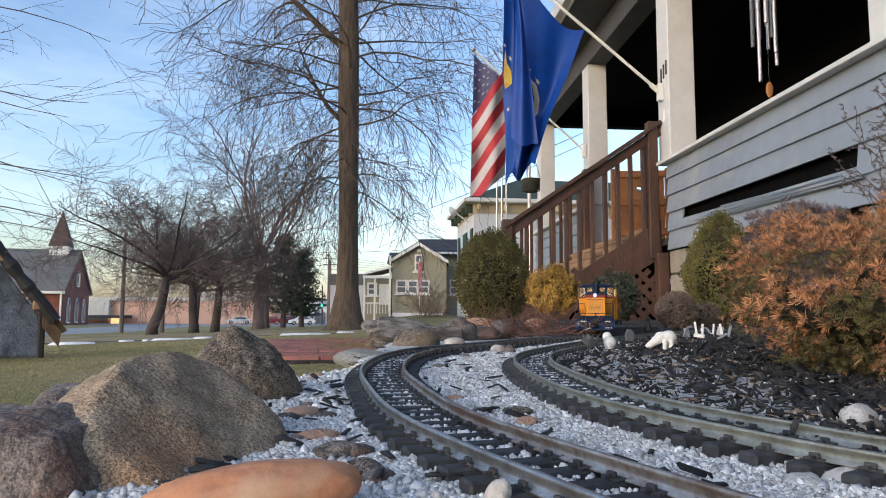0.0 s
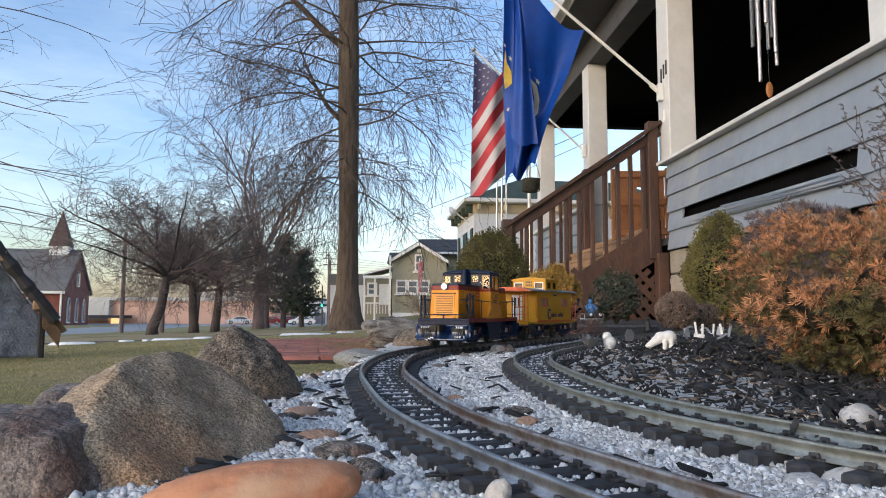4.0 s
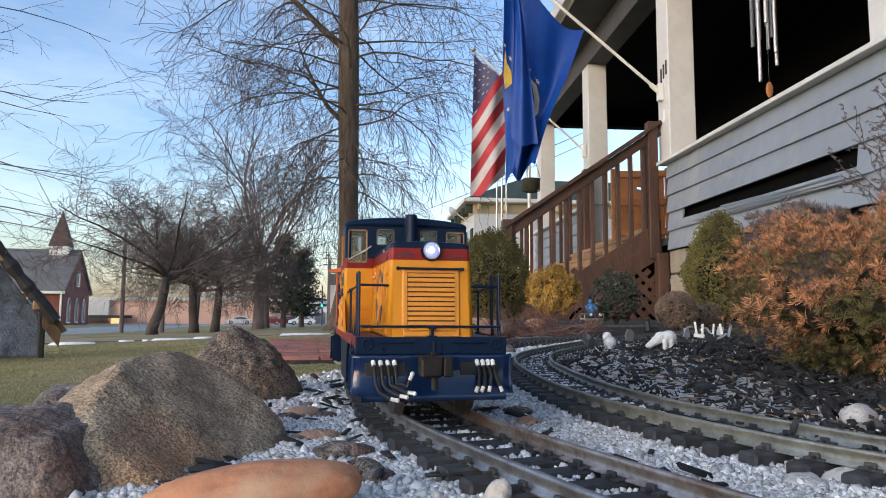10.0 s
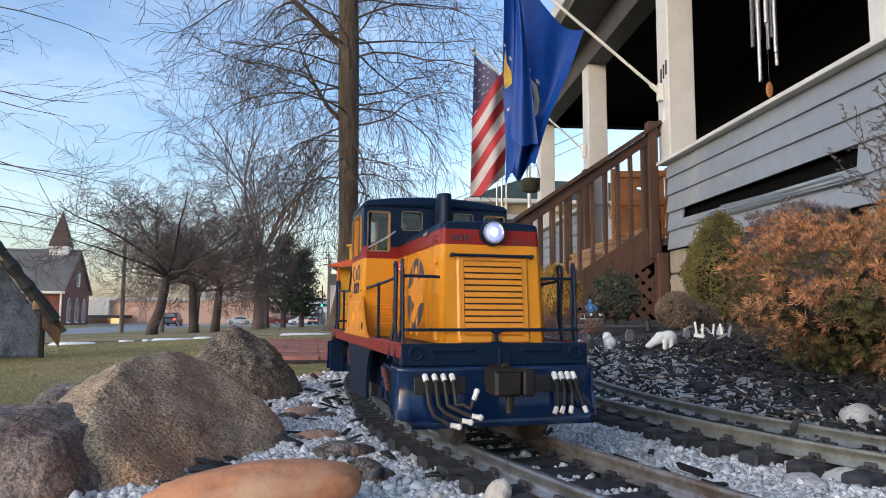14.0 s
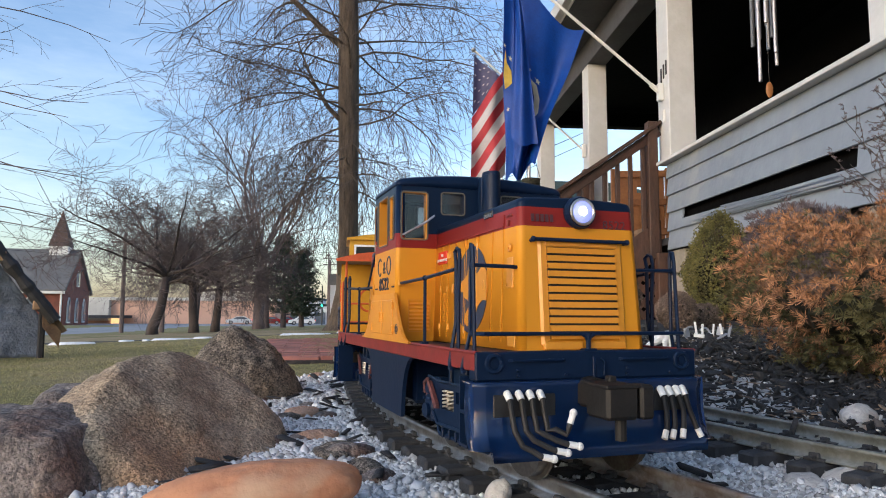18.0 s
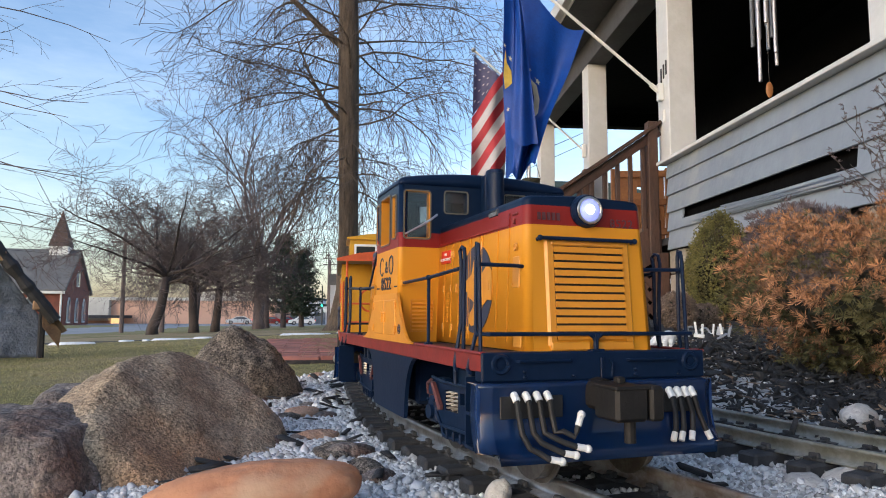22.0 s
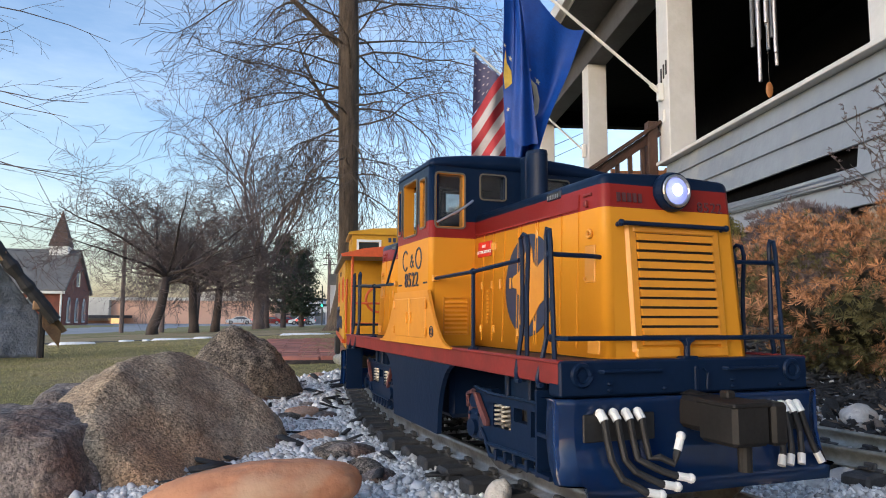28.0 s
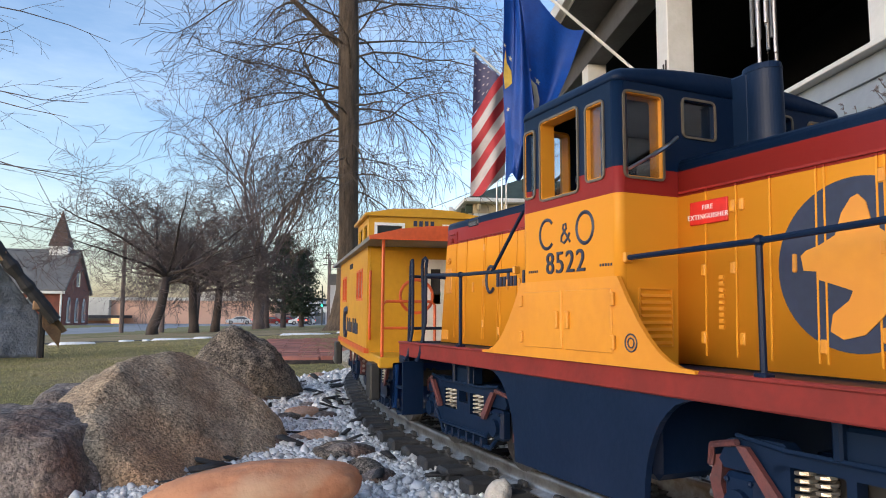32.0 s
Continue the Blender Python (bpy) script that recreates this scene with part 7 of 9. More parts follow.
        box(bm, (CAB_X + 0.0004, f * 0.0465, 0.0795), (0.0014, 0.0030, 0.0030), 0.0004)
        P("rail_bracket", bm, M["yellow"])
        bm = B()
        ball(bm, (0.1316, y, 0.0560), 0.0013, 8)
        P("rail_joint", bm, M["navy"])
        bm = B()
        ball(bm, (0.1309, y, 0.0822), 0.0013, 8)
        P("rail_joint", bm, M["navy"])
    rail_pipe(L, [turn @ Vector(p) for p in ((0.1316, -0.0458, 0.0560), (0.1380, -0.0440, 0.0560), (0.1385, 0.0440, 0.0560), (0.1316, 0.0458, 0.0560))], 0.0008)
    rail_pipe(L, [turn @ Vector(p) for p in ((0.1385, 0, 0.0560), (0.1385, 0, 0.0492))], 0.0010)
    bm = B()
    tube(bm, [(0.1385, -0.0026, 0.0558), (0.1385, -0.0010, 0.0548), (0.1385, 0, 0.0530)], 0.0008, 6)
    tube(bm, [(0.1385, 0.0026, 0.0558), (0.1385, 0.0010, 0.0548), (0.1385, 0, 0.0530)], 0.0008, 6)
    box(bm, (0.1385, 0, 0.0496), (0.0040, 0.0060, 0.0012), 0.0004)
    P("rail_foot", bm, M["navy"])


def build_truck(L, x):
    """A two-axle truck: cast side frames with springs, wheels on axles."""
    A = 0.0330
    bm = B()
    box(bm, (0, 0, 0.024), (0.060, 0.030, 0.010), 0.001)
    t = part("truck", bm, M["navy"], L, "navy cast truck")
    t.location = (x, 0, 0)
    def frame_part(name, bm, mat, parent, label=""):
        bmesh.ops.translate(bm, verts=bm.verts, vec=(0, 0, 0.0040))
        return part(name, bm, mat, parent, label)
    for f in (-1, 1):
        y = f * 0.0350
        # cast side frame: stepped top, dropped middle, openings for the springs
        bm = B()
        prism(bm, [(-0.0400, 0.0235), (-0.0370, 0.0288), (-0.0300, 0.0300), (-0.0215, 0.0300), (-0.0190, 0.0278), (0.0190, 0.0278), (0.0215, 0.0300), (0.0300, 0.0300), (0.0370, 0.0288), (0.0400, 0.0235), (0.0385, 0.0215), (0.0240, 0.0215), (0.0200, 0.0250), (-0.0200, 0.0250), (-0.0240, 0.0215), (-0.0385, 0.0215)], 0.0040, xz(y))
        frame_part("top_bar", bm, M["navy"], t)
        bm = B()
        prism(bm, [(-0.0235, 0.0250), (-0.0200, 0.0250), (-0.0200, 0.0160), (-0.0068, 0.0160), (-0.0068, 0.0250), (-0.0046, 0.0250), (-0.0046, 0.0200), (0.0046, 0.0200), (0.0046, 0.0250), (0.0068, 0.0250), (0.0068, 0.0160), (0.0200, 0.0160), (0.0200, 0.0250), (0.0235, 0.0250), (0.0300, 0.0150), (0.0235, 0.0085), (-0.0235, 0.0085), (-0.0300, 0.0150)], 0.0036, xz(y + f * 0.0002))
        frame_part("side_frame", bm, M["navy"], t)
        bm = B()
        tube(bm, [(-0.0300, y + f * 0.0024, 0.0152), (-0.0235, y + f * 0.0026, 0.0090), (0.0235, y + f * 0.0026, 0.0090), (0.0300, y + f * 0.0024, 0.0152)], 0.0008, 6)
        frame_part("equalizer_bar", bm, M["navy"], t)
        bm = B()
        box(bm, (0, y - f * 0.003, 0.0200), (0.0400, 0.0010, 0.0120))
        frame_part("frame_back", bm, M["black"], t)
        for ax in (-A, A):
            bm = B()
            box(bm, (ax, y + f * 0.0008, 0.0150), (0.0100, 0.0050, 0.0120), 0.0012)
            ab = frame_part("axle_box", bm, M["navy"], t)
            bm = B()
            rod(bm, (ax, y + f * 0.0030, 0.0140), (ax, y + f * 0.0050, 0.0140), 0.0034, 14)
            frame_part("axle_cover", bm, M["navy"], ab)
            for dx in (-0.0034, 0.0034):
                bm = B()
                ball(bm, (ax + dx, y + f * 0.0036, 0.0193), 0.0008, 6)
                frame_part("bolt", bm, M["navy"], ab)
        for sx in (-0.0170, -0.0120, 0.0120, 0.0170):
            bm = B()
            tube(bm, [(sx + 0.0021 * math.cos(q), y + f * 0.0006 + 0.0018 * math.sin(q), 0.0162 + q * 0.00027) for q in (math.pi * j / 4 for j in range(41))], 0.0006, 5)
            frame_part("spring", bm, M["springmetal"], t, "small bright coil spring")
        bm = B()
        box(bm, (0, y - f * 0.001, 0.0320), (0.0180, 0.0060, 0.0080), 0.0010)
        box(bm, (-0.0075, y + f * 0.0018, 0.0330), (0.0024, 0.0040, 0.0095), 0.0006)
        box(bm, (0.0075, y + f * 0.0018, 0.0330), (0.0024, 0.0040, 0.0095), 0.0006)
        frame_part("bolster", bm, M["navy"], t)
        bm = B()
        tube(bm, [(-0.034, y + f * 0.0024, 0.0300), (-0.020, y + f * 0.0030, 0.0286), (0.020, y + f * 0.0030, 0.0286), (0.034, y + f * 0.0024, 0.0300)], 0.0007, 5)
        frame_part("brake_pipe", bm, M["navy"], t)
        for sx in (-1, 1):
            bm = B()
            prism(bm, [(sx * 0.0400, 0.0090), (sx * 0.0440, 0.0110), (sx * 0.0455, 0.0170), (sx * 0.0435, 0.0235), (sx * 0.0410, 0.0240), (sx * 0.0420, 0.0165), (sx * 0.0402, 0.0115)], 0.0050, xz(y - f * 0.003))
            frame_part("brake_shoe", bm, M["brakered"], t, "dull red brake shoe")
            for z in (0.0130, 0.0168, 0.0206):
                bm = B()
                rod(bm, (sx * 0.0440, y - f * 0.003, z), (sx * 0.0470, y - f * 0.003, z), 0.0012, 8)
                frame_part("bolt", bm, M["steel"], t)
            bm = B()
            prism(bm, [(sx * 0.0330, 0.0278), (sx * 0.0300, 0.0278), (sx * 0.0215, 0.0180), (sx * 0.0215, 0.0160), (sx * 0.0240, 0.0160)], 0.0016, xz(y + f * 0.0034))
            frame_part("brake_lever", bm, M["brakered"], t)
            bm = B()
            tube(bm, [(sx * 0.0330, y + f * 0.0036, 0.0285), (sx * 0.0430, y + f * 0.0010, 0.0262), (sx * 0.0445, y, 0.0210)], 0.0009, 6)
            frame_part("brake_hanger", bm, M["brakered"], t)
        for bx in (-0.018, -0.011, -0.004, 0.004, 0.011, 0.018):
            bm = B()
            box(bm, (bx, y + f * 0.001, 0.0056), (0.0016, 0.0036, 0.0044), 0.0004)
            frame_part("frame_rib", bm, M["navy"], t)
        bm = B()
        tube(bm, [(-0.030, y, 0.0100), (-0.024, y + f * 0.001, 0.0042), (0.024, y + f * 0.001, 0.0042), (0.030, y, 0.0100)], 0.0010, 6)
        frame_part("tie_rod", bm, M["navy"], t)
    for ax in (-A, A):
        bm = B()
        rod(bm, (0, -0.0235, 0), (0, 0.0235, 0), 0.0022, 10)
        for f in (-1, 1):
            rod(bm, (0, f * 0.0212, 0), (0, f * 0.0258, 0), 0.0142, 26)
            rod(bm, (0, f * 0.0204, 0), (0, f * 0.0214, 0), 0.0160, 26)
        w = part("wheelset", bm, M["wheelsteel"], t, "worn steel wheels on one axle")
        w.location = (ax, 0, 0.0142)
    return t


def rounded_window(L, wall, a, b, c, d, place, mats, glazed=True):
    """Deep frame, thin dark rim and pane in an opening a..b by c..d; place: frame of the wall's outer face."""
    r = 0.0011
    def loop(g, n=4):
        out = []
        for cx, cy, t0 in ((b - r, d - r, 0), (a + r, d - r, 90), (a + r, c + r, 180), (b - r, c + r, 270)):
            for k in range(n + 1):
                t = radians(t0 + 90 * k / n)
                out.append((cx + (r + g) * math.cos(t), cy + (r + g) * math.sin(t)))
        return out
    def band(g0, g1, z0, z1):
        bm = B()
        o, i = loop(g0), loop(g1)
        n = len(o)
        vs = [[bm.verts.new((*p, z)) for p in ring] for ring, z in ((o, z0), (o, z1), (i, z1), (i, z0))]
        for q in range(4):
            for k in range(n):
                bm.faces.new((vs[q][k], vs[q][(k + 1) % n], vs[(q + 1) % 4][(k + 1) % n], vs[(q + 1) % 4][k]))
        bm.transform(place)
        return bm
    part("window_frame", band(0.0006, -0.0002, -0.0052, 0.0001), mats, wall)
    part("window_rim", band(0.0008, 0.0001, -0.0004, 0.0005), M["rim"], wall)
    if glazed:
        bm = B()
        box(bm, ((a + b) / 2, (c + d) / 2, -0.0012), (b - a + 0.0004, d - c + 0.0004, 0.0004), 0, place)
        g = part("pane", bm, M["glass"], wall)
        g.visible_shadow = False


def build_cab(L):
    """Four walls with window openings between rounded corner posts, under a crowned roof."""
    r, T, z0 = 0.0026, 0.0016, DECK
    h = CAB_Z - z0
    for f in (-1, 1):
        # local x along the loco, local y up, local z outwards
        place = Matrix(((1, 0, 0, 0), (0, 0, f, f * CAB_Y), (0, 1, 0, 0), (0, 0, 0, 1)))
        holes = [(-0.0236, 0.1040, -0.0178, 0.1268), (-0.0136, 0.1020, 0.0072, 0.1284), (0.0122, 0.1040, 0.0200, 0.1268)]
        bm = B()
        panel(bm, 2 * (CAB_X - r), h, [(a + CAB_X - r, c - z0, b + CAB_X - r, d - z0) for a, c, b, d in holes], T, place @ Matrix.Translation((-CAB_X + r, z0, -T)))
        w = part("cab_side", bm, M["livery"], L)
        for k, (a, c, b, d) in enumerate(holes):
            rounded_window(L, w, a, b, c, d, place, M["yellow"], k != 1)
        if f < 0:
            bm = B()
            box(bm, (0.0030, 0.1145, -0.004), (0.0008, 0.0230, 0.0008), 0, place)
            part("window_post", bm, M["steel"], w)
            bm = B()
            ball(bm, (0.0062, -0.047, 0.1056), 0.0022, 10, (0.6, 1, 1.1))
            part("mirror", bm, M["navy"], w)
    for s in (-1, 1):
        place = Matrix(((0, 0, s, s * CAB_X), (1, 0, 0, 0), (0, 1, 0, 0), (0, 0, 0, 1)))
        holes = [(-0.0462, 0.1035, -0.0324, 0.1284), (-0.0237, 0.1178, -0.0112, 0.1290), (0.0112, 0.1178, 0.0237, 0.1290), (0.0324, 0.1035, 0.0462, 0.1284)]
        bm = B()
        panel(bm, 2 * (CAB_Y - r), h, [(a + CAB_Y - r, c - z0, b + CAB_Y - r, d - z0) for a, c, b, d in holes], T, place @ Matrix.Translation((-CAB_Y + r, z0, -T)))
        w = part("cab_end", bm, M["livery"], L)
        for a, c, b, d in holes:
            rounded_window(L, w, a, b, c, d, place, M["yellow"] if d - c > 0.015 else M["navy"])
        for f in (-1, 1):
            bm = B()
            tube(bm, [(s * (CAB_X + 0.0014), f * 0.0462, 0.1052), (s * (CAB_X + 0.0022), f * 0.0385, 0.1096), (s * (CAB_X + 0.0026), f * 0.0295, 0.1152)], 0.0005, 6)
            tube(bm, [(s * (CAB_X + 0.0018), f * 0.0385, 0.1092), (s * (CAB_X + 0.0030), f * 0.0330, 0.1128), (s * (CAB_X + 0.0030), f * 0.0290, 0.1160)], 0.0006, 6)
            part("wiper", bm, M["steel"], L, "thin chrome wiper arm")
            # louvred panel low on the end wall
            bm = B()
            panel(bm, 0.0124, 0.0170, [(0.0004, 0.0004, 0.0120, 0.0166)], 0.0006, place @ Matrix.Translation((f * 0.0362 - 0.0062, 0.0540, -0.0001)))
            part("louvre_frame", bm, M["yellow"], w)
            for k in range(8):
                bm = B()
                prism(bm, [(-0.0006, -0.0008), (0.0008, -0.0008), (-0.0004, 0.0006)], 0.0110, place @ Matrix(((0, 0, 1, f * 0.0362), (0, 1, 0, 0.0556 + k * 0.00195), (1, 0, 0, 0.0), (0, 0, 0, 1))))
                part("corner_louvre", bm, M["yellow"], w)
            # rounded corner post
            bm = B()
            rod(bm, (s * (CAB_X - r), f * (CAB_Y - r), z0), (s * (CAB_X - r), f * (CAB_Y - r), CAB_Z), r, 28)
            for fc in bm.faces:
                fc.smooth = len(fc.verts) == 4
            part("corner_post", bm, M["livery"], L)
    # roof: rounded eaves on all sides, crowned across
    bm = B()
    levels = [(0.0, 0.0), (0.0, 0.0014), (0.0006, 0.0026), (0.0018, 0.0036), (0.0036, 0.0041)]
    rings = []
    ny = 14
    for inset, up in levels:
        X, Y = CAB_X + 0.0002 - inset, CAB_Y + 0.0002 - inset
        c = 0.0028 - inset * 0.3
        ring = []
        for sx, sy, t0 in ((1, 1, 0), (-1, 1, 90), (-1, -1, 180), (1, -1, 270)):
            arc = [(sx * (X - c) + c * math.cos(radians(t0 + 90 * k / 5)), sy * (Y - c) + c * math.sin(radians(t0 + 90 * k / 5))) for k in range(6)]
            ring += arc
            if t0 in (0, 180):
                continue
            y0, y1 = arc[-1][1], -arc[-1][1]
            ring += [(arc[-1][0], y0 + (y1 - y0) * k / ny) for k in range(1, ny)]
        crown = lambda y: 0.0042 * (1 - (y / CAB_Y) ** 2) * (1 if up > 0.002 else 0.55 * (up > 0))
        rings.append([bm.verts.new((x, y, CAB_Z - 0.0006 + up + crown(y))) for x, y in ring])
    n = len(rings[0])
    for a, b in zip(rings, rings[1:]):
        for k in range(n):
            fc = bm.faces.new((a[k], a[(k + 1) % n], b[(k + 1) % n], b[k]))
            fc.smooth = True
    bm.faces.new(rings[0][::-1])
    bm.faces.new(rings[-1])
    part("cab_roof", bm, M["navy"], L)
    bm = B()
    box(bm, (0, 0, 0.0985), (2 * CAB_X - 0.004, 2 * CAB_Y - 0.005, 0.0010))
    part("cab_floor", bm, M["black"], L)
    bm = B()
    box(bm, (0.010, -0.016, 0.1060), (0.012, 0.016, 0.0140), 0.001)
    part("control_stand", bm, M["slate"], L)


def build_loco():
    L = tagged(empty("model_locomotive"), "yellow, red and navy model switcher locomotive with a lit headlight", "model train")
    bm = B()
    box(bm, (-REAR / 2, 0, DECK - 0.0012), (2 * SILL - 0.004 + REAR, 0.0960, 0.0020), 0.0004)
    part("deck", bm, M["navy"], L)
    for f in (-1, 1):
        # side sill with a rolled top edge
        bm = B()
        ln, mid = 2 * SILL - 0.0012 + REAR, -REAR / 2
        box(bm, (mid, f * 0.0474, 0.0458), (ln, 0.0020, 0.0072), 0.0005)
        box(bm, (mid, f * 0.0476, 0.0491), (ln, 0.0028, 0.0012), 0.0004)
        part("side_sill", bm, M["red"], L, "dull red side sill")
        # skirt over the tank between the trucks, arched at both ends
        poly = [(0.0320, 0.0110)] + [(0.0325 + 0.0190 * (1 - math.cos(t)), 0.0130 + 0.0290 * math.sin(t)) for t in (math.pi / 2 * k / 9 for k in range(10))] + [(0.0530, 0.0425)]
        bm = B()
        prism(bm, [(-x - 0.003, z) for x, z in poly][::-1] + poly, 0.0020, xz(f * 0.0462))
        part("skirt", bm, M["navy"], L)
        # swept lower side plate
        half = [(0.0254, 0.0743), (0.0262, 0.0743), (0.0300, 0.0680), (0.0345, 0.0616), (0.0385, 0.0570), (0.0422, 0.0537), (0.0460, 0.0514), (0.0500, 0.0501), (0.0548, 0.0497), (0.0548, 0.0489)]
        bm = B()
        prism(bm, half + [(-x, z) for x, z in half[::-1]], 0.0014, xz(f * (CAB_Y + 0.0002)))
        part("side_plate", bm, M["yellow"], L)
        # double doors with hinges
        for s in (-1, 1):
            bm = B()
            box(bm, (s * 0.0124, f * (CAB_Y + 0.0010), 0.0616), (0.0232, 0.0008, 0.0186), 0.0003)
            dr = part("cupboard_door", bm, M["yellow"], L)
            for z in (0.0555, 0.0678):
                bm = B()
                box(bm, (s * 0.0246, f * (CAB_Y + 0.0015), z), (0.0018, 0.0012, 0.0040), 0.0003)
                part("hinge", bm, M["yellow"], dr)
            bm = B()
            box(bm, (s * 0.0030, f * (CAB_Y + 0.0016), 0.0616), (0.0018, 0.0016, 0.0056), 0.0003)
            part("handle", bm, M["yellow"], dr)
        bm = B()
        for rad in (0.0024, 0.0013):
            tube(bm, [(0.0318 + rad * math.cos(t), f * (CAB_Y + 0.0010), 0.0556 + rad * math.sin(t)) for t in (2 * math.pi * k / 16 for k in range(16))], 0.00024, 5, True)
        part("maker_mark", bm, M["ink"], L)
        # railway initials as plain rings, and the number
        turn = Matrix.Translation((0, f * (CAB_Y + 0.0001), 0)) @ (Matrix.Rotation(math.pi, 4, "Z") if f > 0 else Matrix.Identity(4)) @ Matrix.Rotation(math.pi / 2, 4, "X")
        for cx, gap in ((-0.0104, 0.75), (0.0104, 0.0)):
            n = 28
            pts = [(cx + 0.0042 * math.cos(gap + (2 * math.pi - 2 * gap) * j / n), 0.0899 + 0.0048 * math.sin(gap + (2 * math.pi - 2 * gap) * j / n)) for j in range(n + 1 if gap else n)]
            bm = B()
            tube(bm, [turn @ Vector((a, b, -0.0003)) for a, b in pts], 0.00068, 5, not gap)
            part("initial_ring", bm, M["ink"], L)
        bm = B()
        tube(bm, [turn @ Vector((0.0002 + a, 0.0892 + b, -0.0001)) for a, b in ((0.0026, -0.0030), (-0.0012, 0.0014), (-0.0010, 0.0028), (0.0004, 0.0030), (0.0006, 0.0016), (-0.0020, -0.0008), (-0.0022, -0.0024), (-0.0006, -0.0031), (0.0012, -0.0018), (0.0024, 0.0000))], 0.00045, 5)
        part("initial_ring", bm, M["ink"], L)
        lettering("number", "8522", 0.0100, M["ink"], L, turn @ Matrix.Translation((0.0, 0.0796, 0.0001)))
        for cx in (-0.0190, 0.0205):
            bm = B()
            for j in range(5):
                box(bm, (0, 0, 0), (0.0006, 0.0008, 0.0002), 0, turn @ Matrix.Translation((cx + (j - 2) * 0.00125, 0.0778, 0.00005)))
            part("text_bar", bm, M["ink"], L)
        # extinguisher plate and emblem on the hood flank
        for s in (-1, 1):
            tl = end_turn(s) @ flank(s * f)
            bm = B()
            box(bm, (0.0385, s * f * 0.0002, 0.0425), (0.0138, 0.0008, 0.0068), 0.0002, tl)
            sg = part("warning_plate", bm, M["signred"], L, "small red plate with white words")
            for txt, dz in (("FIRE", 0.0013), ("EXTINGUISHER", -0.0013)):
                lettering("words", txt, 0.0020, M["whiteplastic"], sg, tl @ Matrix.Translation((0.0385, s * f * 0.0007, 0.0425 + dz)) @ (Matrix.Rotation(math.pi, 4, "Z") if s * f > 0 else Matrix.Identity(4)) @ Matrix.Rotation(math.pi / 2, 4, "X"), 0.0001)
        disc_logo(L, 0.0813, 0.0748, f, -f)
        # name on the rear hood as a ring and bars
        tl = flank(f)
        bm = B()
        tube(bm, [tl @ Vector((-0.0890 + 0.0040 * math.cos(t), f * 0.0003, 0.0290 + 0.0058 * math.sin(t))) for t in (0.8 + 4.7 * j / 18 for j in range(19))], 0.0008, 5)
        part("name_ring", bm, M["ink"], L)
        for cx, w in ((-0.0750, 0.018), (-0.0540, 0.016)):
            bm = B()
            for j in range(6):
                box(bm, (cx + (j - 2.5) * w / 6, f * 0.0003, 0.0275 + (0.0010 if j % 3 == 0 else 0)), (w / 10, 0.0006, 0.0042 if j % 3 else 0.0062), 0, tl)
            part("name_bar", bm, M["ink"], L)
    build_cab(L)
    for s in (-1, 1):
        bm = B()
        bmesh.ops.create_cone(bm, cap_ends=True, segments=44, radius1=0.0056, radius2=0.0052, depth=0.0310, matrix=pose(s * (CAB_X + 0.0075), 0.002, 0.1240) @ Matrix.Diagonal((1.25, 0.9, 1, 1)))
        box(bm, (s * (CAB_X + 0.002), 0.002, 0.1240), (0.0080, 0.0096, 0.0300), 0.0006)
        st = part("exhaust_stack" if s > 0 else "smoke_stack", bm, M["navy"], L)
        bm = B()
        bmesh.ops.create_cone(bm, cap_ends=True, segments=28, radius1=0.0054, radius2=0.0050, depth=0.0020, matrix=pose(s * (CAB_X + 0.0075), 0.002, 0.1398) @ Matrix.Diagonal((1.25, 0.9, 1, 1)))
        part("stack_rim", bm, M["navy"], st)
    bm = B()
    box(bm, (0, 0, 0.0290), (0.060, 0.0800, 0.0240), 0.002)
    part("fuel_tank", bm, M["navy"], L)
    bm = B()
    tube(bm, [(-CAB_X - 0.0010, -0.0480, 0.1000), (-0.0520, -0.0470, 0.0800)], 0.0007, 5)
    part("brace_rod", bm, M["navy"], L)
    for s in (1, -1):
        hood_fittings(L, s)
        end_gear(L, s)
    build_truck(L, 0.0890)
    build_truck(L, -0.0890 - REAR)
    return L


loco = build_loco()


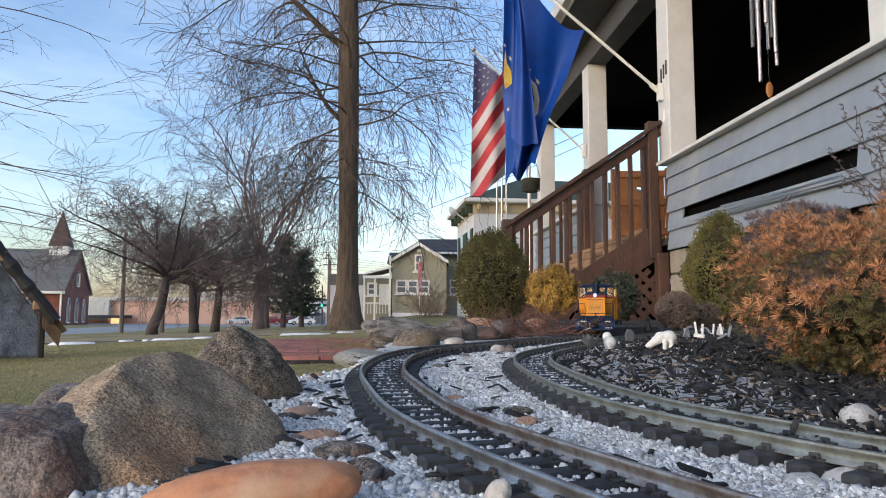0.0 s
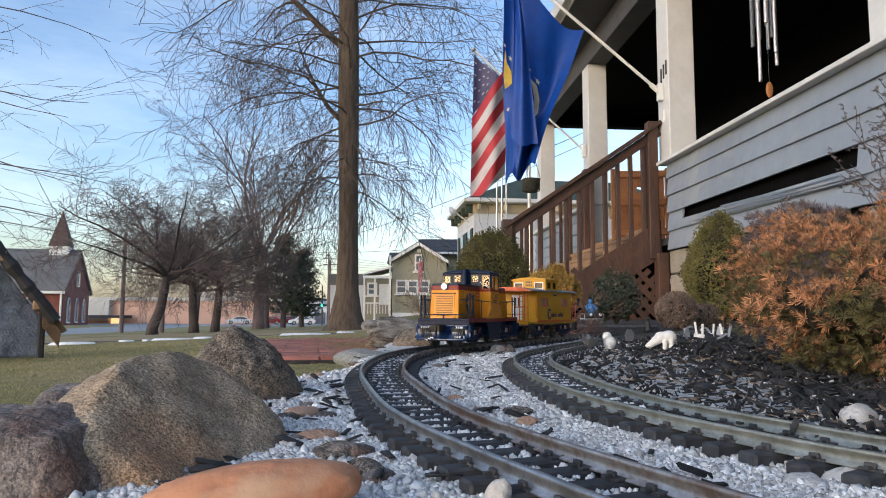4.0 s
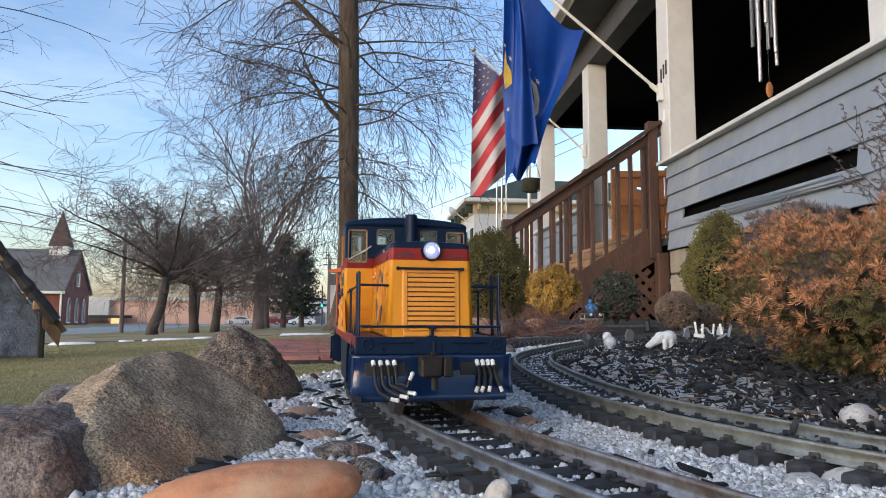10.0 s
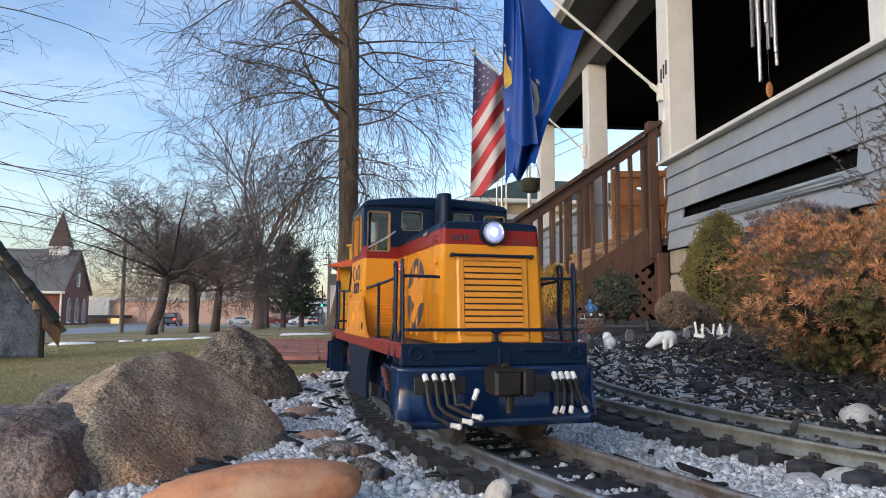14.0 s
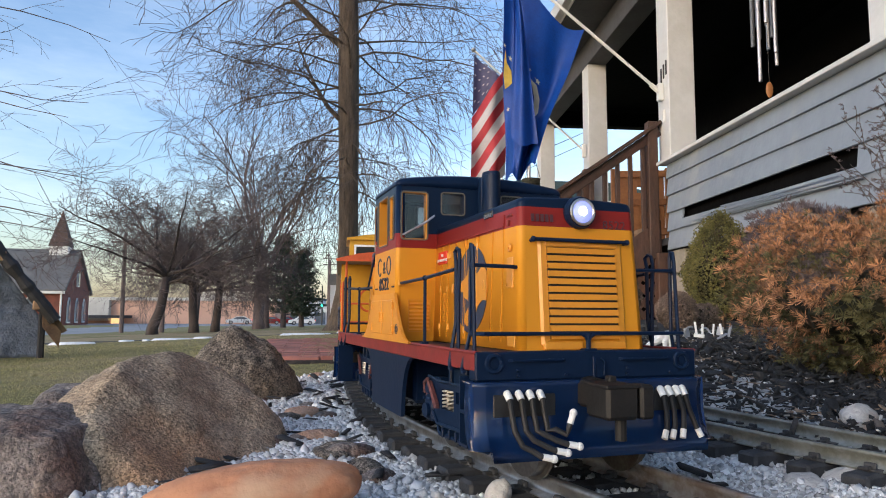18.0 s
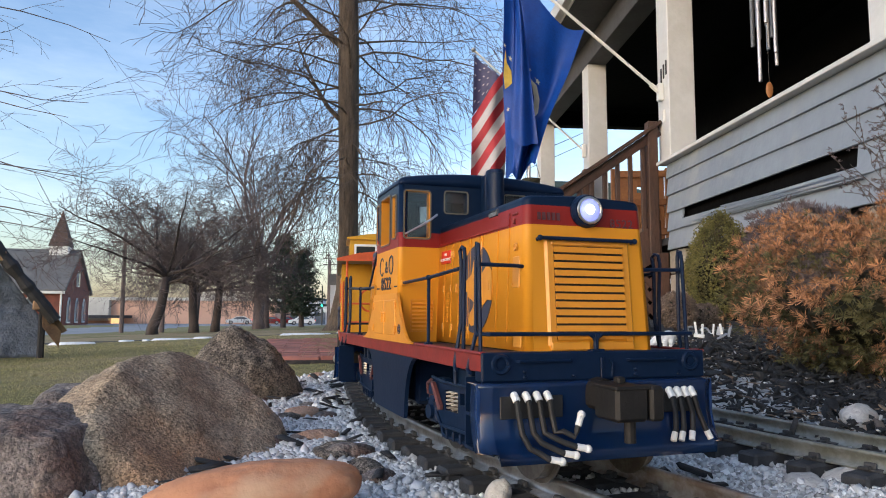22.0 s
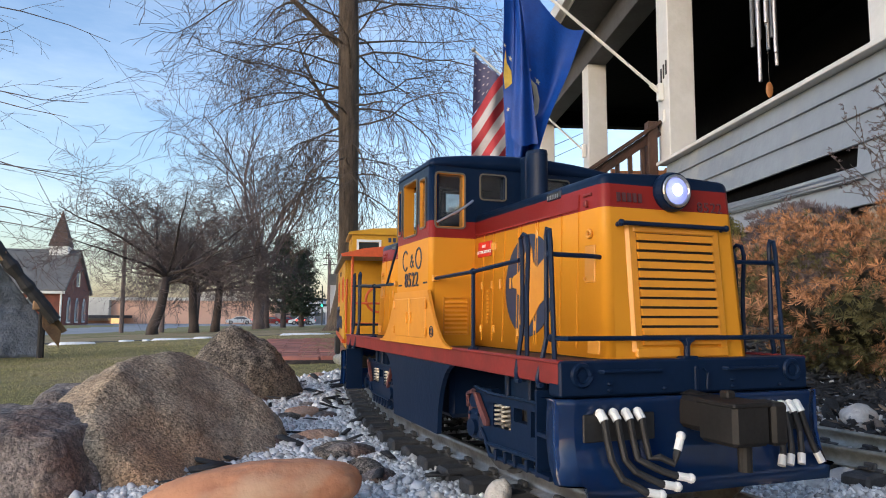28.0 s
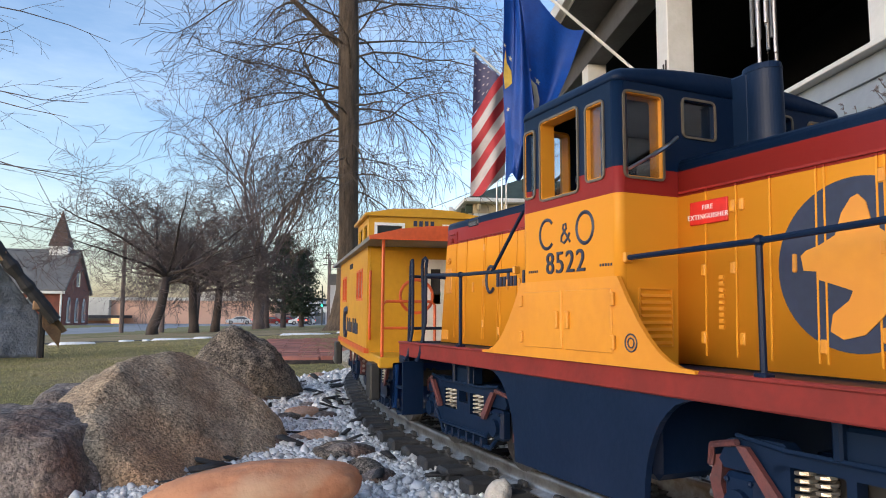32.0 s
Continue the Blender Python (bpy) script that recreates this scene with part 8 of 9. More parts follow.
# ---- the caboose ----
def build_caboose():
    C = tagged(empty("model_caboose"), "yellow model caboose with orange railings, a grey roof and cupola", "model train")
    hb, w, z0, z1 = 0.100, 0.0480, 0.0400, 0.1060
    bm = B()
    box(bm, (0, 0, 0.0370), (0.290, 0.092, 0.0060), 0.0006)
    part("underframe", bm, M["cabyellow"], C)
    for f in (-1, 1):
        wins = [(0.026, 0.0330, 0.041, 0.0520), (0.045, 0.0330, 0.060, 0.0520), (0.140, 0.0330, 0.155, 0.0520), (0.159, 0.0330, 0.174, 0.0520)]
        bm = B()
        panel(bm, 2 * hb, z1 - z0, wins, 0.0016, Matrix(((1, 0, 0, -hb), (0, 0, 1, f * w - (0.0016 if f > 0 else 0)), (0, 1, 0, z0), (0, 0, 0, 1))))
        wall = part("side_wall", bm, M["cabyellow"], C)
        for a, c, b, d in wins:
            bm = B()
            panel(bm, b - a + 0.002, d - c + 0.002, [(0.0016, 0.0016, b - a + 0.0004, d - c + 0.0004)], 0.0014, Matrix(((1, 0, 0, -hb + a - 0.001), (0, 0, 1, f * (w + 0.0004) - (0.0014 if f > 0 else 0)), (0, 1, 0, z0 + c - 0.001), (0, 0, 0, 1))))
            part("window_frame", bm, M["orange"], wall)
            bm = B()
            box(bm, (-hb + (a + b) / 2, f * (w - 0.0012), z0 + (c + d) / 2), (b - a, 0.0006, d - c))
            part("pane", bm, M["roofgrey"], wall)
        bm = B()
        tube(bm, [(f * 0.034 + 0.0085 * -f * math.cos(t), f * (w + 0.0002), 0.0560 + 0.0105 * math.sin(t)) for t in (0.8 + 4.7 * j / 18 for j in range(19))], 0.0024, 5)
        part("emblem_ring", bm, M["ink"], C, "navy ring emblem")
        for cx in (-0.008, 0.034):
            bm = B()
            for j in range(6):
                box(bm, (-f * cx + (j - 2.5) * 0.0056, f * (w + 0.0004), 0.0530 + (0 if j % 3 else 0.0015)), (0.0034, 0.0006, 0.0075 if j % 3 else 0.0105))
            part("name_bar", bm, M["ink"], C)
        bm = B()
        for j in range(6):
            box(bm, ((j - 2.5) * 0.0032, f * (w + 0.0004), 0.0985), (0.0018, 0.0006, 0.0036))
        part("number_bar", bm, M["ink"], C)
        bm = B()
        box(bm, (0, f * w, z0 + 0.001), (2 * hb, 0.003, 0.003))
        part("sill_strip", bm, M["orange"], C)
    for s in (-1, 1):
        door = (0.0343, 0.004, 0.0583, 0.058)
        bm = B()
        panel(bm, 2 * w - 0.0034, z1 - z0, [door], 0.0016, Matrix(((0, 0, 1, s * hb - (0.0016 if s > 0 else 0)), (1, 0, 0, -w + 0.0017), (0, 1, 0, z0), (0, 0, 0, 1))))
        part("end_wall", bm, M["cabyellow"], C)
        bm = B()
        panel(bm, 0.024, 0.054, [(0.004, 0.026, 0.0105, 0.048), (0.0135, 0.026, 0.020, 0.048)], 0.0020, Matrix(((0, 0, 1, s * hb - (0.0010 if s > 0 else 0.0010)), (1, 0, 0, -0.012), (0, 1, 0, z0 + 0.004), (0, 0, 0, 1))))
        dr = part("end_door", bm, M["whiteplastic"], C, "pale grey end door with two panes")
        bm = B()
        box(bm, (s * (hb - 0.0006), 0.0017, z0 + 0.046), (0.0006, 0.020, 0.020))
        part("pane", bm, M["black"], dr)
        # platform railing, ladder, brake wheel
        x = s * 0.1405
        for y in (-0.044, 0.044):
            bm = B()
            tube(bm, [(x, y, z0), (x, y, z1 + 0.001)], 0.0010, 6)
            part("roof_post", bm, M["orange"], C)
            bm = B()
            tube(bm, [(s * (hb + 0.002), y * 1.05, 0.048), (s * (hb + 0.004), y * 1.06, 0.055), (s * (hb + 0.004), y * 1.06, 0.085), (s * (hb + 0.002), y * 1.05, 0.090)], 0.0009, 6)
            part("grab_rail", bm, M["orange"], C)
        for y0, y1 in ((-0.044, -0.014), (0.014, 0.044)):
            bm = B()
            tube(bm, [(x, y0, z0), (x, y0, 0.069), (x, y0 + 0.002, 0.071), (x, y1 - 0.002, 0.071), (x, y1, 0.069), (x, y1, z0)], 0.0009, 6)
            tube(bm, [(x, y0, 0.056), (x, y1, 0.056)], 0.0008, 6)
            part("platform_rail", bm, M["orange"], C)
        bm = B()
        tube(bm, [(s * 0.1370, -0.024 + 0.0095 * math.cos(t), 0.074 + 0.0095 * math.sin(t)) for t in (2 * math.pi * j / 20 for j in range(20))], 0.0009, 6, True)
        part("brake_wheel", bm, M["orange"], C, "small orange brake wheel")
        for y in (0.024, 0.036):
            bm = B()
            tube(bm, [(x, y, z0), (x, y, z1 + 0.006), (s * 0.132, y, z1 + 0.009)], 0.0009, 6)
            part("ladder_rail", bm, M["orange"], C)
        for k in range(7):
            bm = B()
            tube(bm, [(x, 0.024, 0.050 + k * 0.011), (x, 0.036, 0.050 + k * 0.011)], 0.0007, 5)
            part("ladder_rung", bm, M["orange"], C)
        bm = B()
        box(bm, (s * 0.148, 0, 0.0290), (0.020, 0.012, 0.009), 0.001)
        part("coupler", bm, M["black"], C)
        for y in (-0.047, 0.047):
            bm = B()
            box(bm, (s * 0.128, y, 0.0260), (0.020, 0.006, 0.020), 0.001)
            part("step_box", bm, M["black"], C)
    roof = [(y, z - 0.014) for y, z in [(-0.0520, 0.1195), (-0.0525, 0.1215), (-0.035, 0.1258), (-0.018, 0.1278), (0, 0.1285), (0.018, 0.1278), (0.035, 0.1258), (0.0525, 0.1215), (0.0520, 0.1195)]]
    bm = B()
    prism(bm, roof, 0.288, yz(0))
    part("roof", bm, M["roofgrey"], C, "grey curved roof")
    for x in (0.1435, -0.1435):
        bm = B()
        prism(bm, [(y * 1.004, z) for y, z in roof], 0.003, yz(x))
        part("roof_edge", bm, M["orange"], C)
    # cupola
    cz0, cz1, cw = 0.108, 0.1340, 0.0400
    for f in (-1, 1):
        bm = B()
        panel(bm, 0.072, cz1 - cz0, [(0.010, 0.006, 0.030, 0.020), (0.042, 0.006, 0.062, 0.020)], 0.0014, Matrix(((1, 0, 0, -0.036), (0, 0, 1, f * cw), (0, 1, 0, cz0), (0, 0, 0, 1))))
        part("cupola_side", bm, M["cabyellow"], C)
        bm = B()
        box(bm, (0, f * (cw - 0.002), cz0 + 0.012), (0.066, 0.0006, 0.015))
        part("pane", bm, M["darkglass"], C)
    for s in (-1, 1):
        bm = B()
        panel(bm, 2 * cw, cz1 - cz0, [(0.006, 0.006, 0.024, 0.020), (0.056, 0.006, 0.074, 0.020)], 0.0014, Matrix(((0, 0, 1, s * 0.036), (1, 0, 0, -cw), (0, 1, 0, cz0), (0, 0, 0, 1))))
        ce = part("cupola_end", bm, M["cabyellow"], C)
        for a in (0.006, 0.056):
            bm = B()
            panel(bm, 0.022, 0.0165, [(0.002, 0.002, 0.020, 0.0145)], 0.0014, Matrix(((0, 0, 1, s * 0.0368), (1, 0, 0, -cw + a - 0.002), (0, 1, 0, cz0 + 0.004), (0, 0, 0, 1))))
            part("window_frame", bm, M["whiteplastic"], ce)
            bm = B()
            box(bm, (s * 0.0355, -cw + a + 0.009, cz0 + 0.012), (0.0006, 0.018, 0.0125))
            part("pane", bm, M["darkglass"], ce)
        bm = B()
        for j in range(4):
            box(bm, (s * 0.0376, (j - 1.5) * 0.0042, cz1 - 0.0055), (0.0006, 0.0026, 0.0040))
            box(bm, (s * 0.0376, (j - 1.5) * 0.0042, cz1 - 0.0125), (0.0006, 0.0026, 0.0040))
        part("number_bar", bm, M["ink"], C)
    bm = B()
    prism(bm, [(-0.0430, cz1 - 0.001), (-0.043, cz1 + 0.001), (-0.022, cz1 + 0.0045), (0, cz1 + 0.0055), (0.022, cz1 + 0.0045), (0.043, cz1 + 0.001), (0.043, cz1 - 0.001)], 0.080, yz(0))
    part("cupola_roof", bm, M["cabyellow"], C)
    bm = B()
    ball(bm, (-0.146, 0.050, 0.0900), 0.0042, 8)
    rod(bm, (-0.146, 0.050, 0.075), (-0.146, 0.050, 0.088), 0.0024, 8)
    part("marker_lamp", bm, M["black"], C)
    for x in (-0.078, 0.078):
        build_truck(C, x)
    return C


caboose = build_caboose()


# ---- flags on the porch posts ----
PXM = 0.00489                       # metres for one step of the flags' drawing grid at six metres


def blue_cloth(u, v):
    """Hanging state flag: u from its free corner to the pole's foot, v from the pole down."""
    tx, tz = 0.525 + 0.745 * u, 3.46 - 0.66 * u - 0.24 * math.sin(math.pi * u) * u
    bx, bz = 0.55 + 0.225 * u, 1.40 + 0.12 * u + 0.05 * math.sin(u * 9)
    k = v ** (0.92 + 0.2 * (1 - u))
    x = tx + (bx - tx) * k + 0.010 * math.sin(v * 9 + u * 5)
    z = tz + (bz - tz) * v
    y = 5.93 + 0.075 * math.sin(u * 9.5 + v * 1.6) * (0.25 + v) + 0.03 * math.sin(u * 19 - v * 5) * v + 0.02 * math.sin(v * 6 + u * 3) - 0.06 * u * v
    return Vector((x, y, z))


def blue_fold(u, v):
    """The part of the cloth that is doubled over in front."""
    x0, x1 = 0.600 + 0.015 * math.sin(v * 5), 0.640 + 0.175 * v ** 0.8
    z = 3.20 - (1.42 + 0.12 * u + 0.05 * math.sin(u * 5)) * v
    return Vector((x0 + (x1 - x0) * u, 5.80 + 0.03 * math.sin(u * 7 + v * 2) - 0.02 * v, z))


def cloth_sheet(name, fn, nu, nv, mat, parent, label="", off=0.0, us=(0, 1), vs=(0, 1)):
    grid = []
    for side in (0, 1):
        for j in range(nv + 1):
            for i in range(nu + 1):
                p = fn(us[0] + (us[1] - us[0]) * i / nu, vs[0] + (vs[1] - vs[0]) * j / nv)
                grid.append(p + Vector((0, -off - 0.0025 * side, 0)))
    n = (nu + 1) * (nv + 1)
    fs = []
    for j in range(nv):
        for i in range(nu):
            a = j * (nu + 1) + i
            fs.append((a, a + 1, a + nu + 2, a + nu + 1))
            fs.append((n + a, n + a + nu + 1, n + a + nu + 2, n + a + 1))
    ob = raw(name, grid, fs, mat, parent, True)
    if label:
        ob["label"] = label
    return ob


M["bluecloth"] = surf("royal_blue_nylon", (0.004, 0.052, 0.30), (0.0035, 0.038, 0.23), 8, 0.5, 0.1, spec=0.3)
M["canton"] = surf("faded_navy_cloth", (0.07, 0.065, 0.14), (0.05, 0.05, 0.11), 8, 0.7, 0.1)
M["stripe"] = surf("red_stripe_cloth", (0.42, 0.03, 0.04), (0.34, 0.025, 0.035), 8, 0.7, 0.1)
M["whitecloth"] = surf("white_stripe_cloth", (0.50, 0.47, 0.48), (0.42, 0.40, 0.41), 8, 0.7, 0.1)
M["goldcloth"] = surf("gold_cloth_print", (0.62, 0.42, 0.06), None, 8, 0.7, 0.05)
M["creamcloth"] = surf("cream_cloth_print", (0.55, 0.50, 0.38), None, 8, 0.7, 0.05)


def cloth_patch(fn, pts, mat, parent, name, label=""):
    bm = B()
    c = [sum(p[0] for p in pts) / len(pts), sum(p[1] for p in pts) / len(pts)]
    rings = []
    for k in (0.34, 0.67, 1.0):
        rings.append([bm.verts.new(fn(c[0] + (u - c[0]) * k, c[1] + (v - c[1]) * k) + Vector((0, -0.008, 0))) for u, v in pts])
    n = len(pts)
    mid = bm.verts.new(fn(*c) + Vector((0, -0.008, 0)))
    for i in range(n):
        bm.faces.new((mid, rings[0][i], rings[0][(i + 1) % n]))
        for a, b in zip(rings, rings[1:]):
            bm.faces.new((a[i], b[i], b[(i + 1) % n], a[(i + 1) % n]))
    return part(name, bm, mat, parent, label)


def build_state_flag():
    f = tagged(empty("state_flag"), "royal blue flag with gold and cream emblem on a pole", "flag")
    bm = B()
    tube(bm, [(1.925, 5.98, 2.25), (0.48, 5.95, 3.52)], 0.014, 10)
    pole = part("pole", bm, M["white"], f, "white metal flag pole")
    bm = B()
    box(bm, (1.935, 5.98, 2.24), (0.05, 0.06, 0.16), 0.006)
    rod(bm, (1.95, 5.98, 2.22), (1.85, 5.975, 2.31), 0.022, 10)
    part("bracket", bm, M["white"], pole)
    cloth_sheet("cloth", blue_cloth, 40, 48, M["bluecloth"], f)
    cloth_sheet("fold", blue_fold, 16, 40, M["bluecloth"], f)
    cloth_patch(blue_cloth, [(0.04, 0.40), (0.07, 0.46), (0.15, 0.49), (0.16, 0.55), (0.09, 0.575), (0.03, 0.585), (0.01, 0.52)], M["goldcloth"], f, "emblem", "gold printed shape")
    cloth_patch(blue_cloth, [(0.43, 0.46), (0.54, 0.455), (0.63, 0.52), (0.67, 0.60), (0.60, 0.63), (0.55, 0.60), (0.52, 0.53)], M["creamcloth"], f, "emblem", "cream printed shape")
    for u, v, r in ((0.13, 0.43, 0.04), (0.40, 0.415, 0.045), (0.55, 0.43, 0.05), (0.07, 0.68, 0.03), (0.03, 0.385, 0.03)):
        pts = []
        for k in range(10):
            t = math.pi / 2 + 2 * math.pi * k / 10
            q = r * (1 if k % 2 == 0 else 0.42)
            pts.append((u + q * math.cos(t), v - q * 0.38 * math.sin(t)))
        cloth_patch(blue_cloth, pts, M["creamcloth"], f, "star")
    return f


def us_cloth(x, c):
    """A point of the striped flag: x across, c the stripe line's height at its free edge."""
    px, py = x, c - 1.5 * (x - 835) if x > 835 else c
    s = 8.3 / 1216
    fold = 0.05 * math.sin((px - 832) * 0.12) + 0.03 * math.sin(c * 0.05 + px * 0.05)
    return Vector(((px - 784) * s, 8.25 + fold, EYE + (556 - py) * s))


def build_us_flag():
    f = tagged(empty("striped_flag"), "faded red and white striped flag with a starred navy corner", "flag")
    s = 8.3 / 1216
    p0 = Vector(((1036 - 784) * s, 8.35, EYE + (556 - 256) * s))
    p1 = Vector(((838 - 784) * s, 8.25, EYE + (556 - 76) * s))
    bm = B()
    tube(bm, [p0, p1], 0.013, 10)
    pole = part("pole", bm, M["white"], f, "white metal flag pole")
    bm = B()
    ball(bm, p1, 0.03, 10)
    part("finial", bm, M["steel"], pole)
    bm = B()
    box(bm, p0 + Vector((0.02, 0, -0.02)), (0.05, 0.06, 0.16), 0.006)
    part("bracket", bm, M["white"], pole)
    # starred corner, cut off along the pole
    def corner(u, v):
        x = 839 - 3 * v + 58 * u
        top = 84 + 0.93 * (x - 838)
        low = 200 - 1.5 * (x - 835)
        py = top + max(0.5, low - top) * v
        return Vector(((x - 784) * s, 8.25 + 0.04 * math.sin(x * 0.12), EYE + (556 - py) * s))
    cloth_sheet("starred_corner", corner, 12, 12, M["canton"], f, "faded navy corner")
    for i in range(5):
        for j in range(4):
            u, v = 0.06 + 0.13 * i, 0.12 + 0.23 * j + 0.08 * (i % 2)
            if v > 0.95 or u > 0.55:
                continue
            pts = [(u + 0.045 * (1 if k % 2 == 0 else 0.42) * math.cos(math.pi / 2 + math.pi * k / 5), v - 0.028 * (1 if k % 2 == 0 else 0.42) * math.sin(math.pi / 2 + math.pi * k / 5)) for k in range(10)]
            cloth_patch(corner, pts, M["whitecloth"], f, "star")
    edges = [200, 224, 248, 272, 296, 320, 345, 372, 396, 420]
    for k, (c0, c1) in enumerate(zip(edges, edges[1:])):
        lim = 345
        def band(u, v):
            x = 832 + 3 * (1 - (c0 - 200) / 145.0) + u * 64
            c = c0 + (c1 - c0) * v
            p = us_cloth(max(x, 835.0), c)
            low = lim - 0.9 * max(0, x - 850)
            py = c - 1.5 * (max(x, 835) - 835)
            if py > low:
                py = low
            return Vector(((x - 784) * s, p.y, EYE + (556 - py) * s))
        cloth_sheet("stripe", band, 16, 3, M["stripe"] if k % 2 == 0 else M["whitecloth"], f)
    return f


build_state_flag()
build_us_flag()


# ---- things that hang on the porch ----
def chime(at, tubes, label, sail=True, r=0.013):
    c = tagged(empty("wind_chime", Matrix.Translation(at)), label, "wind chime")
    bm = B()
    rod(bm, (0, 0, 0), (0, 0, 0.03), 0.075 * r / 0.013, 20)
    part("top_disc", bm, M["black"], c)
    bm = B()
    rod(bm, (0, 0, 0.03), (0, 0, 0.35), 0.003, 6)
    part("cord", bm, M["black"], c)
    n = len(tubes)
    for k, (ln, m) in enumerate(tubes):
        t = 2 * math.pi * k / n
        x, y = 0.062 * r / 0.013 * math.cos(t), 0.062 * r / 0.013 * math.sin(t)
        bm = B()
        rod(bm, (x, y, -0.12), (x, y, -0.12 - ln), r, 12)
        tb = part("chime_tube", bm, M[m], c)
        bm = B()
        rod(bm, (x, y, 0), (x, y, -0.12), 0.0015, 4)
        part("cord", bm, M["black"], tb)
    if sail:
        z = -0.12 - max(t[0] for t in tubes) - 0.03
        bm = B()
        rod(bm, (0, 0, 0), (0, 0, z), 0.002, 4)
        part("cord", bm, M["black"], c)
        bm = B()
        ball(bm, (0, 0, z - 0.03), 0.06, 12, (0.45, 0.15, 1.0))
        part("sail", bm, M["chairwood"], c, "small orange wooden sail")
    return c


def porch_point(a, b, z):
    return PORCH @ Vector((a, b, z))


M["chrome"] = surf("silver_tube", (0.55, 0.53, 0.54), (0.45, 0.43, 0.44), 6, 0.45, 0.02, metal=0.8)
M["greytube"] = surf("dark_grey_tube", (0.15, 0.155, 0.17), None, 6, 0.4, 0.02, metal=0.3)
chime(porch_point(1.10, 0.30, 3.18), [(1.0, "chrome"), (0.86, "chrome"), (0.78, "chrome"), (1.12, "chrome"), (0.70, "chrome"), (0.92, "chrome")], "large silver wind chime with a wooden sail", True, 0.013)
chime(porch_point(0.78, 0.45, 3.15), [(0.62, "greytube"), (0.5, "greytube"), (0.7, "greytube"), (0.56, "greytube")], "dark grey metal wind chime under the porch beam", False, 0.016)
chime(porch_point(-2.0, 0.9, 2.95), [(0.26, "orange"), (0.22, "chrome"), (0.3, "orange"), (0.24, "chrome")], "small copper wind chime deep in the porch", False, 0.008)


def build_basket():
    at = Vector((1.01, 7.8, 1.66))
    b = tagged(empty("hanging_basket", Matrix.Translation(at)), "dark wicker hanging basket with dry moss", "basket")
    bm = B()
    bmesh.ops.create_cone(bm, cap_ends=True, segments=20, radius1=0.07, radius2=0.11, depth=0.15, matrix=pose(0, 0, 0.075))
    part("bowl", bm, surf("dark_wicker", (0.03, 0.035, 0.025), (0.06, 0.05, 0.035), 60, 0.9, 0.6), b)
    for k in range(6):
        bm = B()
        tube(bm, [(0.10 * math.cos(t), 0.10 * math.sin(t), 0.02 + 0.025 * k) for t in (2 * math.pi * j / 18 for j in range(18))], 0.007, 5, True)
        part("wicker_band", bm, surf("wicker_band", (0.05, 0.05, 0.035), None, 60, 0.9, 0.4) if k == 0 else bpy.data.materials["wicker_band"], b)
    for k in range(3):
        t = 2 * math.pi * k / 3
        bm = B()
        tube(bm, [(0.11 * math.cos(t), 0.11 * math.sin(t), 0.15), (0, 0, 0.55), (0, 0, 1.6)], 0.004, 4)
        part("hanger", bm, M["black"], b)


build_basket()
for k, (px, top) in enumerate(((880, 284), (889, 275), (897, 300), (938, 272))):
    y = 9.4
    x = (px - 784) * y / 1216
    z = EYE + (556 - top) * y / 1216
    bm = B()
    tube(bm, [(x, y, ground_z(x, y) - 0.02), (x, y, z)], 0.012 if k < 3 else 0.025, 8)
    tagged(part("metal_pole", bm, M["chrome"]), "thin upright silver garden pole", "pole", "garden poles")


def build_house_bars():
    s = empty("house_marks", PORCH)
    tagged(s, "small dark marks on the porch post", "sign")
    for k in range(3):
        bm = B()
        box(bm, (-0.05 + 0.0 * k, -0.004, 2.40 + 0.02 * k), (0.018, 0.01, 0.13), 0.002, pose(-0.055 + k * 0.055, 0, 0))
        part("bar", bm, M["black"], s)
    bm = B()
    tube(bm, [(-0.06 + 0.02 * math.cos(t), -0.004, 2.02 + 0.06 * math.sin(t * 2)) for t in (2 * math.pi * k / 20 for k in range(20))], 0.004, 5, True)
    part("hook", bm, M["white"], s)


build_house_bars()


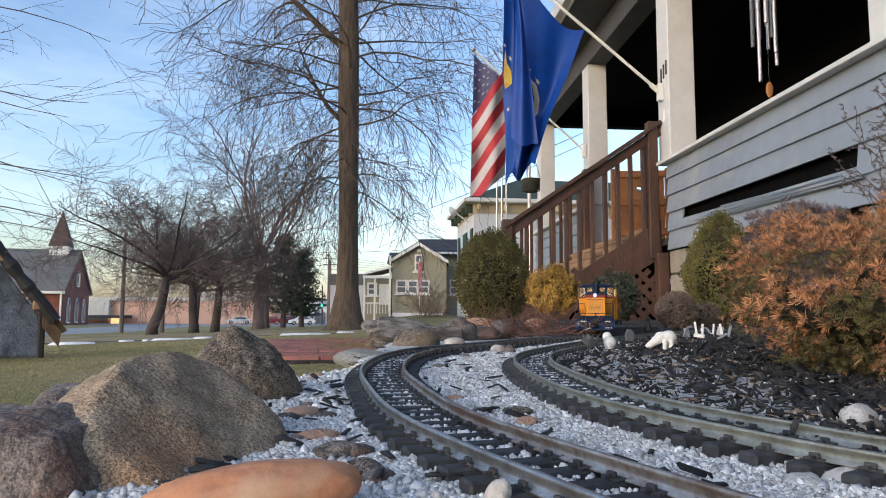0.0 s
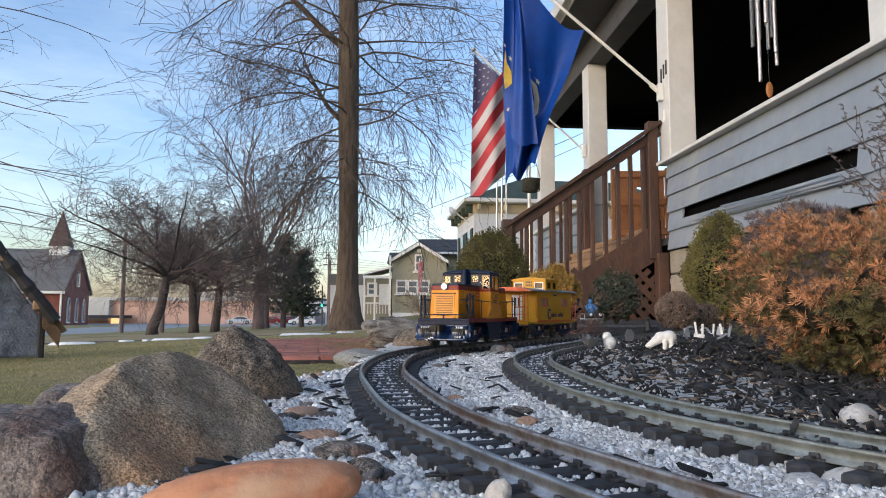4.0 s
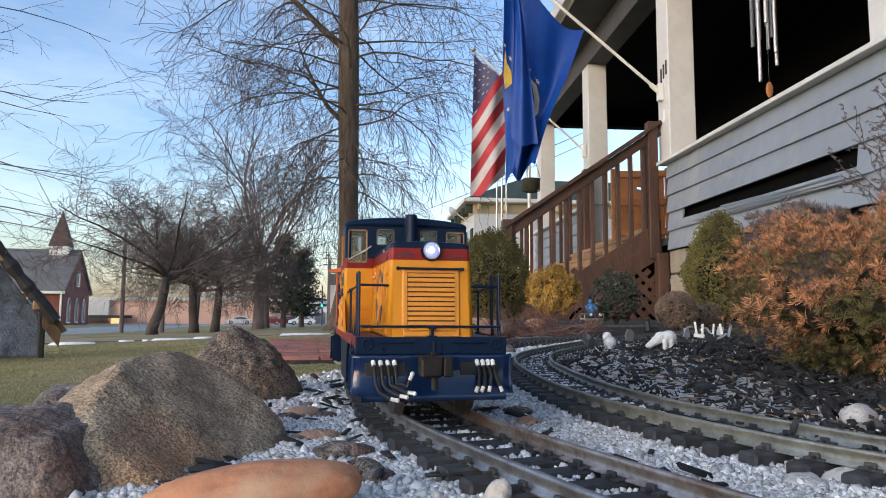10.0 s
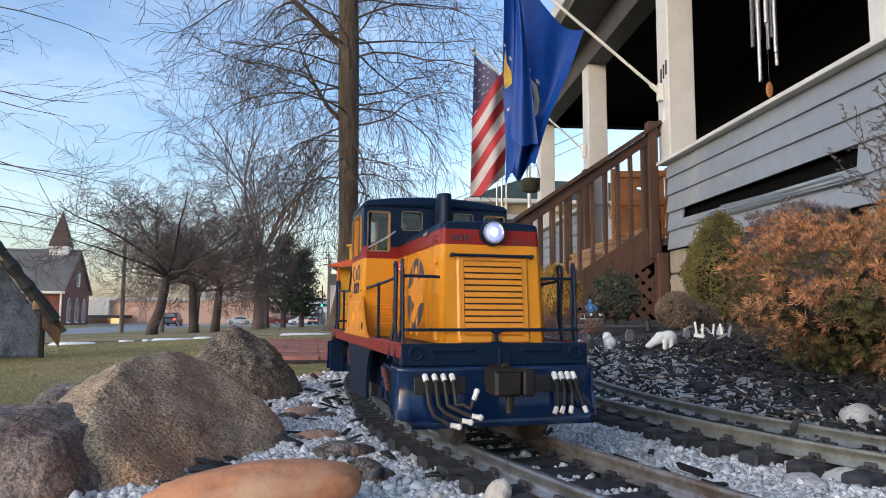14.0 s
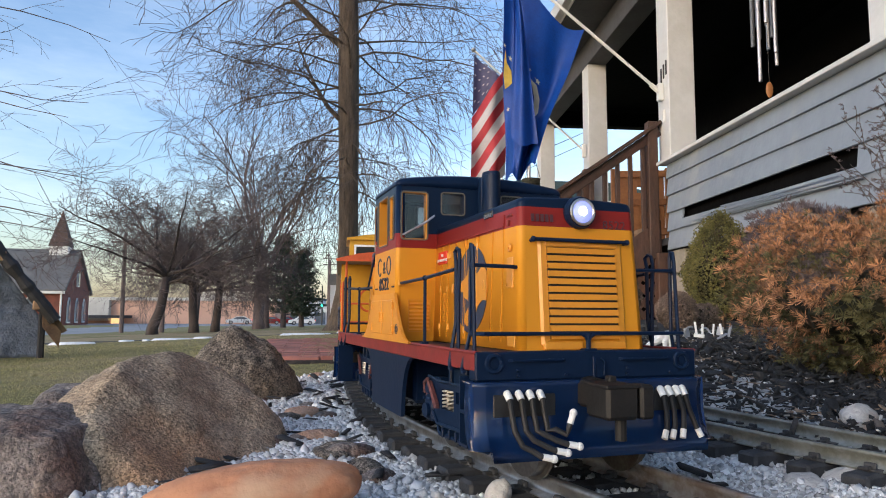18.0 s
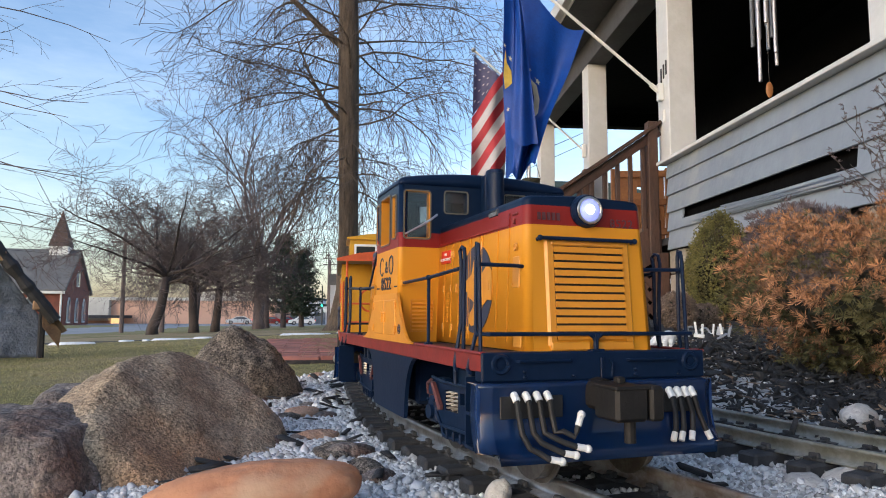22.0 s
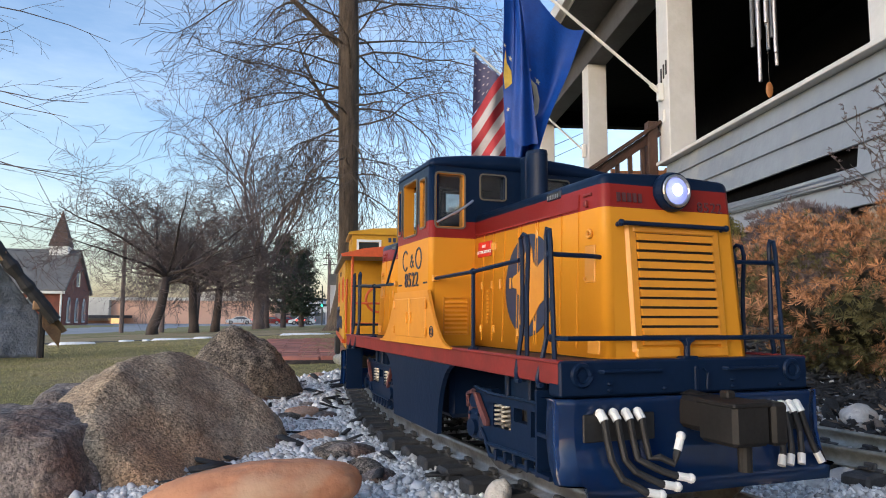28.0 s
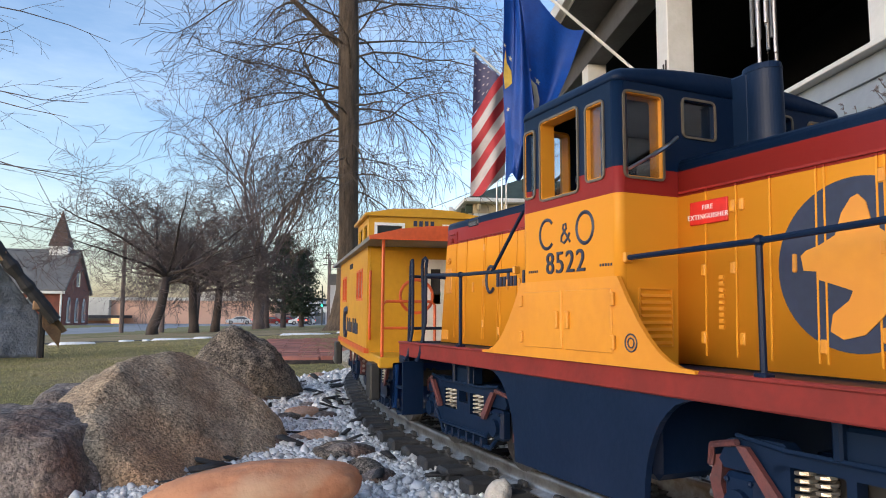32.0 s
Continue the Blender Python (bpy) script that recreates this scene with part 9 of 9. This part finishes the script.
# ---- tarp-covered stable on the lawn ----
def build_stable():
    g = -0.03
    st = tagged(empty("garden_stable", pose(-2.98, 4.16, g, 0, 0, 35) @ Matrix.Scale(0.885, 4)), "small A-frame wooden stable wrapped in a grey tarp", "stable")
    tarp = surf("grey_tarp", (0.20, 0.225, 0.275), (0.115, 0.13, 0.165), 9, 0.5, 0.7)
    def sheet(name, fn, nu, nv, label=""):
        grid, fs = [], []
        for j in range(nv + 1):
            for i in range(nu + 1):
                grid.append(fn(i / nu, j / nv))
        for j in range(nv):
            for i in range(nu):
                a = j * (nu + 1) + i
                fs.append((a, a + 1, a + nu + 2, a + nu + 1))
        ob = raw(name, grid, fs, tarp, st, True)
        m = ob.modifiers.new("thick", "SOLIDIFY")
        m.thickness = 0.01
        if label:
            ob["label"] = label
    half, zt, zb = 0.68, 1.10, 0.17
    def front(u, v):
        z = v * (zt - 0.05)
        x = (2 * u - 1) * max(0.02, min(0.55, (zt - z) * half / (zt - zb) - 0.05))
        d = 0.035 * noise.noise((x * 4, z * 4, 1)) + 0.02 * noise.noise(((x + z) * 13, (x - z) * 4, 5)) + 0.008 * noise.noise((x * 26, z * 20, 7)) - 0.05 * max(0, 0.1 - z)
        return (x, d, z)
    sheet("tarp_front", front, 50, 40, "wrinkled grey tarp")
    for s in (-1, 1):
        bm = B()
        d = Vector((s * half, 0, zb)) - Vector((0, 0, zt))
        tube_pts = [(0, 0), (s * half, zb - zt), (s * half + s * 0.03, zb - zt + 0.02), (s * 0.02, 0.05)]
        prism(bm, [(x, z + zt) for x, z in tube_pts], 0.26, Matrix(((1, 0, 0, 0), (0, 0, 1, 0.03), (0, 1, 0, 0), (0, 0, 0, 1))))
        part("roof_board", bm, surf("brown_board", (0.20, 0.12, 0.06), (0.12, 0.07, 0.04), 8, 0.8, 0.3) if s < 0 else bpy.data.materials["brown_board"], st)
        bm = B()
        pts = [(s * (half - 0.05) * u, -0.12, zt - 0.01 + (zb + 0.10 - zt) * u) for u in (k / 24 for k in range(25))]
        tube(bm, pts, [0.045 + 0.014 * noise.noise((k * 0.5, s, 2)) + 0.01 * noise.noise((k * 1.7, s, 5)) for k in range(25)], 9)
        part("rolled_tarp_edge", bm, surf("black_tarp", (0.035, 0.033, 0.035), None, 20, 0.7, 0.5) if s < 0 else bpy.data.materials["black_tarp"], st)
        for u in (0.22, 0.40, 0.76):
            bm = B()
            box(bm, (s * half * u, -0.13, zt + (zb - zt) * u - 0.02), (0.07, 0.05, 0.07), 0.006)
            part("wood_block", bm, M["tread"], st)
        bm = B()
        box(bm, (s * 0.555, -0.01, 0.14), (0.045, 0.05, 0.36), 0.01)
        part("post", bm, bpy.data.materials["black_tarp"], st)
        bm = B()
        prism(bm, [(s * 0.55, 0.34), (s * 0.67, 0.18), (s * 0.66, 0.07), (s * 0.55, 0.22)], 0.04, Matrix(((1, 0, 0, 0), (0, 0, 1, -0.10), (0, 1, 0, 0), (0, 0, 0, 1))))
        part("brace", bm, bpy.data.materials["brown_board"], st)


build_stable()


# ---- garden ornaments ----
M["palegrey"] = surf("pale_grey_plastic", (0.36, 0.38, 0.42), (0.28, 0.30, 0.34), 60, 0.5, 0.05)

def melt(ob):
    m = ob.modifiers.new("melt", "REMESH")
    m.mode, m.voxel_size, m.use_smooth_shade = "VOXEL", 0.0012, True
    m = ob.modifiers.new("soften", "SMOOTH")
    m.iterations = 8


def build_bear():
    o = empty("tmp")
    bpy.data.objects.remove(o)
    bm = B()
    ball(bm, (-0.008, 0, 0.027), 0.0165, 16, (1.05, 0.8, 0.95))
    ball(bm, (0.007, 0, 0.027), 0.0145, 14, (1.2, 0.75, 0.9))
    tube(bm, [(0.010, 0, 0.026), (0.022, 0, 0.018), (0.033, 0, 0.010), (0.043, 0, 0.006)], [0.012, 0.010, 0.0075, 0.0035], 10)
    for x, y in ((-0.016, -0.007), (-0.012, 0.008), (-0.004, -0.009), (0.002, 0.008)):
        rod(bm, (x, y, 0.0), (x, y, 0.022), 0.0055, 10)
    for y in (-0.005, 0.005):
        ball(bm, (0.022, y, 0.025), 0.0028, 8)
    ob = part("bear_figurine", bm, M["whiteplastic"], None, "", True)
    melt(ob)
    ob.matrix_world = pose(0.402, 1.25, 0.190, 0, 0, 172) @ Matrix.Scale(0.80, 4)
    tagged(ob, "white plastic bear figurine with its head lowered to the mulch", "figurine")
    bm = B()
    ball(bm, (0, 0, 0.016), 0.016, 14, (1.0, 0.9, 1.0))
    ball(bm, (0.007, 0, 0.030), 0.012, 12, (1.0, 0.9, 1.0))
    for y in (-0.008, 0.008):
        ball(bm, (0.004, y, 0.004), 0.006, 8)
    ob = part("seated_figurine", bm, M["whiteplastic"], None, "", True)
    melt(ob)
    ob.matrix_world = pose(0.302, 1.25, 0.190, 0, 0, 190) @ Matrix.Scale(0.74, 4)
    tagged(ob, "white seated animal figurine on the mulch", "figurine")
    lf = tagged(empty("metal_plant", pose(0.260, 1.22, 0.192) @ Matrix.Scale(0.78, 4)), "small plant ornament of grey metal leaves", "ornament")
    for k in range(6):
        t = k * 1.05
        bm = B()
        prism(bm, [(0, 0), (0.008, 0.012), (0.007, 0.028), (0, 0.042), (-0.007, 0.028), (-0.008, 0.012)], 0.0012, Matrix.Rotation(t, 4, "Z") @ Matrix.Rotation(radians(90 - 35 - 8 * (k % 2)), 4, "X"))
        part("leaf", bm, M["slate"], lf)
    pl = tagged(empty("toy_furniture", pose(0.613, 1.62, 0.200) @ Matrix.Scale(0.80, 4)), "jumble of white plastic toy chairs and rails", "toy")
    def slab(name, x, z, w, ht, tilt, mat, y=0.0):
        bm = B()
        box(bm, (0, 0, ht / 2), (w, 0.006, ht), 0.0012, pose(x, y, z, 0, tilt, 25 * math.sin(x * 90)))
        part(name, bm, M[mat], pl)
    def hoop(x, y, r, a0, a1, mat):
        bm = B()
        tube(bm, [(x + r * math.cos(t), y, 0.006 + 1.3 * r * math.sin(t)) for t in (a0 + (a1 - a0) * k / 9 for k in range(10))], 0.003, 6)
        part("hoop", bm, M[mat], pl)
    hoop(-0.040, 0.0, 0.019, 1.2, 3.3, "roofgrey")
    slab("backrest", -0.046, 0.0, 0.016, 0.028, -12, "palegrey", 0.008)
    slab("upright", -0.022, 0.004, 0.0065, 0.042, -6, "whiteplastic")
    slab("upright", -0.006, 0.004, 0.0065, 0.036, 3, "whiteplastic")
    slab("seat", -0.018, 0.0, 0.030, 0.011, 6, "whiteplastic", -0.006)
    hoop(0.004, 0.01, 0.017, 0.2, 2.4, "palegrey")
    slab("hook", 0.025, 0.006, 0.005, 0.034, 8, "whiteplastic")
    slab("foot", 0.016, 0.002, 0.018, 0.009, -20, "whiteplastic", -0.005)
    slab("runner", 0.034, -0.004, 0.006, 0.034, 62, "palegrey", -0.008)
    slab("backrest", 0.044, 0.006, 0.018, 0.026, 10, "palegrey")
    slab("upright", 0.050, 0.010, 0.007, 0.031, -8, "whiteplastic", -0.004)
    slab("blade", 0.070, 0.002, 0.007, 0.036, 14, "palegrey")
    bm = B()
    prism(bm, [(-0.009, 0), (0.009, 0), (0.009, 0.018), (0.004, 0.026), (-0.004, 0.026), (-0.009, 0.018)], 0.006, Matrix(((1, 0, 0, 0), (0, 0, 1, 0), (0, 1, 0, 0), (0, 0, 0, 1))))
    ob = part("marker_stone", bm, M["slate"])
    ob.matrix_world = pose(0.411, 1.52, 0.194, 0, 0, 10)
    tagged(ob, "tiny grey upright marker stone on the mulch", "ornament")
    bm = B()
    rod(bm, (0, 0, 0), (0, 0, 0.03), 0.010, 12, 0.006)
    ball(bm, (0, 0, 0.036), 0.007, 10)
    ob = part("lantern_ornament", bm, M["black"])
    ob.matrix_world = pose(0.63, 2.12, 0.205)
    tagged(ob, "small black lantern ornament in the bed", "ornament")


build_bear()


def build_handcar():
    hc = tagged(empty("toy_handcar", pose(0.454, 2.10, RAIL + 0.036, 0, 0, 12)), "grey toy rail handcar standing behind the curve", "toy")
    bm = B()
    box(bm, (0, 0, 0.016), (0.060, 0.040, 0.006), 0.001)
    part("deck", bm, M["roofgrey"], hc)
    for x in (-0.018, 0.018):
        for y in (-0.02, 0.02):
            bm = B()
            rod(bm, (x, y - 0.003, 0.010), (x, y + 0.003, 0.010), 0.010, 14)
            part("wheel", bm, M["steel"], hc)
    bm = B()
    box(bm, (0.006, 0, 0.027), (0.046, 0.030, 0.016), 0.003)
    box(bm, (-0.018, 0, 0.024), (0.018, 0.026, 0.010), 0.003)
    part("engine_box", bm, M["black"], hc)
    for x in (-0.010, 0.020):
        bm = B()
        rod(bm, (x, -0.0185, 0.030), (x, -0.0150, 0.030), 0.0042, 12)
        part("lamp", bm, M["whiteplastic"], hc, "round white lamp")
    for x in (-0.031, 0.031):
        bm = B()
        tube(bm, [(x, -0.017, 0.019), (x, -0.017, 0.032), (x, 0.017, 0.032), (x, 0.017, 0.019)], 0.0012, 6)
        part("end_rail", bm, M["steel"], hc)
    bm = B()
    rod(bm, (0, 0, 0.030), (0, 0, 0.054), 0.0125, 14, 0.0085)
    ball(bm, (0, 0, 0.053), 0.0085, 12, (1.15, 0.9, 0.7))
    for f in (-1, 1):
        tube(bm, [(f * 0.007, 0, 0.054), (f * 0.0155, -0.003, 0.046), (f * 0.014, -0.011, 0.038)], [0.0042, 0.0040, 0.0030], 8)
    ball(bm, (0.0, -0.001, 0.064), 0.0066, 12)
    rod(bm, (0, 0, 0.067), (0, 0, 0.0715), 0.0068, 12, 0.0050)
    fig = part("toy_figure", bm, surf("blue_figure_paint", (0.06, 0.19, 0.42), (0.04, 0.13, 0.32), 60, 0.5, 0.0), None, "", True)
    fig.matrix_world = hc.matrix_world @ pose(-0.004, 0, 0.005)
    tagged(fig, "plain blue toy doll seated on the handcar", "toy")
    bm = B()
    box(bm, (0, 0, -0.026), (0.34, 0.07, 0.036), 0.002)
    rl = part("siding_track", bm, M["tie"])
    rl.matrix_world = pose(0.50, 2.12, RAIL + 0.036, 0, 0, 20)
    tagged(rl, "short raised siding of dark garden track", "railway track")
    for y in (-0.0225, 0.0225):
        bm = B()
        box(bm, (0, y, -0.005), (0.34, 0.003, 0.009))
        part("rail", bm, M["rail"], rl)


build_handcar()


lay_ties(track_out, LINE_OUT)
lay_ties(track_in, LINE_IN)

# ---- the train's run ----
NOSE_Y = [0.02, 0.1111, 0.2006, 0.2671, 0.3535, 0.4997, 0.7099, 0.9489, 1.2611, 1.5226, 1.70, 1.8619, 2.1]
NOSE_X = [0.188, 0.1425, 0.0906, 0.0589, 0.0216, -0.0240, -0.0645, -0.0632, 0.028, 0.185, 0.298, 0.411, 0.470]
NOSE_YAW = [117.5, 114.68, 111.24, 108.45, 104.9, 98.83, 90.6, 78.6, 65.4, 62.0, 62.0, 76.0, 80.0]
RUN = [(0, 1.8680), (0.5, 1.7965), (1, 1.7075), (1.5, 1.6185), (2, 1.5350), (2.5, 1.4510), (3, 1.3720), (3.5, 1.2820), (4.5, 1.1170), (5.5, 0.9770), (6, 0.9050), (6.5, 0.8270), (7, 0.7400), (7.5, 0.6682), (8, 0.6053), (8.5, 0.5488), (9, 0.4997), (9.5, 0.4625), (10, 0.4362), (10.5, 0.4146), (11, 0.3920), (11.5, 0.3710), (12, 0.3576), (12.5, 0.3522), (13, 0.3489), (13.5, 0.3446), (14, 0.3392), (14.5, 0.3333), (15.5, 0.3172), (16.5, 0.2967), (17, 0.2800), (17.5, 0.2714), (18, 0.2693), (19, 0.2671), (20, 0.2661), (21, 0.2653), (22, 0.2649), (23, 0.2645), (24, 0.2640), (25, 0.2625), (25.5, 0.2609), (26.5, 0.2511), (27.5, 0.2326), (28, 0.2217), (28.5, 0.2104), (29, 0.2006), (29.5, 0.1911), (30, 0.1806), (30.5, 0.1674), (31, 0.1511), (31.5, 0.1315), (32, 0.1111)]
HALF = 0.1408


def loco_pose(y):
    x, a = spline(NOSE_Y, NOSE_X, y), radians(spline(NOSE_Y, NOSE_YAW, y))
    d = Vector((math.cos(a), math.sin(a), 0))
    nose = Vector((x, y, 0))
    c = nose + d * HALF
    zf, zr = RAIL + rise(y + 0.05), RAIL + rise(y + 0.05 + 0.196 * d.y)
    pitch = math.degrees(math.atan2(zf - zr, 0.196))
    return Matrix.Translation((c.x, c.y, (zf + zr) / 2)) @ Matrix.Rotation(a + math.pi, 4, "Z") @ pose(0, 0, 0, 0, -pitch, 0), nose + d * (2 * HALF + REAR + 0.022)


LINE_S = [0.0]
for a, b in zip(LINE_OUT, LINE_OUT[1:]):
    LINE_S.append(LINE_S[-1] + (b - a).length)


def on_line(s):
    i = int(np.clip(np.searchsorted(LINE_S, s) - 1, 0, len(LINE_S) - 2))
    return LINE_OUT[i].lerp(LINE_OUT[i + 1], (s - LINE_S[i]) / (LINE_S[i + 1] - LINE_S[i]))


def line_heading(y):
    """Which way the train faces on the outer line at this y."""
    e = 0.03
    d = Vector((spline(OUT_Y, OUT_X, y - e) - spline(OUT_Y, OUT_X, y + e), -2 * e))
    return math.atan2(d.y, d.x)


def caboose_pose(tail):
    ys = [p.y for p in LINE_OUT]
    s0 = float(np.interp(tail.y, ys, LINE_S))
    f, r = on_line(s0 + 0.068), on_line(s0 + 0.224)
    lead = on_line(s0)
    off = Vector((tail.x - lead.x, 0, 0)) * 0.1
    d = (f - r).normalized()
    c = (f + r) / 2 + off
    return Matrix.Translation(c) @ Matrix.Rotation(math.atan2(d.y, d.x), 4, "Z") @ pose(0, 0, 0, 0, -math.degrees(math.asin(d.z)), 0)


def drive(y):
    """The dark car in its lane, heading away."""
    x = -19.65 - 0.17 * y
    return pose(x, y, lawn_z(x, y) + 0.02, 0, 0, 99.6)


def wait_at(k):
    return pose(k * 120, 120, lawn_z(k * 120, 120) + 0.02, 0, 0, 80)


def motions():
    walk(suv, [(t, drive(y)) for t, y in ((0, 10), (7, 10), (8, 13), (9, 21), (10, 33.5), (11, 46.8), (11.5, 53.4), (12, 59.8), (12.5, 66.8), (13, 74.2), (13.5, 81.2), (14, 88.8), (14.5, 97), (15.5, 112), (17, 132), (19, 148), (21, 152), (32, 152))])
    walk(sedan, [(t, wait_at(k)) for t, k in ((0, -0.131), (12.2, -0.131), (13, -0.1865), (13.5, -0.183), (14.5, -0.181), (16.5, -0.135), (17, -0.131), (26.8, -0.131), (28, -0.199), (29, -0.1965), (32, -0.1965))])
    rows_l, rows_c = [], []
    for t, y in RUN:
        m, tail = loco_pose(y)
        rows_l.append((t, m))
        rows_c.append((t, caboose_pose(tail)))
    walk(loco, rows_l)
    walk(caboose, rows_c)
    for car, rows in ((loco, rows_l), (caboose, rows_c)):
        gone = [0.0]
        for (_, m0), (_, m1) in zip(rows, rows[1:]):
            gone.append(gone[-1] + (m1.translation - m0.translation).length)
        times = [t for t, m in rows]
        step = 0.0142 * radians(75)
        marks = [float(np.interp(k * step, gone, times)) for k in range(int(gone[-1] / step) + 1)] + [32.0]
        for truck in [o for o in car.children if o.name.startswith("truck")]:
            x = truck.location.x
            out = []
            for t, m in rows:
                p = m @ Vector((x, 0, 0))
                yaw = line_heading(p.y) - math.atan2(m[1][0], m[0][0])
                yaw = (yaw + math.pi) % (2 * math.pi) - math.pi
                out.append((t, Matrix.Translation((x, 0, 0)) @ Matrix.Rotation(yaw, 4, "Z")))
            walk(truck, out)
            for w in [o for o in truck.children if o.name.startswith("wheelset")]:
                home = w.location.copy()
                walk(w, [(t, Matrix.Translation(home) @ Matrix.Rotation(float(np.interp(t, times, gone)) / 0.0142, 4, "Y")) for t in marks])


motions()
